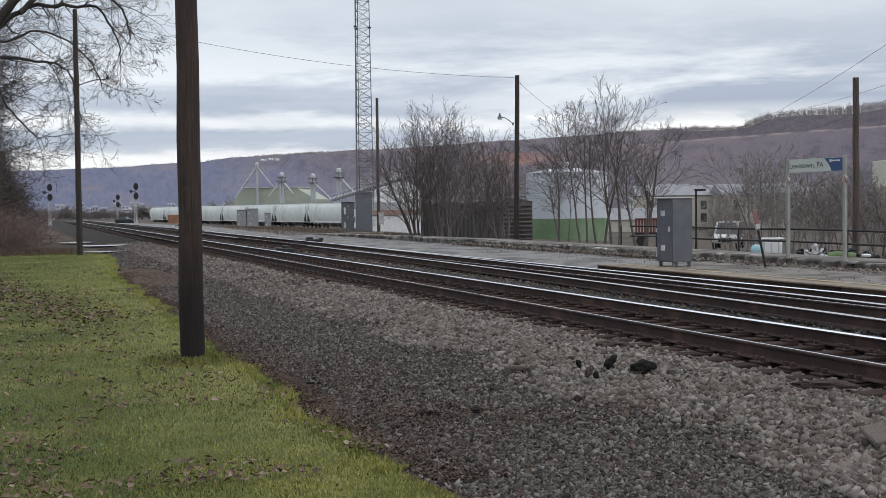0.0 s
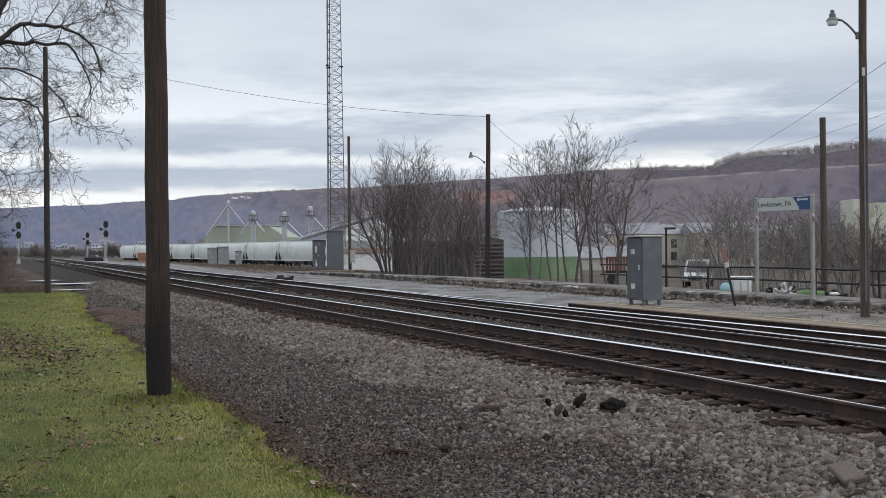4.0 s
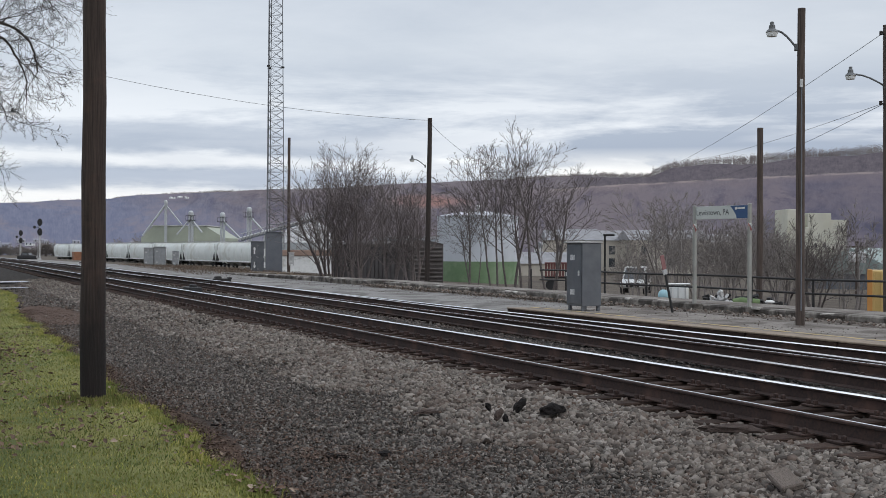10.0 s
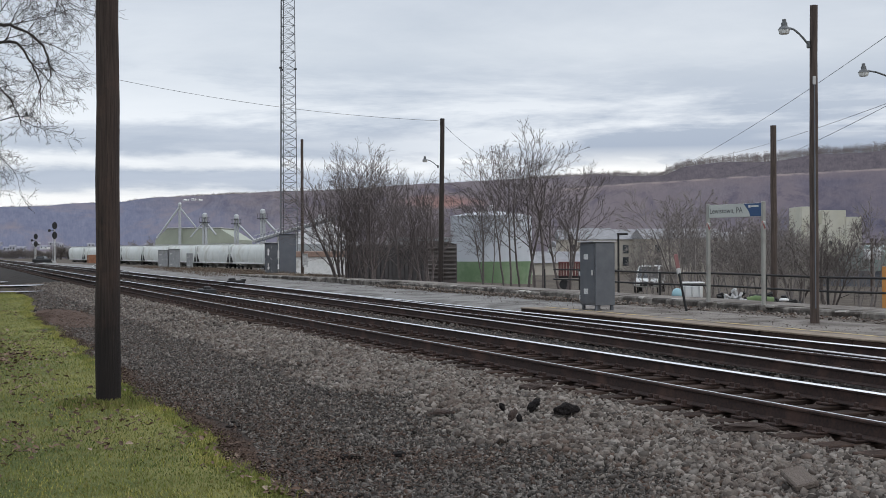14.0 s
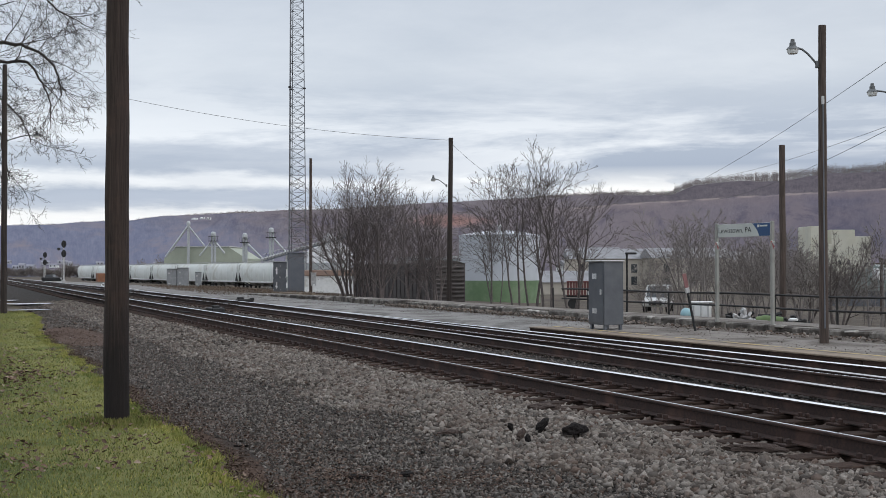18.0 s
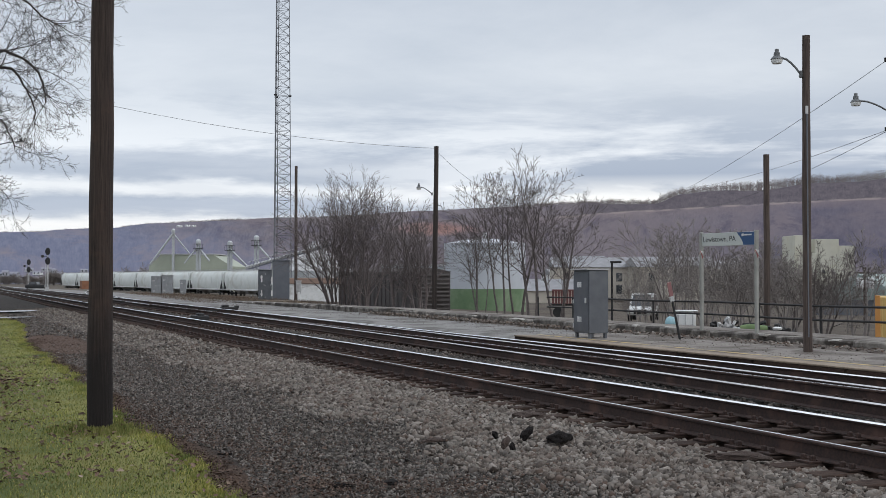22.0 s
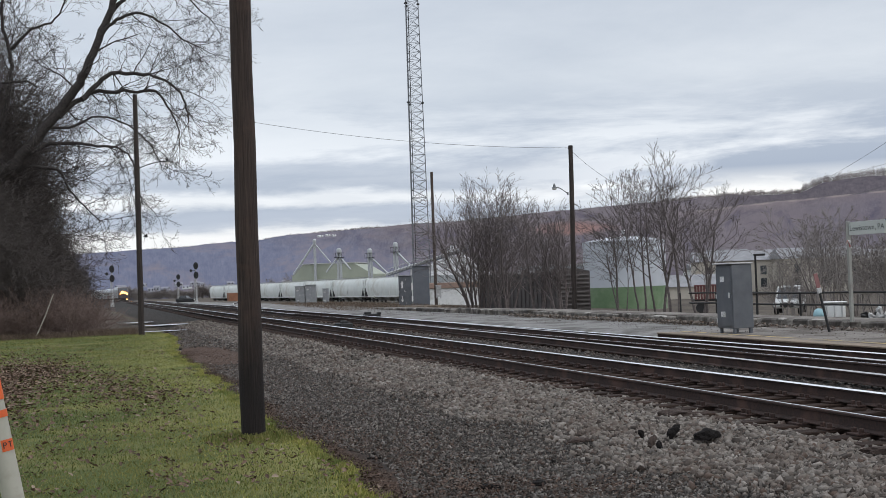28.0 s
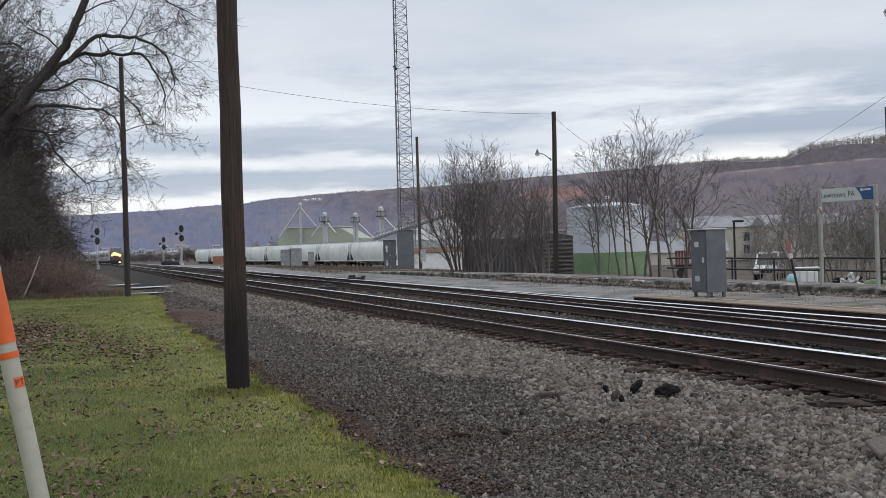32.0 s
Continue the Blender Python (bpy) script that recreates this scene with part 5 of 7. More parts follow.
def plant_bank():
    """The wood on the bank behind the lawn, and dry brush at its foot."""
    rnd = random.Random(5)
    variants = []
    for k in range(4):
        x, y = -8.5 + 1.2 * k, 70 + 3 * k
        variants.append(tree_thing("woodland_tree", "dense bare woodland tree on the bank", "tree", pose(x, y, ground_z(x, y) - 0.2), fan(rnd, 5, 0.34, 7.4 + k * 0.6, 0.14, 0.9), dict(WOOD, kids=(11, 7, 5, 2), thin=0.010, wander=0.10, short=(0.5, 0.70)), 40 + k, M_WOODS, "trees on the bank"))
    # the wood is tall away from the line and sinks towards it
    for k in range(34):
        y = 65 + k * 1.35
        u = (k * 0.618) % 1.0
        x = 0.0155 * (y - 57) - 1.9 - 8.5 * u
        s = 0.46 + 0.65 * u + rnd.uniform(-0.08, 0.12)
        copy_thing(variants[k % 4], pose(x, y, ground_z(x, y) - 0.2, 0, 0, rnd.uniform(0, 360)) @ Matrix.Diagonal((s, s, s, 1)))
    # more trees in front of the leaning trunk
    for k in range(13):
        y = 58.5 + 5.5 * ((k * 0.382) % 1.0)
        x = -2.6 - 0.56 * k
        s = 0.38 + 0.058 * k
        copy_thing(variants[k % 4], pose(x, y, ground_z(x, y) - 0.2, 0, 0, rnd.uniform(0, 360)) @ Matrix.Diagonal((s, s, s, 1)))
    for k in range(12):
        y = 68 + 1.3 * k
        x = -4.8 - 0.62 * k
        copy_thing(variants[k % 4], pose(x, y, ground_z(x, y) - 0.2, 0, 0, rnd.uniform(0, 360)) @ Matrix.Diagonal((1.1, 1.1, 1.35, 1)))
    shade = [tree_thing("undergrowth", "dark leafless undergrowth between the trees", "bush", pose(-7 + 2.0 * k, 66.5 + k, ground_z(-7 + 2.0 * k, 66.5 + k) - 0.2), fan(rnd, 30, 0.7, 3.0 + 0.3 * k, 0.03, 1.2), dict(SCRUB, levels=3, kids=(7, 5, 3), thin=0.009, **{"from": (0.1, 0.1, 0.1)}), 190 + k, M_WOODS, "undergrowth in the wood") for k in range(3)]
    for k in range(70):
        y = 60 + 28 * rnd.random()
        x = 0.0155 * (y - 57) - 2.1 - 8.5 * ((k * 0.618) % 1.0)
        copy_thing(shade[k % 3], pose(x, y, ground_z(x, y) - 0.2, 0, 0, rnd.uniform(0, 360)))
    # the paler bush bark stands in for haze on these far trees
    grey = tree_thing("far_tree", "hazy grey bare tree beyond the yard", "tree", pose(60, 345, -3.0), fan(rnd, 5, 0.3, 6.5, 0.14, 1.5), dict(WOOD, levels=3, kids=(12, 7, 5), thin=0.035), 71, M_BARK2, "far trees beyond the yard")
    for k in range(12):
        x, y = 54 + 1.5 * k + rnd.uniform(-1, 1), 335 + rnd.uniform(-12, 25)
        copy_thing(grey, pose(x, y, -3.0, 0, 0, rnd.uniform(0, 360)) @ Matrix.Diagonal((1, 1, rnd.uniform(0.7, 1.0), 1)))
    for k in range(70):
        a, d = radians(1.0 + 11.0 * ((k * 0.618) % 1.0)), rnd.uniform(520, 900)
        x, y = d * math.sin(a), d * math.cos(a)
        s = rnd.uniform(0.45, 0.8)
        copy_thing(grey, pose(x, y, ground_z(x, y) - 0.5, 0, 0, rnd.uniform(0, 360)) @ Matrix.Diagonal((1.6 * s, 1.6 * s, s, 1)))
    low = [tree_thing("brush", "dry brown tangled brush at the wood's edge", "bush", pose(-6.5 + 1.4 * k, 58.5 + k, 0.1), fan(rnd, 46, 0.8, 1.4 + 0.2 * k, 0.014, 1.1), SCRUB, 90 + k, M_BRUSH, "brush at the wood's edge") for k in range(4)]
    for k in range(150):
        y = 57.4 + 22 * rnd.random() ** 1.7
        x = -8.5 + (8.6 if y < 64 else 6.6) * rnd.random() + 0.012 * (y - 57)
        copy_thing(low[k % 4], pose(x, y, ground_z(x, y) - 0.1, 0, 0, rnd.uniform(0, 360)))


plant_bank()


# ---------------------------------------------------------------- the yard beyond: cabinets, tower, grain elevator, tank, cars
C24, S24 = math.cos(radians(24)), math.sin(radians(24))


def spot(u, d, z=0.0):
    """A place d metres out along the valley's axis, u times that to its side."""
    return Vector((d * (S24 + u * C24), d * (C24 - u * S24), z))


def build_tower():
    t = thing("lattice_mast", "tall grey three-legged steel lattice mast", "radio mast", pose(41.23, 145.78, -1.6, 0, 0, 12))
    top, n = 52.0, 48
    def leg(k, z):
        r = 1.44 - 0.56 * z / top
        a = radians(90 + 120 * k)
        return Vector((r * math.cos(a), r * math.sin(a), z))
    for k in range(3):
        part("leg", Geo().tube([leg(k, z) for z in (0, 13, 26, 39, top)], 0.055, 6), M_TOWER, t)
    for i in range(n):
        z0, z1 = top * i / n, top * (i + 1) / n
        for k in range(3):
            part("brace", Geo().tube([leg(k, z0), leg((k + 1) % 3, z1)], 0.024, 4, False), M_TOWER, t)
            part("brace", Geo().tube([leg((k + 1) % 3, z0), leg(k, z1)], 0.024, 4, False), M_TOWER, t)
            part("strut", Geo().tube([leg(k, z1), leg((k + 1) % 3, z1)], 0.028, 4, False), M_TOWER, t)
    part("cable_ladder", Geo().tube([leg(0, 0) * 0.6, leg(0, 26) * 0.6 + Vector((0, 0, 10)), (0, 0.3, top)], 0.05, 5), M_DARK, t)
    for z in (26.0, 38.5):
        for k in range(3):
            part("clamp", Geo().box(leg(k, z), (0.3, 0.3, 0.2), 0.02), M_DARK, t)


build_tower()
M_CASE = pbr("light_grey_case_paint", (0.24, 0.25, 0.26), (0.31, 0.32, 0.33), 3, 0.55, 0.1, 0.05, 60, (0.22, 0.22, 0.22), 0.9)
build_cabinet("equipment_case", pose(25.65, 90.4, -0.2, 0, 0, -14), 1.28, 0.9, 3.2, "tall plain dark grey equipment case", M_GREY, 0)
build_cabinet("equipment_case", pose(23.2, 86.0, 0.0, 0, 0, -14), 0.98, 0.7, 2.25, "grey double-door equipment case")
build_cabinet("equipment_case", pose(22.7, 126.7, -0.1, 0, 0, -16), 1.0, 0.9, 1.9, "grey equipment case beside the yard", M_CASE)
build_cabinet("equipment_case", pose(23.75, 126.3, -0.1, 0, 0, -16), 1.1, 0.9, 2.0, "grey equipment case beside the yard", M_CASE)
build_cabinet("equipment_case", pose(25.2, 125.6, -0.1, 0, 0, -16), 0.62, 0.5, 1.55, "small grey equipment case beside the yard", M_CASE)
build_cabinet("meter_box", pose(27.0, 90.2, 0.6, 0, 0, -14), 0.42, 0.3, 0.85, "small white-topped meter box beside a pole", M_LGREY)


def build_labels():
    """White data plates and grilles on the cases."""
    for x, y, z, w, h in ((22.85, 85.6, 1.75, 0.10, 0.5), (23.55, 85.4, 1.6, 0.12, 0.55), (23.55, 85.4, 0.7, 0.12, 0.4), (22.85, 85.6, 0.7, 0.08, 0.45)):
        solid("data_plate", Geo().box((x, y, z), (w, 0.01, h), 0, Matrix.Identity(4)), M_WHITE, "pale plate on an equipment case", "plate", "plates on the cases")


build_labels()


def build_timber():
    rnd = random.Random(8)
    for k in range(7):
        m = pose(20.3 + rnd.uniform(-0.8, 1.3), 74 + rnd.uniform(-2, 4), 0.22 + 0.13 * (k % 2), 0, 0, -70 + rnd.uniform(-8, 8))
        o = solid("stacked_tie", Geo().box((0, 0, 0), (2.6, 0.23, 0.14), 0.015), M_EDGE, "old grey railway tie in a loose stack", "railway tie", "stacked ties")
        o.matrix_basis = m


build_timber()


def build_signal(at, label, h=6.6, heads=2, scale=1.0):
    s = thing("railway_signal", label, "railway signal", at, "mast signals")
    part("mast", Geo().tube([(0, 0, 0), (0, 0, h)], 0.075 * scale, 10), M_LGREY, s, round_=True)
    part("base", Geo().box((0, 0, 0.3), (0.6, 0.6, 0.6), 0.03), M_LGREY, s)
    g = Geo()
    for sx in (-0.2, 0.2):
        g.tube([(sx, 0.28, 0.2), (sx, 0.28, h - 2.2)], 0.04, 5)
    for k in range(14):
        g.tube([(-0.2, 0.28, 0.4 + 0.3 * k), (0.2, 0.28, 0.4 + 0.3 * k)], 0.015, 4)
    part("ladder", g, M_LGREY, s)
    for k in range(heads):
        z = h - 0.55 - 1.55 * k
        hd = part("signal_head", Geo().lathe([(0.02, -0.03), (0.40, -0.03), (0.40, 0.0), (0.02, 0.0)], 20, Matrix.Translation((0.05, -0.2, z)) @ pose(0, 0, 0, 90, 0, 0) @ Matrix.Diagonal((1, 1.5, 1, 1))), M_BLACK, s, "tall rounded black target")
        for q in range(3):
            part("hood", Geo().tube([(0.05, -0.22, z - 0.3 + 0.3 * q), (0.05, -0.52, z - 0.3 + 0.3 * q)], 0.1, 10), M_BLACK, hd)
        part("backbox", Geo().box((0.05, 0.0, z), (0.35, 0.35, 0.9), 0.03), M_LGREY, hd)
    part("side_marker", Geo().lathe([(0.02, -0.03), (0.24, -0.03), (0.24, 0.0), (0.02, 0.0)], 16, Matrix.Translation((-0.75, -0.2, h - 1.35)) @ pose(0, 0, 0, 90, 0, 0)).tube([(-0.75, -0.1, h - 1.35), (0, -0.1, h - 1.35)], 0.04, 5), M_BLACK, s)
    return s


build_signal(pose(5.7, 204.7, -0.25), "two-headed mast signal beside the near line", 6.7)
build_signal(pose(19.1, 203.7, -0.35), "two-headed mast signal between the lines and the yard", 6.9)
build_signal(pose(21.0, 263.6, -0.8), "farther mast signal beyond the junction", 6.3)


def build_boxcar():
    c = thing("boxcar", "weathered dark brown ribbed boxcar behind the bushes", "freight car", pose(37.0, 96.2, -1.9, 0, 0, 2))
    M = pbr("boxcar_brown", (0.06, 0.054, 0.053), (0.10, 0.088, 0.084), 1.2, 0.8, 0, 0.2, 20, (0.045, 0.036, 0.032), 0.4)
    part("body", Geo().box((0, 0, 2.6), (2.9, 17.0, 3.2), 0.03), M, c)
    part("roof", Geo().add([(-1.5, -8.55, 4.2), (0, -8.55, 4.5), (1.5, -8.55, 4.2), (-1.5, 8.55, 4.2), (0, 8.55, 4.5), (1.5, 8.55, 4.2)], [(0, 1, 4, 3), (1, 2, 5, 4), (0, 2, 1), (3, 4, 5)]), M, c)
    for k in range(20):
        part("side_rib", Geo().box((-1.48, -8.1 + k * 0.85, 2.6), (0.09, 0.1, 3.1), 0.01), M, c)
    for k in range(9):
        part("end_corrugation", Geo().tube([(-1.3, -8.55, 1.25 + 0.33 * k), (1.3, -8.55, 1.25 + 0.33 * k)], 0.09, 6), M, c)
    for s in (-1, 1):
        b = part("truck", Geo().box((0, s * 6.2, 0.6), (2.2, 2.6, 0.3), 0.05), M_DARK, c)
        for q in (-0.9, 0.9):
            for e in (-0.75, 0.75):
                part("wheel", Geo().tube([(e - 0.06, s * 6.2 + q, 0.45), (e + 0.06, s * 6.2 + q, 0.45)], 0.45, 14), M_DARK, b)


build_boxcar()


def build_tank():
    p = spot(0.0252, 118, -2.2)
    t = thing("storage_tank", "pale round storage tank with green lower band", "storage tank", Matrix.Translation(p))
    r = 3.95
    part("lower_shell", Geo().lathe([(r + 0.01, 0), (r + 0.01, 2.95)], 48), M_GREEN, t, "faded green lower band", True)
    part("upper_shell", Geo().lathe([(r, 2.9), (r, 7.25), (r + 0.05, 7.25), (r + 0.05, 7.32)], 48), M_PALE, t, "pale blue-grey upper shell", True)
    part("roof", Geo().lathe([(r + 0.05, 7.32), (r * 0.6, 7.62), (0.4, 7.85), (0.05, 7.86)], 48), M_PALE, t, round_=True)
    part("vent", Geo().lathe([(0.12, 7.8), (0.12, 8.1), (0.28, 8.15), (0.24, 8.35), (0.03, 8.4)], 12), M_WHITE, t)
    # plain shed wall beside it
    q = spot(-0.034, 124, -2.2)
    s = thing("metal_shed", "pale grey metal shed wall behind bushes", "shed", Matrix.Translation(q) @ pose(0, 0, 0, 0, 0, -20))
    part("wall", Geo().box((0, 2.5, 2.6), (6.5, 5, 5.2), 0.02), M_PALE, s)
    part("roof", Geo().box((0, 2.5, 5.3), (6.9, 5.4, 0.2), 0.02), M_LGREY, s)


build_tank()


def build_elevator():
    M_SHED = pbr("shed_sage_sheet", (0.34, 0.36, 0.34), (0.41, 0.43, 0.40), 0.4, 0.6, 0.1, 0.05, 10)
    M_SHED2 = pbr("shed_cream_sheet", (0.30, 0.325, 0.26), (0.36, 0.385, 0.31), 0.4, 0.6, 0.1, 0.05, 10)
    e = thing("grain_elevator", "pale sheet-metal grain shed with elevator legs", "grain elevator", pose(54.0, 261.5, -2.0, 0, 0, -25))
    w, d, h = 14.5, 16, 6.2
    part("wall", Geo().box((-1.5, d / 2, h / 2), (13.0, d, h), 0.03), M_SHED, e)
    part("gable", Geo().add([(-6.5, -0.1, h + 2.5), (5.0, -0.1, h + 2.5), (9.0, -0.1, h), (9.0, -0.1, 0), (-9.0, -0.1, 0), (-9.0, -0.1, h),
                             (-6.5, d, h + 2.5), (5.0, d, h + 2.5), (9.0, d, h), (9.0, d, 0), (-9.0, d, 0), (-9.0, d, h)],
                            [(0, 1, 2, 3, 4, 5)[::-1], (1, 7, 8, 2), (0, 6, 7, 1), (5, 11, 6, 0), (2, 8, 9, 3), (4, 10, 11, 5), (6, 7, 8, 9, 10, 11)]), M_SHED2, e, "cream sheet-metal gable")
    part("roof", Geo().box((-0.7, d / 2, h + 2.62), (12.0, d + 0.6, 0.22), 0.02), M_LGREY, e)
    for x0, top, spread in ((-3.4, 13.6, 4.0),):
        part("leg", Geo().box((x0, -1.2, top / 2), (0.5, 0.5, top), 0.02), M_ZINC, e)
        part("leg_head", Geo().lathe([(0.3, 0), (0.42, 0.3), (0.42, 0.8), (0.2, 1.1)], 10, Matrix.Translation((x0, -1.2, top - 0.4))), M_ZINC, e)
        part("spout", Geo().tube([(x0, -1.4, top - 0.3), (x0 - 4.8, -1.8, top - 7.0)], 0.24, 8), M_ZINC, e, "sloping grain spout")
        part("spout", Geo().tube([(x0, -1.4, top - 0.3), (x0 + 3.4, -1.0, top - 4.6)], 0.16, 8), M_ZINC, e, "sloping grain spout")
    tower = [(-0.2120, 235, 8.9, 2.6, 2.2), (-0.1858, 235, 8.6, -0.2, 5.2), (-0.1638, 225, 9.3, -0.3, 3.2)]
    for u, dd, top, a, b in tower:
        p = spot(u, dd, -2.0)
        s = thing("bucket_elevator", "zinc bucket elevator tower with sloping spouts", "grain elevator", Matrix.Translation(p) @ pose(0, 0, 0, 0, 0, -20), "elevator towers")
        part("leg", Geo().box((-0.25, 0, top / 2 + 1), (0.42, 0.5, top + 2), 0.02).box((0.28, 0, top / 2 + 1), (0.42, 0.5, top + 2), 0.02), M_ZINC, s)
        part("head", Geo().lathe([(0.45, 0), (0.5, 0.3), (0.46, 0.8), (0.25, 1.05)], 12, Matrix.Translation((0, 0, top + 1.3))), M_ZINC, s)
        part("platform", Geo().box((0, 0, top + 0.5), (1.9, 1.6, 0.10)), M_DARK, s)
        for k in range(7):
            part("rail_post", Geo().tube([(-0.9 + 0.3 * k, -0.75, top + 0.5), (-0.9 + 0.3 * k, -0.75, top + 1.4)], 0.03, 4), M_DARK, s)
        part("guard_rail", Geo().tube([(1.0 * math.cos(k * 0.7854), 0.8 * math.sin(k * 0.7854), top + 1.4) for k in range(9)], 0.03, 4), M_DARK, s)
        part("spout", Geo().tube([(0.2, -0.4, top + 0.6), (b, -0.6, top - b * 0.85)], 0.2, 8), M_ZINC, s)
        if a > 0.5:
            part("spout", Geo().tube([(-0.2, -0.4, top + 0.6), (-a, -0.6, top - a * 0.9)], 0.15, 8), M_ZINC, s)
    a, b = spot(-0.172, 205, 3.5), spot(-0.10, 200, 7.6)
    c = thing("conveyor", "long sloping covered grain conveyor on trestles", "conveyor")
    part("gallery", Geo().tube([a, b], 0.26, 6), M_LGREY, c)
    part("catwalk", Geo().tube([a + Vector((0, -1.2, -0.3)), b + Vector((0, -1.2, -0.3))], 0.13, 4), M_GREY, c)
    part("side_truss", Geo().tube([a + Vector((0, -1.2, 0.9)), b + Vector((0, -1.2, 0.9))], 0.06, 4), M_LGREY, c)
    for k in range(24):
        p, q = a.lerp(b, k / 24), a.lerp(b, (k + 1) / 24)
        part("truss_web", Geo().tube([p + Vector((0, -1.2, -0.3)), q + Vector((0, -1.2, 0.9))], 0.045, 4), M_GREY, c)
    for k in range(5):
        p = a.lerp(b, 0.1 + 0.2 * k)
        part("trestle", Geo().tube([p, (p.x - 0.8, p.y, -3)], 0.12, 5).tube([p, (p.x + 0.8, p.y, -3)], 0.12, 5), M_LGREY, c)
    r = spot(-0.115, 215, -2.5)
    s = thing("grain_bin", "pale cone-roofed grain bin behind the mast", "grain bin", Matrix.Translation(r))
    part("shell", Geo().lathe([(6.5, 0), (6.5, 5.5)], 32), M_ZINC, s, round_=True)
    part("cone_roof", Geo().lathe([(6.6, 5.5), (0.6, 10.4), (0.5, 10.8)], 32), M_LGREY, s, round_=True)
    q = spot(-0.112, 150, -2.0)
    s = thing("low_shed", "long low white shed with rusty roof", "shed", Matrix.Translation(q) @ pose(0, 0, 0, 0, 0, -15))
    part("wall", Geo().box((0, 3, 1.6), (11, 6, 3.2), 0.02), M_WHITE, s)
    part("roof", Geo().box((0, 3, 3.4), (11.4, 6.4, 0.7), 0.05), pbr("rusty_roof_sheet", (0.24, 0.16, 0.125), (0.34, 0.24, 0.19), 1, 0.8), s)


build_elevator()


def build_house(at, w, d, h, rise, wall, roof, label, windows=2, kind="house"):
    s = thing("house", label, kind, at, "houses across the valley")
    part("wall", Geo().box((0, 0, h / 2), (w, d, h)), wall, s)
    part("roof", Geo().add([(-w / 2 - 0.3, -d / 2 - 0.3, h), (w / 2 + 0.3, -d / 2 - 0.3, h), (w / 2 + 0.3, d / 2 + 0.3, h), (-w / 2 - 0.3, d / 2 + 0.3, h), (-w / 2 - 0.3, 0, h + rise), (w / 2 + 0.3, 0, h + rise)],
                           [(0, 1, 5, 4), (2, 3, 4, 5), (0, 4, 3), (1, 2, 5), (0, 3, 2, 1)]), roof, s)
    for k in range(windows):
        for z in ([1.6] if h < 4 else [1.6, h - 1.5]):
            part("window", Geo().box((-w / 2 + (k + 0.5) * w / windows, -d / 2 - 0.03, z), (0.9, 0.08, 1.3)), M_GLASS, s)
    return s


def build_town():
    M_ROOF = pbr("grey_shingle_roof", (0.20, 0.20, 0.21), (0.30, 0.30, 0.31), 1, 0.9)
    M_PROOF = pbr("pale_green_roof", (0.20, 0.25, 0.235), (0.27, 0.32, 0.30), 0.5, 0.7)
    M_TAN = pbr("tan_siding", (0.42, 0.38, 0.32), (0.50, 0.46, 0.40), 0.5, 0.8)
    rnd = random.Random(17)
    for u, d, z in ((0.088, 360, -2.0), (0.100, 430, 3.0), (0.113, 450, 5.0), (0.126, 420, 2.0), (0.140, 400, -1.0), (0.155, 450, 2), (0.175, 400, -2), (0.20, 420, 0), (0.225, 400, -2)):
        w = rnd.uniform(7, 11)
        build_house(Matrix.Translation(spot(u, d, z - 1)) @ pose(0, 0, 0, 0, 0, rnd.uniform(-45, 5)), w, rnd.uniform(6, 8), rnd.choice((3.2, 5.6)), rnd.uniform(1.6, 2.6), rnd.choice((M_WHITE, M_TAN, M_WHITE)), M_ROOF, "pale gabled house across the valley", rnd.choice((2, 3)))
    # wall and roof greyed towards lilac: haze painted into the far houses
    M_HAZE_WALL = pbr("hazed_house_siding", (0.30, 0.30, 0.33), (0.42, 0.42, 0.44), 0.1, 0.9)
    M_HAZE_ROOF = pbr("hazed_house_roof", (0.20, 0.20, 0.235), (0.28, 0.28, 0.31), 0.1, 0.9)
    for k in range(34):
        a, d = radians(1.0 + 11.0 * ((k * 0.618) % 1.0)), rnd.uniform(850, 1010)
        t = (d - 800) / 900
        z = 64 * (0.12 * t + 0.88 * t * t * (3 - 2 * t)) - 4.6
        build_house(pose(d * math.sin(a), d * math.cos(a), z + rnd.uniform(-0.5, 2.5), 0, 0, rnd.uniform(-40, 40)), rnd.uniform(4, 8), 4.5, rnd.choice((2.0, 3.0)), 1.3, rnd.choice((M_HAZE_WALL, M_HAZE_WALL, M_WHITE)), M_HAZE_ROOF, "small pale house far down the valley", 2)
    for u, d in ((0.083, 170), (0.112, 190), (0.147, 205), (0.178, 185), (0.212, 225)):
        build_house(Matrix.Translation(spot(u, d, -2.6 if u < 0.1 else -1.6)) @ pose(0, 0, 0, 0, 0, -24 + 100 * (u - 0.1)), 12, 7, 2.6 if u < 0.1 else 5.0, 1.6, M_TAN, M_ROOF, "long cream house behind the thicket", 0 if u < 0.1 else 3)
    for x, y, z, w in ((277.2, 1402.7, 58.4, 9), (285.8, 1400.5, 59.2, 7), (292.9, 1399.5, 58.8, 6)):
        build_house(pose(x, y, z + 1.0, 0, 0, -12 + 4 * w), w * 0.62, 5, 1.2, 1.1, M_WHITE, M_WHITE, "white house high on the wooded hillside", 1)
    # stepped pale block
    p = spot(0.302, 235, -5)
    b = thing("block_building", "tall stepped cream block building with few windows", "building", Matrix.Translation(p) @ pose(0, 0, 0, 0, 0, -22))
    for x, w, h in ((-4.0, 2.2, 15.0), (-1.8, 3.4, 11.5), (1.2, 4.6, 14.3), (4.9, 3.3, 13.0)):
        part("wing", Geo().box((x, 4, h / 2), (w, 8, h), 0.04), M_BRICK, b)
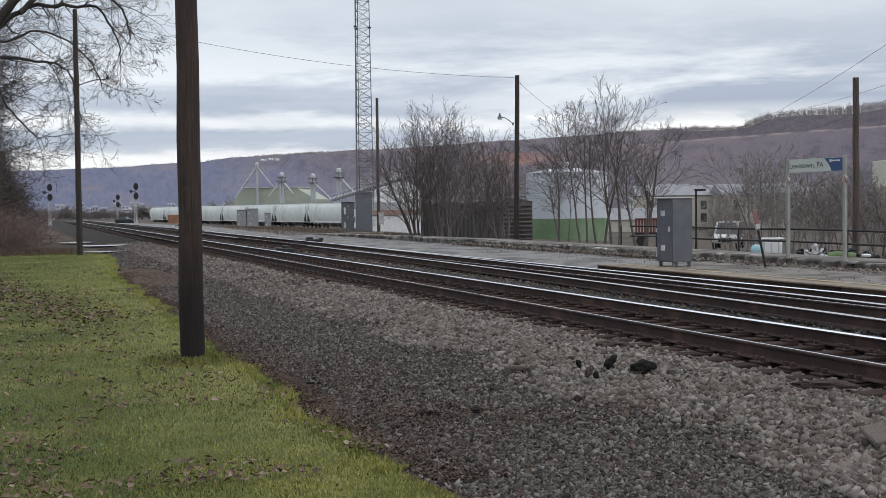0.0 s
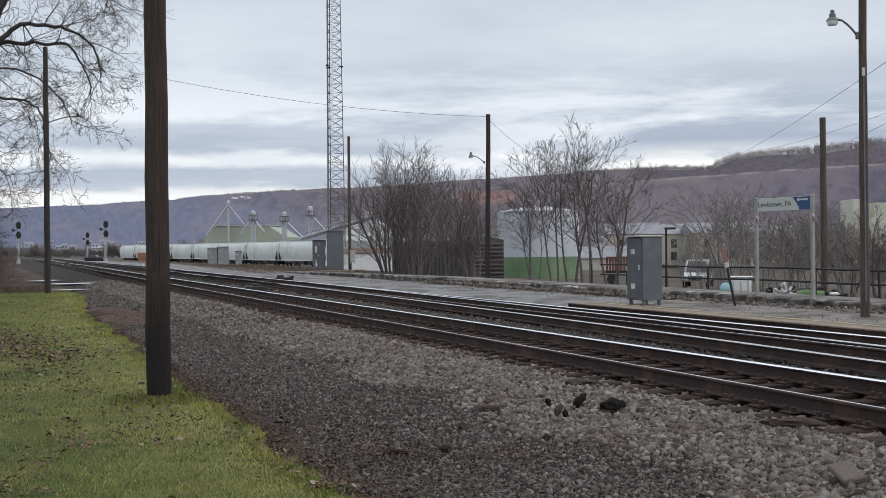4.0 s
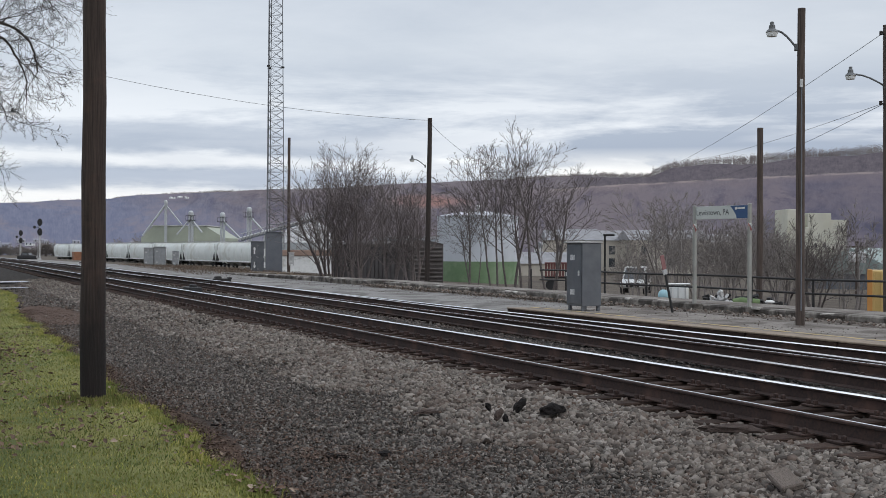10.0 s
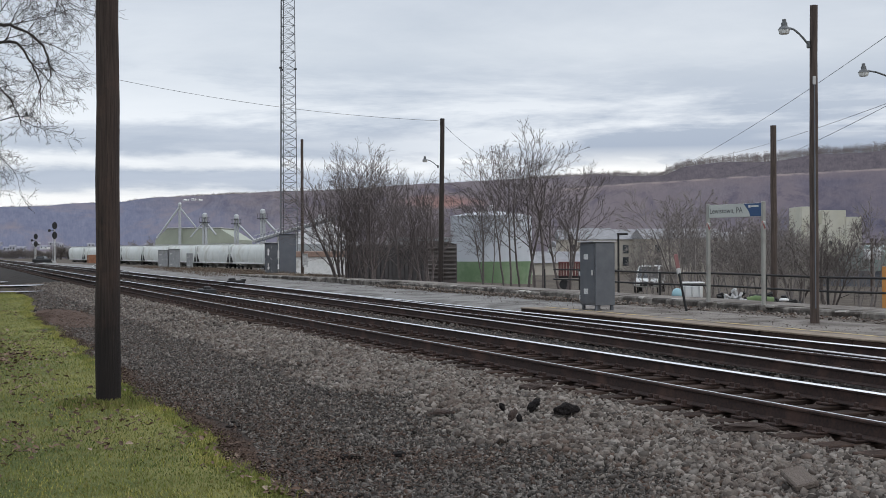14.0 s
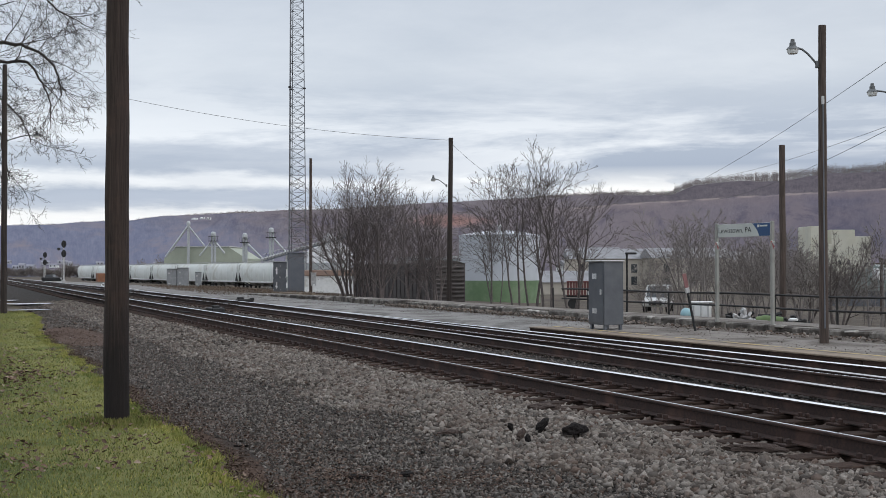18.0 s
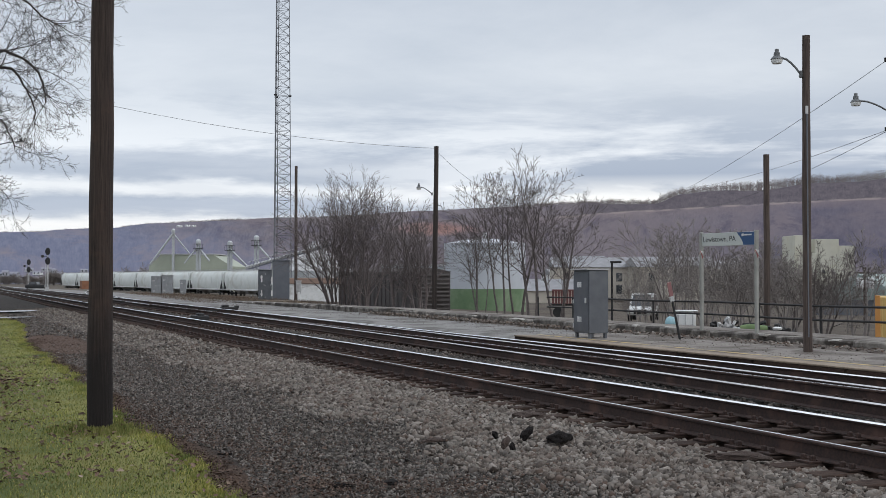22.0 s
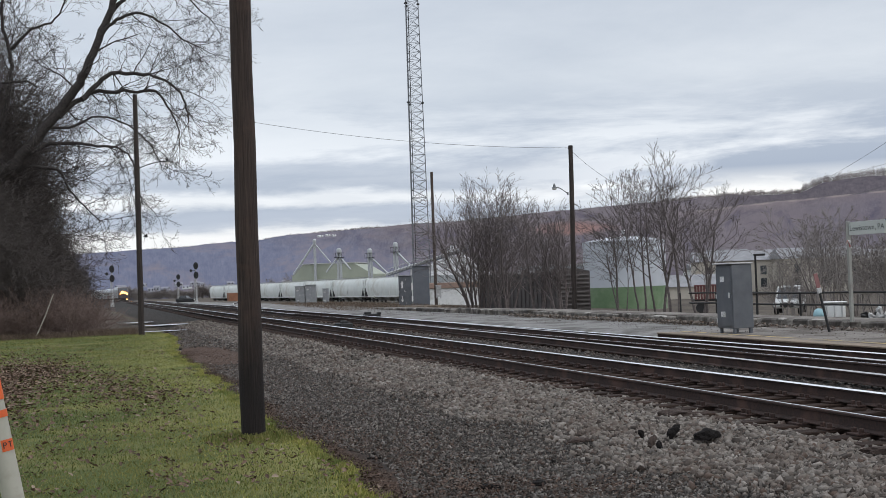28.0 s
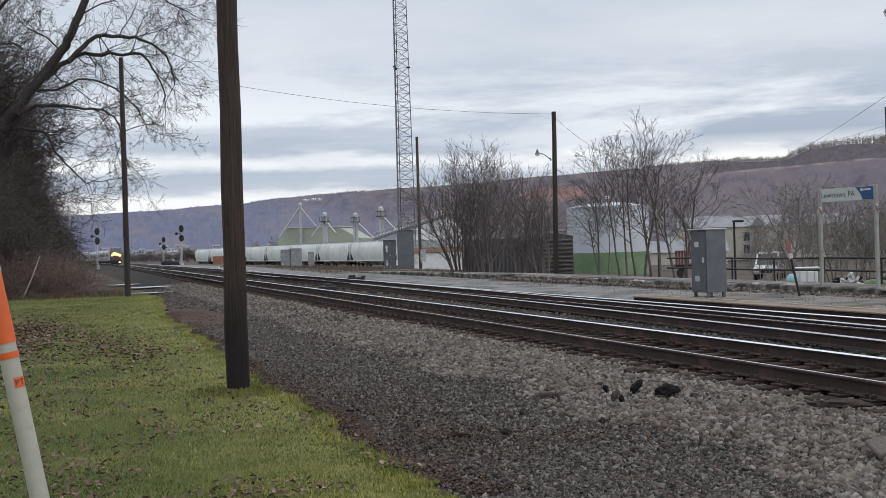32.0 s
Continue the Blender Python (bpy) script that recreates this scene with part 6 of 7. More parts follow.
    for x, z in ((5.6, 11.0), (5.6, 7.5), (0.5, 8.0), (2.2, 8.0), (4.2, 5.0)):
        part("window", Geo().box((x, -0.02, z), (0.55, 0.08, 0.8), 0.02), M_GLASS, b)
    q = spot(0.352, 118, -3)
    s = thing("green_roofed_building", "low building with pale green metal roof", "building", Matrix.Translation(q) @ pose(0, 0, 0, 0, 0, -60))
    part("wall", Geo().box((0, 0, 1.4), (9, 14, 2.8), 0.03), M_GREY, s)
    part("roof", Geo().add([(-4.8, -7.3, 2.8), (4.8, -7.3, 2.8), (4.8, 7.3, 2.8), (-4.8, 7.3, 2.8), (0, -7.3, 5.2), (0, 7.3, 5.2)], [(0, 4, 5, 3), (4, 1, 2, 5), (0, 1, 4), (3, 5, 2)]), M_PROOF, s)
    # power pole with two transformers
    p = spot(0.338, 90, -2)
    t = thing("transformer_pole", "wooden power pole with two pale transformers", "utility pole", Matrix.Translation(p))
    part("shaft", pole_shaft(4.6, 0.14, 0.11), M_POLE2, t, round_=True)
    part("cross_arm", Geo().box((0, 0, 4.2), (2.2, 0.1, 0.12), 0.01), M_POLE2, t)
    for sx in (-0.5, 0.5):
        part("transformer", Geo().lathe([(0.24, 0), (0.28, 0.05), (0.28, 0.75), (0.22, 0.82), (0.05, 0.85)], 14, Matrix.Translation((sx, 0, 3.0))), M_LGREY, t, round_=True)


build_town()


def build_container():
    c = thing("ochre_container", "ochre yellow corrugated steel container beside the slab", "container", pose(26.3, 25.84, 0.04, 0, 0, -43))
    part("body", Geo().box((0, 0, 0.64), (3.0, 1.8, 1.28), 0.03), M_OCHRE, c)
    for k in range(12):
        part("corrugation", Geo().box((-1.4 + 0.255 * k, -0.92, 0.64), (0.09, 0.06, 1.16), 0.015), M_OCHRE, c)
    for sx in (-1.48,):
        part("corner_post", Geo().box((sx, -0.9, 0.65), (0.14, 0.14, 1.32), 0.01), pbr("orange_brown_paint", (0.45, 0.20, 0.05), (0.52, 0.25, 0.07), 3, 0.7), c, "orange-brown corner post")


build_container()


def build_vehicle(name, label, at, body_mat, dims=(1.9, 4.8, 1.0), cab=(1.7, 2.2, 0.75), cab_y=0.2, group="parked vehicles"):
    w, l, h = dims
    v = thing(name, label, "vehicle", at, group)
    part("body", Geo().box((0, 0, 0.35 + h / 2), (w, l, h), 0.12), body_mat, v, round_=True)
    cw, cl, ch = cab
    z = 0.35 + h
    g = Geo().add([(-cw / 2, cab_y - cl / 2, z), (cw / 2, cab_y - cl / 2, z), (cw / 2, cab_y + cl / 2, z), (-cw / 2, cab_y + cl / 2, z),
                   (-cw * 0.42, cab_y - cl * 0.34, z + ch), (cw * 0.42, cab_y - cl * 0.34, z + ch), (cw * 0.42, cab_y + cl * 0.36, z + ch), (-cw * 0.42, cab_y + cl * 0.36, z + ch)],
                  [(0, 1, 5, 4), (1, 2, 6, 5), (2, 3, 7, 6), (3, 0, 4, 7), (4, 5, 6, 7)])
    c = part("cabin", g, body_mat, v)
    part("windscreen", Geo().add([(-cw * 0.42, cab_y - cl * 0.49, z + 0.08), (cw * 0.42, cab_y - cl * 0.49, z + 0.08), (cw * 0.36, cab_y - cl * 0.365, z + ch - 0.08), (-cw * 0.36, cab_y - cl * 0.365, z + ch - 0.08)], [(0, 1, 2, 3)]), M_GLASS, c)
    for sx in (-1, 1):
        part("side_window", Geo().add([(sx * cw * 0.492, cab_y - cl * 0.36, z + 0.1), (sx * cw * 0.492, cab_y + cl * 0.36, z + 0.1), (sx * cw * 0.438, cab_y + cl * 0.28, z + ch - 0.1), (sx * cw * 0.438, cab_y - cl * 0.28, z + ch - 0.1)], [(0, 1, 2, 3)]), M_GLASS, c)
        part("headlight", Geo().box((sx * w * 0.36, -l / 2 - 0.01, 0.35 + h * 0.62), (0.3, 0.06, 0.16), 0.02), M_WHITE, v)
        for sy in (-0.31, 0.31):
            part("wheel", Geo().tube([(sx * (w / 2 - 0.2), l * sy, 0.34), (sx * (w / 2 + 0.01), l * sy, 0.34)], 0.34, 16), M_BLACK, v)
    part("grille", Geo().box((0, -l / 2 - 0.01, 0.35 + h * 0.45), (w * 0.5, 0.05, 0.25), 0.02), M_DARK, v)
    return v


build_vehicle("van", "white van parked below the railing", Matrix.Translation(spot(0.1560, 72, -0.70)) @ pose(0, 0, 0, 0, 0, -40), M_WHITE, (1.5, 3.3, 0.45), (1.46, 2.6, 0.80), 0.3)
build_vehicle("dark_truck", "dark maintenance truck with bright lamp by the junction", pose(18.4, 214.0, -0.35, 0, 0, 60), M_BLACK, (1.8, 3.4, 0.6), (1.5, 1.5, 0.5), 0.4)


def build_red_box():
    c = thing("red_trailer", "dull red slatted trailer behind young trees", "trailer", Matrix.Translation(spot(0.0945, 72, -0.5)) @ pose(0, 0, 0, 0, 0, -24))
    part("bed", Geo().box((0, 0, 0.75), (2.1, 1.6, 0.12), 0.02), M_DARK, c)
    for k in range(13):
        part("slat", Geo().box((-1.0 + 0.167 * k, -0.8, 1.18), (0.13, 0.05, 0.78), 0.01), M_RED, c)
    part("top_rail", Geo().box((0, -0.8, 1.6), (2.16, 0.07, 0.09), 0.01), M_RED, c)
    for sx in (-0.7, 0.7):
        part("wheel", Geo().tube([(sx, -0.6, 0.30), (sx, -0.4, 0.30)], 0.30, 14), M_BLACK, c)


build_red_box()


def build_junk():
    """What lies about below the railing."""
    solid("rust_container", Geo().box((27.0, 211, 0.3), (3.6, 3, 1.9), 0.03), pbr("rust_sheet", (0.20, 0.09, 0.05), (0.30, 0.14, 0.08), 1, 0.85), "rust-brown steel container beside the yard", "container")
    p = spot(0.190, 34.8, 0.1)
    w = thing("white_tank", "white plastic tank with ribs among the rubbish", "tank", Matrix.Translation(p) @ pose(0, 0, 0, 0, 0, -30))
    part("tank_body", Geo().box((0, 0, 0.50), (0.60, 0.5, 0.56), 0.09), M_WHITE, w, round_=True)
    for k in range(3):
        part("rib", Geo().box((-0.2 + 0.2 * k, -0.25, 0.50), (0.04, 0.03, 0.40), 0.01), M_LGREY, w)
    part("stand", Geo().box((0, 0, 0.1), (0.56, 0.46, 0.26), 0.03), M_DARK, w)
    part("lid", Geo().box((0.02, 0, 0.795), (0.66, 0.56, 0.04), 0.015), M_WHITE, w)
    p = spot(0.1785, 34.0, 0.60)
    solid("blue_ball", Geo().lathe([(0.015, -0.16), (0.09, -0.14), (0.145, -0.08), (0.16, 0), (0.145, 0.08), (0.09, 0.14), (0.015, 0.16)], 20, Matrix.Translation(p) @ pose(0, 0, 0, 0, 20, 0)), pbr("pale_blue_plastic", (0.27, 0.45, 0.50), (0.33, 0.52, 0.57), 2, 0.45), "pale blue plastic drum on its side", "drum", round_=True)
    p = spot(0.226, 34.5, 0.22)
    g = Geo()
    rnd = random.Random(3)
    for k in range(34):
        q = p + Vector((rnd.gauss(0, 0.18), rnd.gauss(0, 0.14), 0.1 + abs(rnd.gauss(0.08, 0.14))))
        g.box((0, 0, 0), (rnd.uniform(0.06, 0.2), rnd.uniform(0.06, 0.16), rnd.uniform(0.02, 0.1)), 0.01, Matrix.Translation(q) @ pose(0, 0, 0, rnd.uniform(0, 360), rnd.uniform(0, 360), rnd.uniform(0, 360)))
    tagged(solid("rubbish_heap", g, M_LGREY, "heap of white and pale rubbish bags", "rubbish"), kind="stuff")
    g = Geo()
    for k in range(70):
        q = spot(0.2 + 0.08 * rnd.random(), 34.4 + rnd.random(), 0.15) + Vector((0, 0, abs(rnd.gauss(0, 0.16))))
        g.box((0, 0, 0), (rnd.uniform(0.08, 0.4), rnd.uniform(0.06, 0.25), rnd.uniform(0.02, 0.12)), 0.01, Matrix.Translation(q) @ pose(0, 0, 0, rnd.uniform(0, 360), rnd.uniform(0, 360), rnd.uniform(0, 360)))
    tagged(solid("scrap_heap", g, M_DARK, "dark heap of mixed scrap below the railing", "rubbish"), kind="stuff")
    p = spot(0.246, 34.4, 0.38)
    solid("green_tarpaulin_roll", Geo().tube([p + Vector((-0.3, 0.18, 0)), p + Vector((-0.1, 0.05, 0.02)), p + Vector((0.34, -0.18, 0.0))], [0.11, 0.14, 0.11], 10), pbr("faded_green_cloth", (0.10, 0.15, 0.065), (0.16, 0.22, 0.10), 4, 0.9, 0, 0.6, 12), "faded green rolled tarpaulin", "tarpaulin", round_=True)
    p = spot(0.266, 32.0, 0.50)
    solid("white_bag", Geo().lathe([(0.03, -0.04), (0.12, -0.02), (0.13, 0.02), (0.08, 0.05), (0.02, 0.055)], 12, Matrix.Translation(p)), M_WHITE, "flat white bag at the slab's edge", "bag", round_=True)
    g = Geo()
    for k in range(6):
        a = spot(0.155 + 0.010 * k, 39 + 0.4 * k, -0.1)
        g.box(a + Vector((0, 0, 0.1 * (k % 3))), (2.6, 0.3, 0.12), 0.01, None)
    solid("scrap_timber", g, M_LGREY, "pale grey scrap timber stacked flat", "timber")
    # the leaning marker beside the platform
    m = thing("lean_marker", "black leaning post with pink-red board", "marker post", pose(16.55, 24.05, 0.385, 0, -13, 0))
    part("stake", Geo().box((0, 0, 0.47), (0.05, 0.05, 0.95), 0.01), M_BLACK, m)
    part("bracket", Geo().box((0.0, 0, 0.98), (0.12, 0.05, 0.14), 0.02), M_LGREY, m)
    part("board", Geo().box((-0.01, -0.02, 1.22), (0.11, 0.02, 0.34), 0.008), pbr("faded_red_board", (0.22, 0.095, 0.095), (0.30, 0.15, 0.145), 6, 0.7), m, "faded pink-red board")
    # lamp post behind the slab
    l = thing("lamp_post", "thin dark lamp post behind the slab", "lamp post", pose(27.6, 45.2, -1.1))
    part("post", Geo().tube([(0, 0, 0), (0, 0, 3.6)], 0.045, 8), M_DARK, l)
    part("lantern", Geo().box((0.2, 0, 3.62), (0.5, 0.16, 0.09), 0.02), M_DARK, l)
    # pale streaks of standing water on the verge, brightness partly in the base colour
    M_WATER = pbr("standing_water", (0.30, 0.31, 0.32), (0.38, 0.39, 0.40), 2, 0.22, 0, 0.03, 3, spec=1.0)
    for cx, cy, lx, ly in ((3.75, 55.3, 0.95, 0.55), (4.4, 65.3, 1.2, 1.3), (3.4, 73.0, 0.9, 1.2)):
        pts = [(cx + lx * math.cos(a) * (1 + 0.2 * math.sin(3 * a)), cy + ly * math.sin(a) * (1 + 0.25 * math.sin(2 * a + 1)), 0.13) for a in [k * math.pi / 16 for k in range(32)]]
        solid("puddle", Geo().add(pts, [tuple(range(32))]), M_WATER, "shallow bright puddle on the dark verge", "puddle", "puddles", "structure")
    s = thing("fallen_sapling", "thin pale leaning dead stem in the brush", "sapling", pose(-1.74, 56.5, 0.1, 0, 22.5, 0))
    part("stem", Geo().tube([(0, 0, 0), (0.03, 0, 1.0), (0.0, 0, 2.0)], [0.028, 0.026, 0.018], 7), M_MARK, s)


build_junk()


M_RIDGE = pbr("far_bare_twigs", (0.17, 0.15, 0.15), (0.27, 0.235, 0.225), 0.2, 1.0, 0, 0, 1, spec=0.0)


def crest_woods():
    """Bare trees standing on the ridge, too far to tell apart."""
    rnd = random.Random(31)
    g = Geo()
    crest = [px(x, y, 1700) for x, y in ((900, 319), (950, 316), (1060, 312), (1140, 312), (1180, 297), (1240, 290), (1300, 287), (1400, 278), (1500, 272), (1568, 267), (1700, 262))]
    bear, hts = [c[0] for c in crest], [c[1] for c in crest]
    low_bear, low_hts = [3.1, 5.0, 5.95, 7.3, 8.4, 9.6, 13.3, 15.7, 24.4], [64.1, 65.7, 68.1, 71.0, 72.3, 77.4, 84.6, 86.0, 99.2]
    for k in range(6200):
        high = k < 3400
        a = rnd.uniform(bear[0], bear[-1]) if high else rnd.uniform(3.2, bear[0])
        r = 1700 - rnd.uniform(-10, 60)
        h = float(np.interp(a, low_bear + bear, low_hts + hts)) - (4 if high else 6.2)
        grown = 0.62 + 0.5 * noise.noise((a * 1.1, 0, 3)) + 0.35 * noise.noise((a * 4.0, 0, 8))
        tall = rnd.uniform(8, 15) * (0.24 * (0.6 + grown) if not high else (0.55 if a < 33.6 else 0.95) * (0.55 + 0.6 * grown))
        base = Vector((r * math.sin(radians(a)), r * math.cos(radians(a)), h - 5))
        side = Vector((math.cos(radians(a)), -math.sin(radians(a)), 0))
        w = rnd.uniform(0.12, 0.26)
        g.add([base - side * w, base + side * w, base + Vector((0, 0, tall + 3))], [(0, 1, 2)])
        for q in range(8):
            b0 = base + Vector((0, 0, 4 + max(1.0, tall - 2) * rnd.uniform(0.15, 0.95)))
            e = b0 + side * rnd.uniform(-3.0, 3.0) + Vector((0, 0, rnd.uniform(1.0, 3.2)))
            g.add([b0, b0 + Vector((0, 0, 0.34)), e], [(0, 1, 2)])
    tagged(solid("ridge_woods", g, M_RIDGE, "line of bare trees along the ridge", "trees"), kind="stuff")


crest_woods()


# ---------------------------------------------------------------- loose ground: stones, grass, leaves
CHUNK = [(x, y, z) for x in (-0.62, 0.62) for y in (-0.62, 0.62) for z in (-0.62, 0.62)]
CHIP = [(0.8, 0, 0), (-0.8, 0, 0), (0, 0.8, 0), (0, -0.8, 0), (0, 0, 0.8), (0, 0, -0.8)]
CHIP_F = [(0, 2, 4), (2, 1, 4), (1, 3, 4), (3, 0, 4), (2, 0, 5), (1, 2, 5), (3, 1, 5), (0, 3, 5)]
CHUNK_F = [(0, 1, 3), (0, 3, 2), (4, 6, 7), (4, 7, 5), (0, 4, 5), (0, 5, 1), (2, 3, 7), (2, 7, 6), (0, 2, 6), (0, 6, 4), (1, 5, 7), (1, 7, 3)]


def heap(name, places, sizes, seed, mat, label, flat=0.5, shape=(CHUNK, CHUNK_F)):
    """Many broken stones as one heap of loose stuff."""
    rng = np.random.default_rng(seed)
    n = len(places)
    base = np.array(shape[0], np.float32)
    nv, nf = len(shape[0]), len(shape[1])
    v = base[None] * (1 + rng.uniform(-0.42, 0.42, (n, nv, 3))) * rng.uniform(0.55, 1.7, (n, 1, 3))
    v[:, :, 2] *= flat
    q = rng.normal(size=(n, 4))
    q[:, 1:3] *= 0.6
    q /= np.linalg.norm(q, axis=1, keepdims=True)
    w, x, y, z = q.T
    rot = np.stack([1 - 2 * (y * y + z * z), 2 * (x * y - z * w), 2 * (x * z + y * w), 2 * (x * y + z * w), 1 - 2 * (x * x + z * z), 2 * (y * z - x * w),
                    2 * (x * z - y * w), 2 * (y * z + x * w), 1 - 2 * (x * x + y * y)], 1).reshape(n, 3, 3)
    v = np.einsum("nij,nkj->nki", rot, v) * np.asarray(sizes)[:, None, None] + np.asarray(places)[:, None, :]
    f = np.array(shape[1], np.int32)[None] + (np.arange(n) * nv)[:, None, None]
    me = bpy.data.meshes.new(name)
    me.vertices.add(n * nv)
    me.vertices.foreach_set("co", v.reshape(-1).astype(np.float32))
    me.loops.add(n * nf * 3)
    me.loops.foreach_set("vertex_index", f.reshape(-1).astype(np.int32))
    me.polygons.add(n * nf)
    me.polygons.foreach_set("loop_start", (np.arange(n * nf) * 3).astype(np.int32))
    me.update(calc_edges=True)
    me.materials.append(mat)
    return tagged(new(name, me), label, "stones", kind="stuff")


def scatter(rng, n, x0, x1, near, far, power=1.6):
    """Places in a strip, thicker towards the near end."""
    x = rng.uniform(x0, x1, n)
    y = near + (far - near) * rng.random(n) ** power
    return x, y


M_STAIN = island_pbr("stained_ballast_stone", [(0.022, 0.017, 0.015), (0.065, 0.052, 0.045), (0.12, 0.102, 0.090), (0.17, 0.148, 0.132), (0.085, 0.058, 0.046)])


def build_stones():
    rng = np.random.default_rng(2)
    def lay(name, n, x0, x1, near, far, power, s0, s1, mat, label, sink=0.35, keep=None, flat=0.5, shape=(CHUNK, CHUNK_F), top=None):
        x, y = scatter(rng, n, x0, x1, near, far, power)
        if keep is not None:
            k = keep(x, y, rng.random(n))
            x, y = x[k], y[k]
        s = rng.uniform(s0, s1, len(x)) * rng.choice([0.75, 1.0, 1.0, 1.3], len(x))
        z = (np.array([ground_z(a, b) for a, b in zip(x, y)]) if top is None else np.full(len(x), top)) + s * (0.55 - sink)
        heap(name, np.stack([x, y, z], 1), s, int(n), mat, label, flat, shape)
    rails = (TRACK_A - 0.7525, TRACK_A + 0.7525, TRACK_B - 0.7525, TRACK_B + 0.7525)
    lay("ballast", 52000, 4.7, 7.5, 5.5, 26, 1.4, 0.017, 0.032, M_STONE, "loose grey crushed-stone ballast beside the rail",
        keep=lambda x, y, r: r < np.clip((x - 4.75 + 0.35 * np.sin(y * 1.3) + 0.2 * np.sin(y * 3.1)) / 0.9, 0.03, 1) * np.where(x > 6.98, np.where(np.abs(((y + 6) / 0.53) % 1 - 0.5) < 0.27, 0.9, 0.12), 1.0), sink=0.15, flat=0.78)
    lay("ballast", 11000, 4.9, 7.0, 22, 70, 1.2, 0.026, 0.045, M_STONE, "loose grey crushed-stone ballast beside the rail")
    lay("ballast", 14000, 7.7, 11.7, 7, 40, 1.3, 0.018, 0.036, M_STAIN, "oil-stained ballast between the rails", 0.75)
    lay("ballast", 5000, 7.7, 13.3, 38, 110, 1.2, 0.035, 0.055, M_STAIN, "oil-stained ballast between the rails", 0.7)
    lay("ballast", 3500, 11.8, 13.9, 8, 40, 1.2, 0.025, 0.045, M_STAIN, "oil-stained ballast between the rails", 0.7)
    lay("gravel", 105000, 2.5, 5.9, 6, 30, 1.9, 0.012, 0.026, M_CHIP, "dark fine gravel of the verge", 0.4,
        keep=lambda x, y, r: (x + 0.25 * np.sin(y * 0.9) > 2.7) & (r < 1.35 - 0.3 * (x - 2.5)), shape=(CHIP, CHIP_F))
    lay("gravel", 5200, 2.9, 6.2, 6, 34, 1.5, 0.013, 0.024, M_STONE, "scattered ballast stones on the verge", 0.4,
        keep=lambda x, y, r: r < 0.25 + 0.25 * (x - 2.9))
    lay("gravel", 16000, 2.6, 6.0, 30, 62, 1.2, 0.02, 0.035, M_CHIP, "dark gravel of the farther verge", 0.45,
        keep=lambda x, y, r: (x > 2.85 + 0.95 * np.clip((y - 36) / 13, 0, 1)) & (((x - 3.6) / 1.0) ** 2 + ((y - 34.5) / 6.5) ** 2 + 0.5 * r > 1.0))
    lay("rubble", 3000, 16.9, 17.74, 6, 48, 1.1, 0.015, 0.05, M_STONE, "crumbled stones and litter along the kerb", 0.2, top=0.385,
        keep=lambda x, y, r: r < np.clip((x - 16.8) / 0.7, 0, 1))
    lay("rubble", 5200, 14.75, 17.6, 6, 70, 1.2, 0.004, 0.014, M_STONE, "grit scattered over the old platform", 0.2, top=0.386,
        keep=lambda x, y, r: np.sin(x * 2.3 + 1.7 * np.sin(y * 0.6)) + 2 * r > 0.7)


build_stones()


def blades(name, x, y, h, rng, mat, label, category, bend_=0.35, width=0.006):
    """Upright leaves of grass, two triangles each."""
    n = len(x)
    z = np.array([ground_z(a, b) for a, b in zip(x, y)]) - 0.004
    a = rng.uniform(0, 2 * np.pi, n)
    dx, dy = np.cos(a), np.sin(a)
    lean = rng.uniform(-bend_, bend_, (n, 2)) * h[:, None]
    w = width * rng.uniform(0.7, 1.5, n)
    v = np.stack([np.stack([x - dx * w, y - dy * w, z], 1), np.stack([x + dx * w, y + dy * w, z], 1),
                  np.stack([x + lean[:, 0] * 0.5 + dx * w * 0.7, y + lean[:, 1] * 0.5 + dy * w * 0.7, z + h * 0.6], 1), np.stack([x + lean[:, 0], y + lean[:, 1], z + h], 1)], 1)
    f = np.array([(0, 1, 2), (0, 2, 3)])[None] + (np.arange(n) * 4)[:, None, None]
    me = bpy.data.meshes.new(name)
    me.vertices.add(n * 4)
    me.vertices.foreach_set("co", v.reshape(-1).astype(np.float32))
    me.loops.add(n * 6)
    me.loops.foreach_set("vertex_index", f.reshape(-1).astype(np.int32))
    me.polygons.add(n * 2)
    me.polygons.foreach_set("loop_start", (np.arange(n * 2) * 3).astype(np.int32))
    me.update(calc_edges=True)
    me.materials.append(mat)
    return tagged(new(name, me), label, category, kind="stuff")


def lawn_edge(y):
    return 2.47 + 0.25 * np.clip((y - 17) / 9, 0, 1) + 0.95 * np.clip((y - 36) / 13, 0, 1) + 0.08 * np.sin(y * 1.1) + 0.06 * np.sin(y * 2.7 + 1)


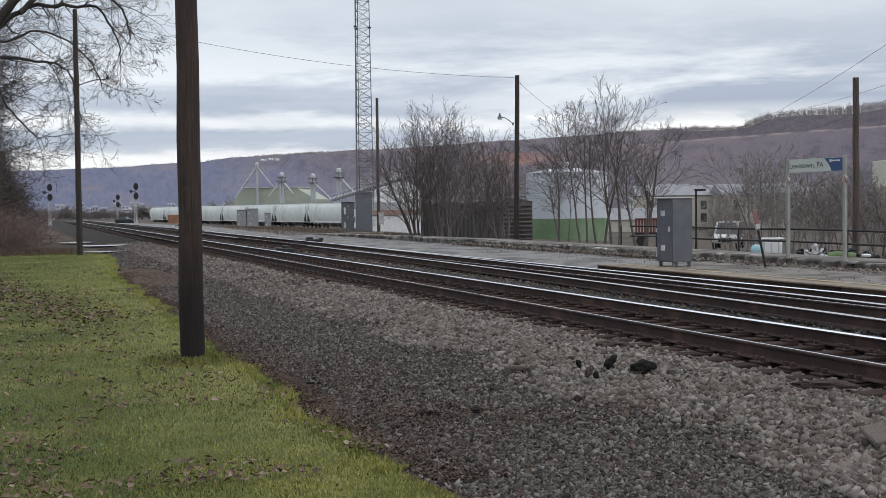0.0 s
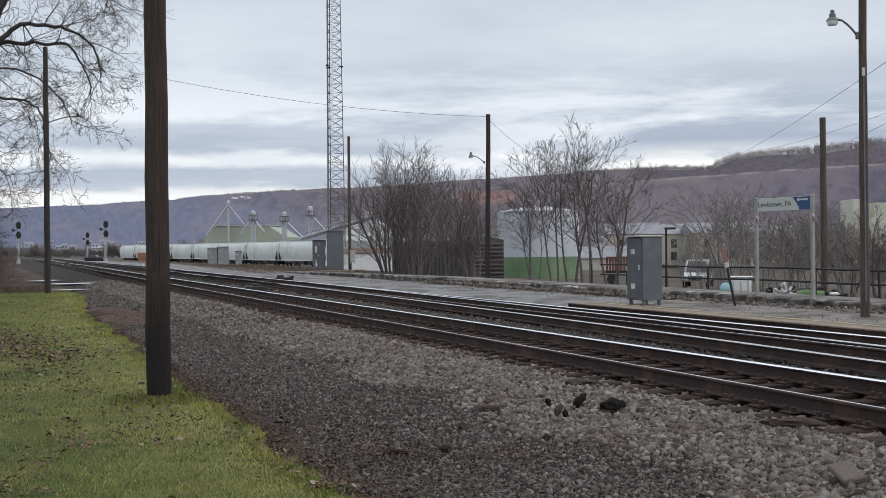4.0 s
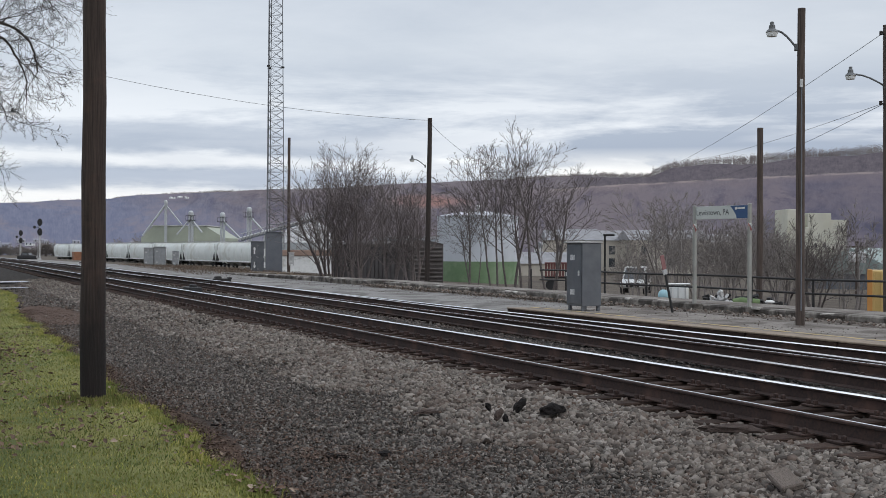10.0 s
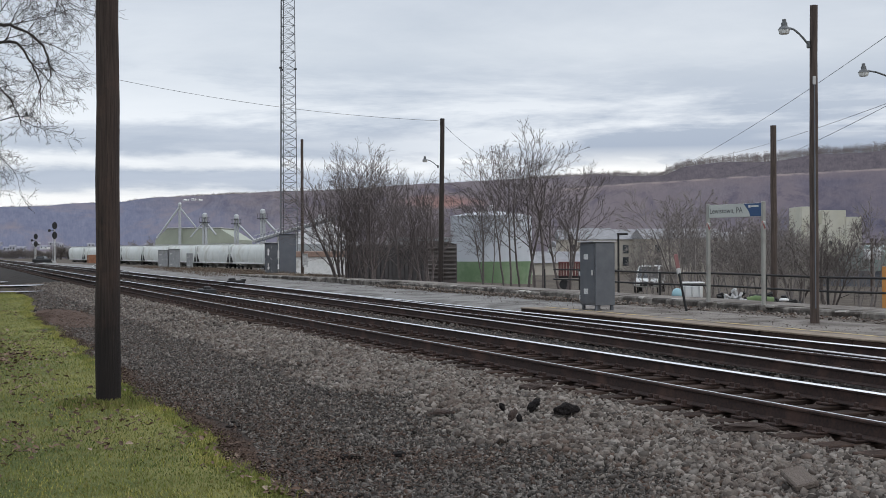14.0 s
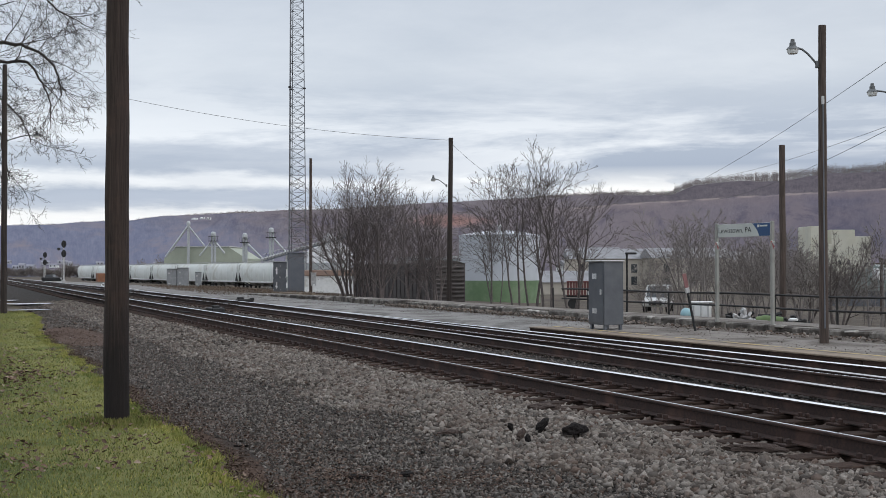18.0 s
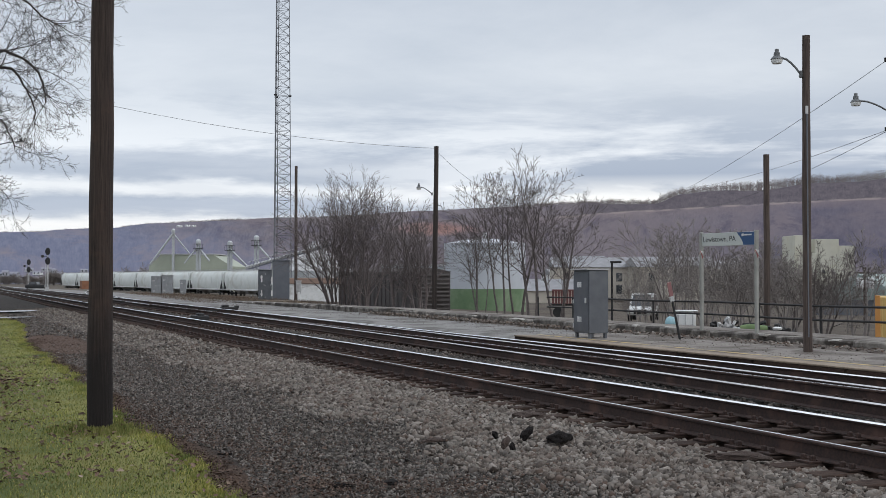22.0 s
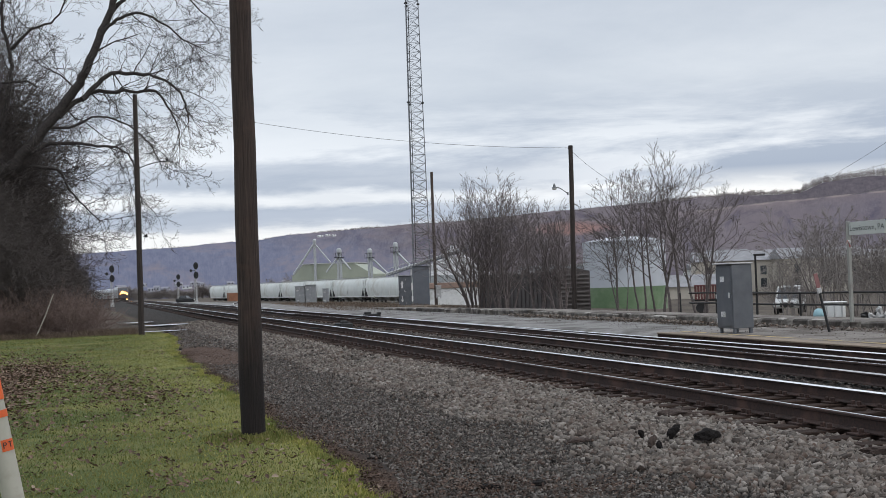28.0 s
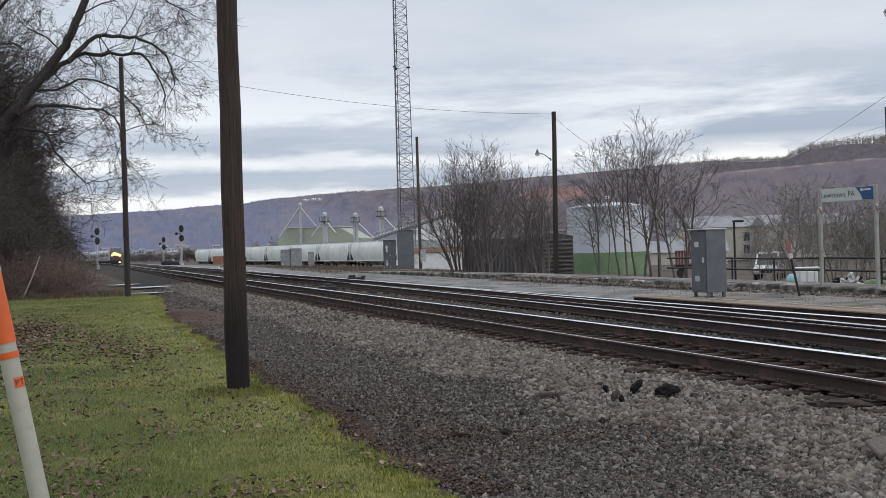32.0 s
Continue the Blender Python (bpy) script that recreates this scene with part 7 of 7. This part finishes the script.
def build_grass():
    rng = np.random.default_rng(6)
    n = 190000
    y = 7 + 50 * rng.random(n) ** 2.0
    x = -0.14 * y + (3.9 + 0.14 * y) * rng.random(n) ** 0.8
    edge = lawn_edge(y)
    k = x < edge
    x, y, edge = x[k], y[k], edge[k]
    dry = rng.random(len(x)) < np.clip((x - edge + 2.3) / 1.6, 0.06, 0.8) * (0.65 + 0.35 * np.sin(y * 0.8 + x))
    for m, mat, label in ((~dry, M_BLADE, "short green mown lawn grass"), (dry, M_BLADE_DRY, "short yellowed lawn grass")):
        blades("lawn_grass", x[m], y[m], rng.uniform(0.012, 0.03, m.sum()) * (1 + 0.02 * y[m]), rng, mat, label, "grass", 0.6, 0.005)
    # longer tufts round the near pole and on the lawn's edge
    m = 3200
    a, r = rng.uniform(0, 6.28, m), 0.15 + 0.5 * rng.random(m) ** 3
    blades("grass_tuft", 2.02 + np.cos(a) * r, 14.98 + np.sin(a) * r, rng.uniform(0.03, 0.10, m), rng, M_BLADE, "longer grass round the pole's foot", "grass", 0.4)
    m = 16000
    y = 8 + 46 * rng.random(m) ** 1.5
    x = lawn_edge(y) + rng.normal(-0.02, 0.07, m)
    blades("edge_grass", x, y, rng.uniform(0.02, 0.065, m), rng, M_BLADE_DRY, "ragged grass along the lawn's edge", "grass", 0.6)
    # dry weeds by the yard and along the kerb
    m = 9000
    y = rng.uniform(72, 120, m)
    x = 15.5 + rng.uniform(0, 9, m) + 0.06 * (y - 72)
    blades("dry_weeds", x, y, rng.uniform(0.05, 0.26, m), rng, M_DRY, "dry straw-brown weeds beside the yard", "weeds", 0.8, 0.008)
    m = 2500
    blades("dry_weeds", rng.uniform(17.2, 17.75, m), rng.uniform(8, 48, m), rng.uniform(0.03, 0.14, m), rng, M_DRY, "dry brown weeds along the kerb", "weeds", 0.6, 0.006)
    m = 9000
    y = rng.uniform(55.5, 60, m)
    x = rng.uniform(-8, 2.6, m)
    blades("dry_weeds", x, y, rng.uniform(0.06, 0.32, m), rng, M_DRY, "dry brown weeds at the wood's edge", "weeds", 0.8, 0.006)


M_DRY = island_pbr("dry_weed", [(0.12, 0.085, 0.062), (0.20, 0.15, 0.11), (0.085, 0.058, 0.042), (0.155, 0.118, 0.086)], 0.9, 0.0)
build_grass()


M_CRUMB = island_pbr("humus_crumb", [(0.022, 0.014, 0.010), (0.070, 0.043, 0.032), (0.115, 0.074, 0.056), (0.040, 0.025, 0.019), (0.16, 0.115, 0.09), (0.055, 0.034, 0.026)], 0.9, 0.0)


def build_leaves():
    rng = np.random.default_rng(9)
    g, crumbs = Geo(), Geo()
    def leaf(x, y, s, z=None, into=None):
        a = rng.uniform(0, 6.28)
        m = Matrix.Translation((x, y, (ground_z(x, y) if z is None else z) + rng.uniform(0.02, 0.045))) @ Euler((rng.uniform(-0.6, 0.6), rng.uniform(-0.6, 0.6), a)).to_matrix().to_4x4()
        (into or g).add([(-s, 0, 0), (-0.3 * s, -0.55 * s, 0.25 * s), (0.5 * s, -0.45 * s, 0.15 * s), (s, 0, 0.05 * s), (0.5 * s, 0.45 * s, 0.2 * s), (-0.3 * s, 0.55 * s, 0.3 * s)], [(0, 1, 2, 3), (0, 3, 4, 5)], 0, m)
    for k in range(3800):
        y = 8 + 40 * rng.random() ** 1.6
        x = -0.14 * y + (2.6 + 0.14 * y) * rng.random()
        if noise.noise((x * 0.7, y * 0.35, 2.0)) > -0.12:
            for q in range(1 + int(3 * rng.random() ** 2)):
                leaf(x + rng.normal(0, 0.05), y + rng.normal(0, 0.06), rng.uniform(0.014, 0.040), ground_z(x, y) + 0.014)
    # drifts of leaves on the lawn
    for cx, cy, sx, sy, n in ((-1.75, 24.0, 0.6, 4.5, 4200), (-1.0, 30.5, 0.6, 3.0, 2000), (-1.9, 18.0, 0.45, 2.5, 900), (0.5, 25.5, 0.45, 2.2, 500), (1.1, 22.0, 0.4, 2.0, 350), (-3.0, 37, 0.9, 4, 1300)):
        for k in range(n):
            x, y = rng.normal(cx, sx), rng.normal(cy, sy)
            if x < 2.2 and y > 12:
                leaf(x, y, rng.uniform(0.026, 0.055), ground_z(x, y) + 0.025)
    # bark and leaf crumbs in a band along the lawn
    for k in range(11000):
        y = 7.5 + 30 * rng.random() ** 1.5
        leaf(float(lawn_edge(y)) + 0.05 + abs(rng.normal(0, 0.20)) * (1 + 0.5 * math.sin(y * 0.9)), y, rng.uniform(0.008, 0.022), 0.0, crumbs)
    for cx, cy, sx, sy, n in ((3.35, 9.9, 0.3, 0.25, 500), (4.1, 9.3, 0.35, 0.3, 500), (3.5, 33.5, 0.4, 3.2, 1300), (3.15, 10.5, 0.22, 1.6, 1200), (3.0, 14.5, 0.16, 1.8, 700), (3.6, 12.5, 0.2, 0.6, 250)):
        for k in range(n):
            leaf(rng.normal(cx, sx), rng.normal(cy, sy), rng.uniform(0.008, 0.022), 0.055, crumbs)
    for k in range(500):
        y = rng.uniform(8, 46)
        leaf(rng.uniform(17.0, 17.75), y, rng.uniform(0.02, 0.05), 0.39)
    tagged(solid("leaf_crumbs", crumbs, M_CRUMB, "dark bark and leaf crumbs along the lawn", "leaves"), kind="stuff")
    tagged(solid("fallen_leaves", g, M_LEAF, "curled brown fallen leaves on lawn and verge", "leaves"), kind="stuff")


build_leaves()


def lump(name, at, size, label, mat, seed, category="clod"):
    """An uneven clod or lump of old timber."""
    rnd = random.Random(seed)
    bm = bmesh.new()
    bmesh.ops.create_icosphere(bm, subdivisions=3, radius=1.0)
    for v in bm.verts:
        k = 1 + 0.35 * noise.noise(v.co * 1.6 + Vector((seed, 0, 0))) + 0.16 * noise.noise(v.co * 4.5 + Vector((0, seed, 0)))
        v.co = Vector((v.co.x * size[0] * k, v.co.y * size[1] * k, max(-0.4, v.co.z) * size[2] * k))
    me = bpy.data.meshes.new(name)
    bm.to_mesh(me)
    bm.free()
    me.materials.append(mat)
    o = tagged(new(name, me), label, category)
    o.matrix_basis = at
    return o


M_WEATHERED = pbr("weathered_pale_wood", (0.10, 0.078, 0.065), (0.19, 0.155, 0.13), 25, 0.9, 0, 0.8, 40, stretch=(6, 1, 6), dist=0.02)
M_CLOD = pbr("wet_black_earth", (0.007, 0.006, 0.006), (0.020, 0.017, 0.016), 30, 0.95, 0, 0.9, 60, dist=0.02, spec=0.15)
M_ROT = pbr("rotten_brown_wood", (0.030, 0.020, 0.016), (0.075, 0.050, 0.040), 25, 0.9, 0, 0.8, 40, stretch=(1, 6, 6), dist=0.02)


def build_debris():
    lump("rotten_tie_piece", pose(6.06, 10.95, 0.20, 0, 0, 22), (0.19, 0.065, 0.07), "black rotten piece of tie on the ballast", M_CLOD, 1)
    lump("rotten_tie_piece", pose(5.93, 11.42, 0.20, 0, -38, 20), (0.095, 0.05, 0.05), "black lump of earth on the ballast", M_CLOD, 2)
    lump("rotten_tie_piece", pose(5.60, 11.52, 0.19, 0, 50, 20), (0.05, 0.025, 0.04), "small black stump on the ballast", M_CLOD, 3)
    lump("rotten_tie_piece", pose(5.47, 11.0, 0.18, 0, -40, 30), (0.075, 0.035, 0.04), "small dark stump on the ballast", M_ROT, 4)
    lump("rotten_tie_piece", pose(5.42, 10.75, 0.17, 0, 0, 60), (0.05, 0.03, 0.05), "small black stump on the ballast", M_CLOD, 5)
    lump("rotten_tie_piece", pose(6.75, 12.95, 0.19, 0, 0, -40), (0.24, 0.09, 0.05), "brown rotten wood beside the tie ends", M_ROT, 6)
    lump("rotten_tie_piece", pose(6.95, 9.15, 0.2, 0, 0, -30), (0.26, 0.08, 0.05), "brown rotten wood beside the rail", M_ROT, 7)
    lump("rotten_tie_piece", pose(5.02, 11.8, 0.13, 0, 0, 10), (0.13, 0.05, 0.03), "brown splinter of wood on the ballast", M_ROT, 8)
    lump("mud_clod", pose(3.35, 9.9, 0.07, 0, 0, 10), (0.12, 0.06, 0.03), "dark mud clod on the gravel", M_CLOD, 9)
    lump("mud_clod", pose(3.75, 9.75, 0.09, 0, 0, 60), (0.08, 0.06, 0.03), "dark mud clod on the gravel", M_CLOD, 10)
    o = solid("broken_plank", Geo().box((0, 0, 0), (0.17, 0.34, 0.05), 0.012), M_WEATHERED, "broken weathered plank end lying on the ballast", "plank")
    o.matrix_basis = pose(5.78, 7.0, 0.20, 10, -12, -20)
    o = solid("broken_plank", Geo().box((0, 0, 0.012), (0.025, 0.15, 0.02), 0.005), M_CLOD, "thin black stick on the gravel", "stick")
    o.matrix_basis = pose(2.86, 12.1, 0.06, 0, 0, 70)
    # weathered wood at the tie ends of the near rail
    rnd = random.Random(14)
    for k in range(22):
        y = 7 + k * 1.15 + rnd.uniform(-0.3, 0.3)
        lump("tie_end_splinter", pose(6.95 + rnd.uniform(-0.12, 0.1), y, 0.165, 0, 0, rnd.uniform(60, 120)), (rnd.uniform(0.02, 0.035), rnd.uniform(0.08, 0.15), 0.022), "rotten splinter at a tie's end", M_ROT, 50 + k, "splinter")


build_debris()


def build_marker():
    """The leaning marker post at the lawn."""
    top, low = Vector((-0.452, 5.26, 1.862)), Vector((-0.125, 5.22, 0.0))
    d = (low - top).normalized()
    m = thing("marker_post", "leaning white plastic marker post with orange dome cap", "marker post", Matrix.Translation(low) @ (-d).to_track_quat("Z", "Y").to_matrix().to_4x4())
    length = (top - low).length
    r = 0.044
    part("tube", Geo().lathe([(r, -0.15), (r, length - 0.43)], 24), M_MARK, m, "dull white plastic tube", True)
    part("orange_cap", Geo().lathe([(r + 0.003, length - 0.432), (r + 0.003, length - 0.10)], 24), M_ORANGE, m, "orange plastic sleeve", True)
    part("white_band", Geo().lathe([(r + 0.005, length - 0.10), (r + 0.005, length - 0.07)], 24), M_MARK, m, round_=True)
    part("dome", Geo().lathe([(r + 0.003, length - 0.07), (r + 0.001, length - 0.045), (r * 0.85, length - 0.02), (r * 0.5, length - 0.004), (0.004, length)], 24), M_ORANGE, m, "domed orange top", True)
    part("orange_band", Geo().lathe([(r + 0.003, length - 0.505), (r + 0.003, length - 0.475)], 24), M_ORANGE, m, round_=True)
    view = m.matrix_basis.to_3x3().inverted() @ Vector((0.05, -1, 0))
    face = math.degrees(math.atan2(view.y, view.x))
    g = Geo()
    for k in range(7):
        for z in (length - 0.645, length - 0.597):
            a = radians(face - 2 + 12 * k)
            g.v.append(((r + 0.003) * math.cos(a), (r + 0.003) * math.sin(a), z))
    g.f = [(2 * k, 2 * k + 2, 2 * k + 3, 2 * k + 1) for k in range(6)]
    g.m = [0] * 6
    lab = part("warning_label", g, M_ORANGE, m, "orange warning label with dark letters")
    for k, ch in enumerate("PT"):
        t = bpy.data.curves.new("letter", "FONT")
        t.body, t.size, t.extrude, t.align_x, t.align_y = ch, 0.036, 0.0006, "CENTER", "CENTER"
        src = bpy.data.objects.new("letter", t)
        me = bpy.data.meshes.new_from_object(src)
        bpy.data.objects.remove(src)
        me.materials.append(M_BLACK)
        o = new("letter", me)
        o.parent = lab
        a = face + 14 + 30 * k
        o.matrix_basis = pose(0, 0, length - 0.621, 0, 0, a + 90) @ Matrix.Translation((0, -r - 0.0045, 0)) @ pose(0, 0, 0, 90, 0, 0)


build_marker()


# ---------------------------------------------------------------- what moves: the coming train and a bird
def build_locomotive():
    M_SILVER = pbr("silver_train_paint", (0.42, 0.44, 0.46), (0.52, 0.53, 0.55), 0.8, 0.45, 0.5, 0.05, 20)
    M_NOSE = pbr("dark_nose_paint", (0.05, 0.04, 0.04), (0.10, 0.075, 0.065), 1, 0.5)
    l = thing("locomotive", "silver-grey diesel locomotive with lit headlights", "locomotive")
    prof = [(-1.5, 1.0), (-1.5, 3.6), (-1.2, 4.3), (0, 4.45), (1.2, 4.3), (1.5, 3.6), (1.5, 1.0)]
    part("body", Geo().sweep(prof, [(0, 1.6, 0), (0, 10, 0), (0, 20.5, 0)]), M_SILVER, l)
    part("nose", Geo().add([(-1.45, 1.6, 1.0), (1.45, 1.6, 1.0), (1.45, 1.6, 4.25), (-1.45, 1.6, 4.25), (-1.2, 0.2, 1.0), (1.2, 0.2, 1.0), (1.2, 0.3, 2.9), (-1.2, 0.3, 2.9)],
                           [(4, 5, 6, 7), (0, 4, 7, 3), (5, 1, 2, 6), (7, 6, 2, 3), (0, 1, 5, 4)]), M_NOSE, l, "blunt dark nose")
    part("windscreen", Geo().add([(-1.15, 0.55, 3.15), (1.15, 0.55, 3.15), (1.2, 1.22, 3.95), (-1.2, 1.22, 3.95)], [(0, 1, 2, 3)]), M_GLASS, l)
    part("frame", Geo().box((0, 10.3, 0.85), (2.6, 20.0, 0.5), 0.04), M_DARK, l)
    part("pilot", Geo().box((0, 0.3, 0.55), (2.7, 0.25, 0.75), 0.05), M_DARK, l)
    M_LAMP = pbr("lit_headlight", (0.9, 0.75, 0.45), (0.9, 0.75, 0.45), 1, 0.3, 0, 0, 1, glow=((1.0, 0.45, 0.11), 3.6))
    # oversized discs in a cluster stand in for the headlights' glare
    for x, z, r in ((-0.35, 2.75, 0.42), (0.40, 2.6, 0.36), (-0.95, 2.35, 0.24), (1.0, 2.3, 0.30), (0.95, 0.55, 0.20)):
        part("headlight", Geo().lathe([(r, -0.02), (r, 0.02), (0.02, 0.05)], 12, Matrix.Translation((x, 0.12, z)) @ pose(0, 0, 0, 90, 0, 0)), M_LAMP, l, "lit amber headlight disc, enlarged for glare")
    for s in (4.5, 16.0):
        b = part("truck", Geo().box((0, s, 0.55), (2.2, 3.4, 0.4), 0.05), M_DARK, l)
        for q in (-1.2, 1.2):
            for e in (-0.75, 0.75):
                part("wheel", Geo().tube([(e - 0.06, s + q, 0.5), (e + 0.06, s + q, 0.5)], 0.5, 14), M_DARK, b)
    return l, M_SILVER


def build_coach(M_SILVER):
    c = thing("passenger_coach", "silver fluted passenger coach with dark window band", "railway coach", None, "coaches of the train")
    prof = [(-1.5, 0.9), (-1.5, 3.3), (-1.1, 3.9), (0, 4.05), (1.1, 3.9), (1.5, 3.3), (1.5, 0.9)]
    part("body", Geo().sweep(prof, [(0, 0.4, 0), (0, 13, 0), (0, 25.6, 0)]), M_SILVER, c)
    for s in (-1, 1):
        for k in range(10):
            part("window", Geo().box((s * 1.51, 3.0 + 2.2 * k, 2.45), (0.03, 1.5, 0.65), 0.01), M_GLASS, c)
    for s in (4.0, 22.0):
        b = part("truck", Geo().box((0, s, 0.5), (2.2, 2.6, 0.4), 0.05), M_DARK, c)
        for q in (-1.2, 1.2):
            for e in (-0.75, 0.75):
                part("wheel", Geo().tube([(e - 0.06, s + q, 0.46), (e + 0.06, s + q, 0.46)], 0.46, 12), M_DARK, b)
    return c


def on_line(y, back):
    """The pose on the near line of a vehicle whose front stands at y and whose rear stands `back` farther on."""
    a = Vector((TRACK_A + bend(y), y, RAIL_TOP + fall(y)))
    b = Vector((TRACK_A + bend(y + back), y + back, RAIL_TOP + fall(y + back)))
    d = b - a
    return Matrix.Translation(a) @ pose(0, 0, 0, 0, 0, math.degrees(math.atan2(-d.x, d.y)))


def build_bird(k=0.4):
    b = thing("bird", "small dark crow in flight over the line", "bird")
    part("body", Geo().lathe([(0.01, -0.2), (0.06, -0.1), (0.075, 0.02), (0.05, 0.14), (0.03, 0.2), (0.01, 0.26)], 10, pose(0, 0, 0, 90, 0, 0)), M_BLACK, b, round_=True)
    part("tail", Geo().add([(-0.03, 0.18, 0), (0.03, 0.18, 0), (0.07, 0.36, 0), (-0.07, 0.36, 0)], [(0, 1, 2, 3)]), M_BLACK, b)
    wings = []
    for s in (-1, 1):
        wings.append(part("wing", Geo().add([(0, -0.1, 0), (s * 0.22, -0.12, 0.02), (s * 0.48, 0.0, 0.0), (s * 0.24, 0.10, 0.0), (0, 0.12, 0), (s * 0.22, -0.12, -0.012)], [(0, 1, 2, 3, 4), (0, 4, 3, 2, 5)]), M_BLACK, b))
    for o in b.children:
        o.data.transform(Matrix.Scale(k, 4))
    return b, wings


loco, silver = build_locomotive()
coach = build_coach(silver)
coaches = [coach] + [copy_thing(coach, pose(0, 0, 0)) for k in range(5)]
bird, wings = build_bird()


def motions():
    # the train's front along the line
    times = [0, 8, 16, 24, 26, 27, 28, 28.5, 29, 29.5, 30, 30.5, 31, 31.5, 32]
    front = lambda t: 380.0 - 13.75 * (t - 28.0) if t > 20 else 490.0 - 6.0 * (t - 20)
    walk(loco, [(t, on_line(front(t), 20)) for t in times])
    for k, c in enumerate(coaches):
        walk(c, [(t, on_line(front(t) + 21.2 + 26.0 * k, 26)) for t in times])
    # the bird crosses from the wood towards the yard
    def at(t):
        s, away = min(t - 28.2, 0.78), max(0.0, t - 28.98)
        y = 44.0 + 0.6 * s + 30 * away
        return pose((3.13 + 3.6 * s) * y / 44.0, y, 3.95 + 0.55 * s + 1.5 * away, 0, 0, -82)
    walk(bird, [(t, at(t)) for t in (0, 27.0, 27.6, 28.2, 28.5, 28.98, 29.4, 30.5, 32.0)])
    for s, w in zip((-1, 1), wings):
        rows = [(0, pose(0, 0, 0, 0, 0, 0))]
        for k in range(24):
            rows.append((27.6 + 0.1 * k, pose(0, 0, 0, 0, s * (38 if k % 2 else -30), 0)))
        rows.append((32.0, pose(0, 0, 0, 0, 0, 0)))
        walk(w, rows)


motions()
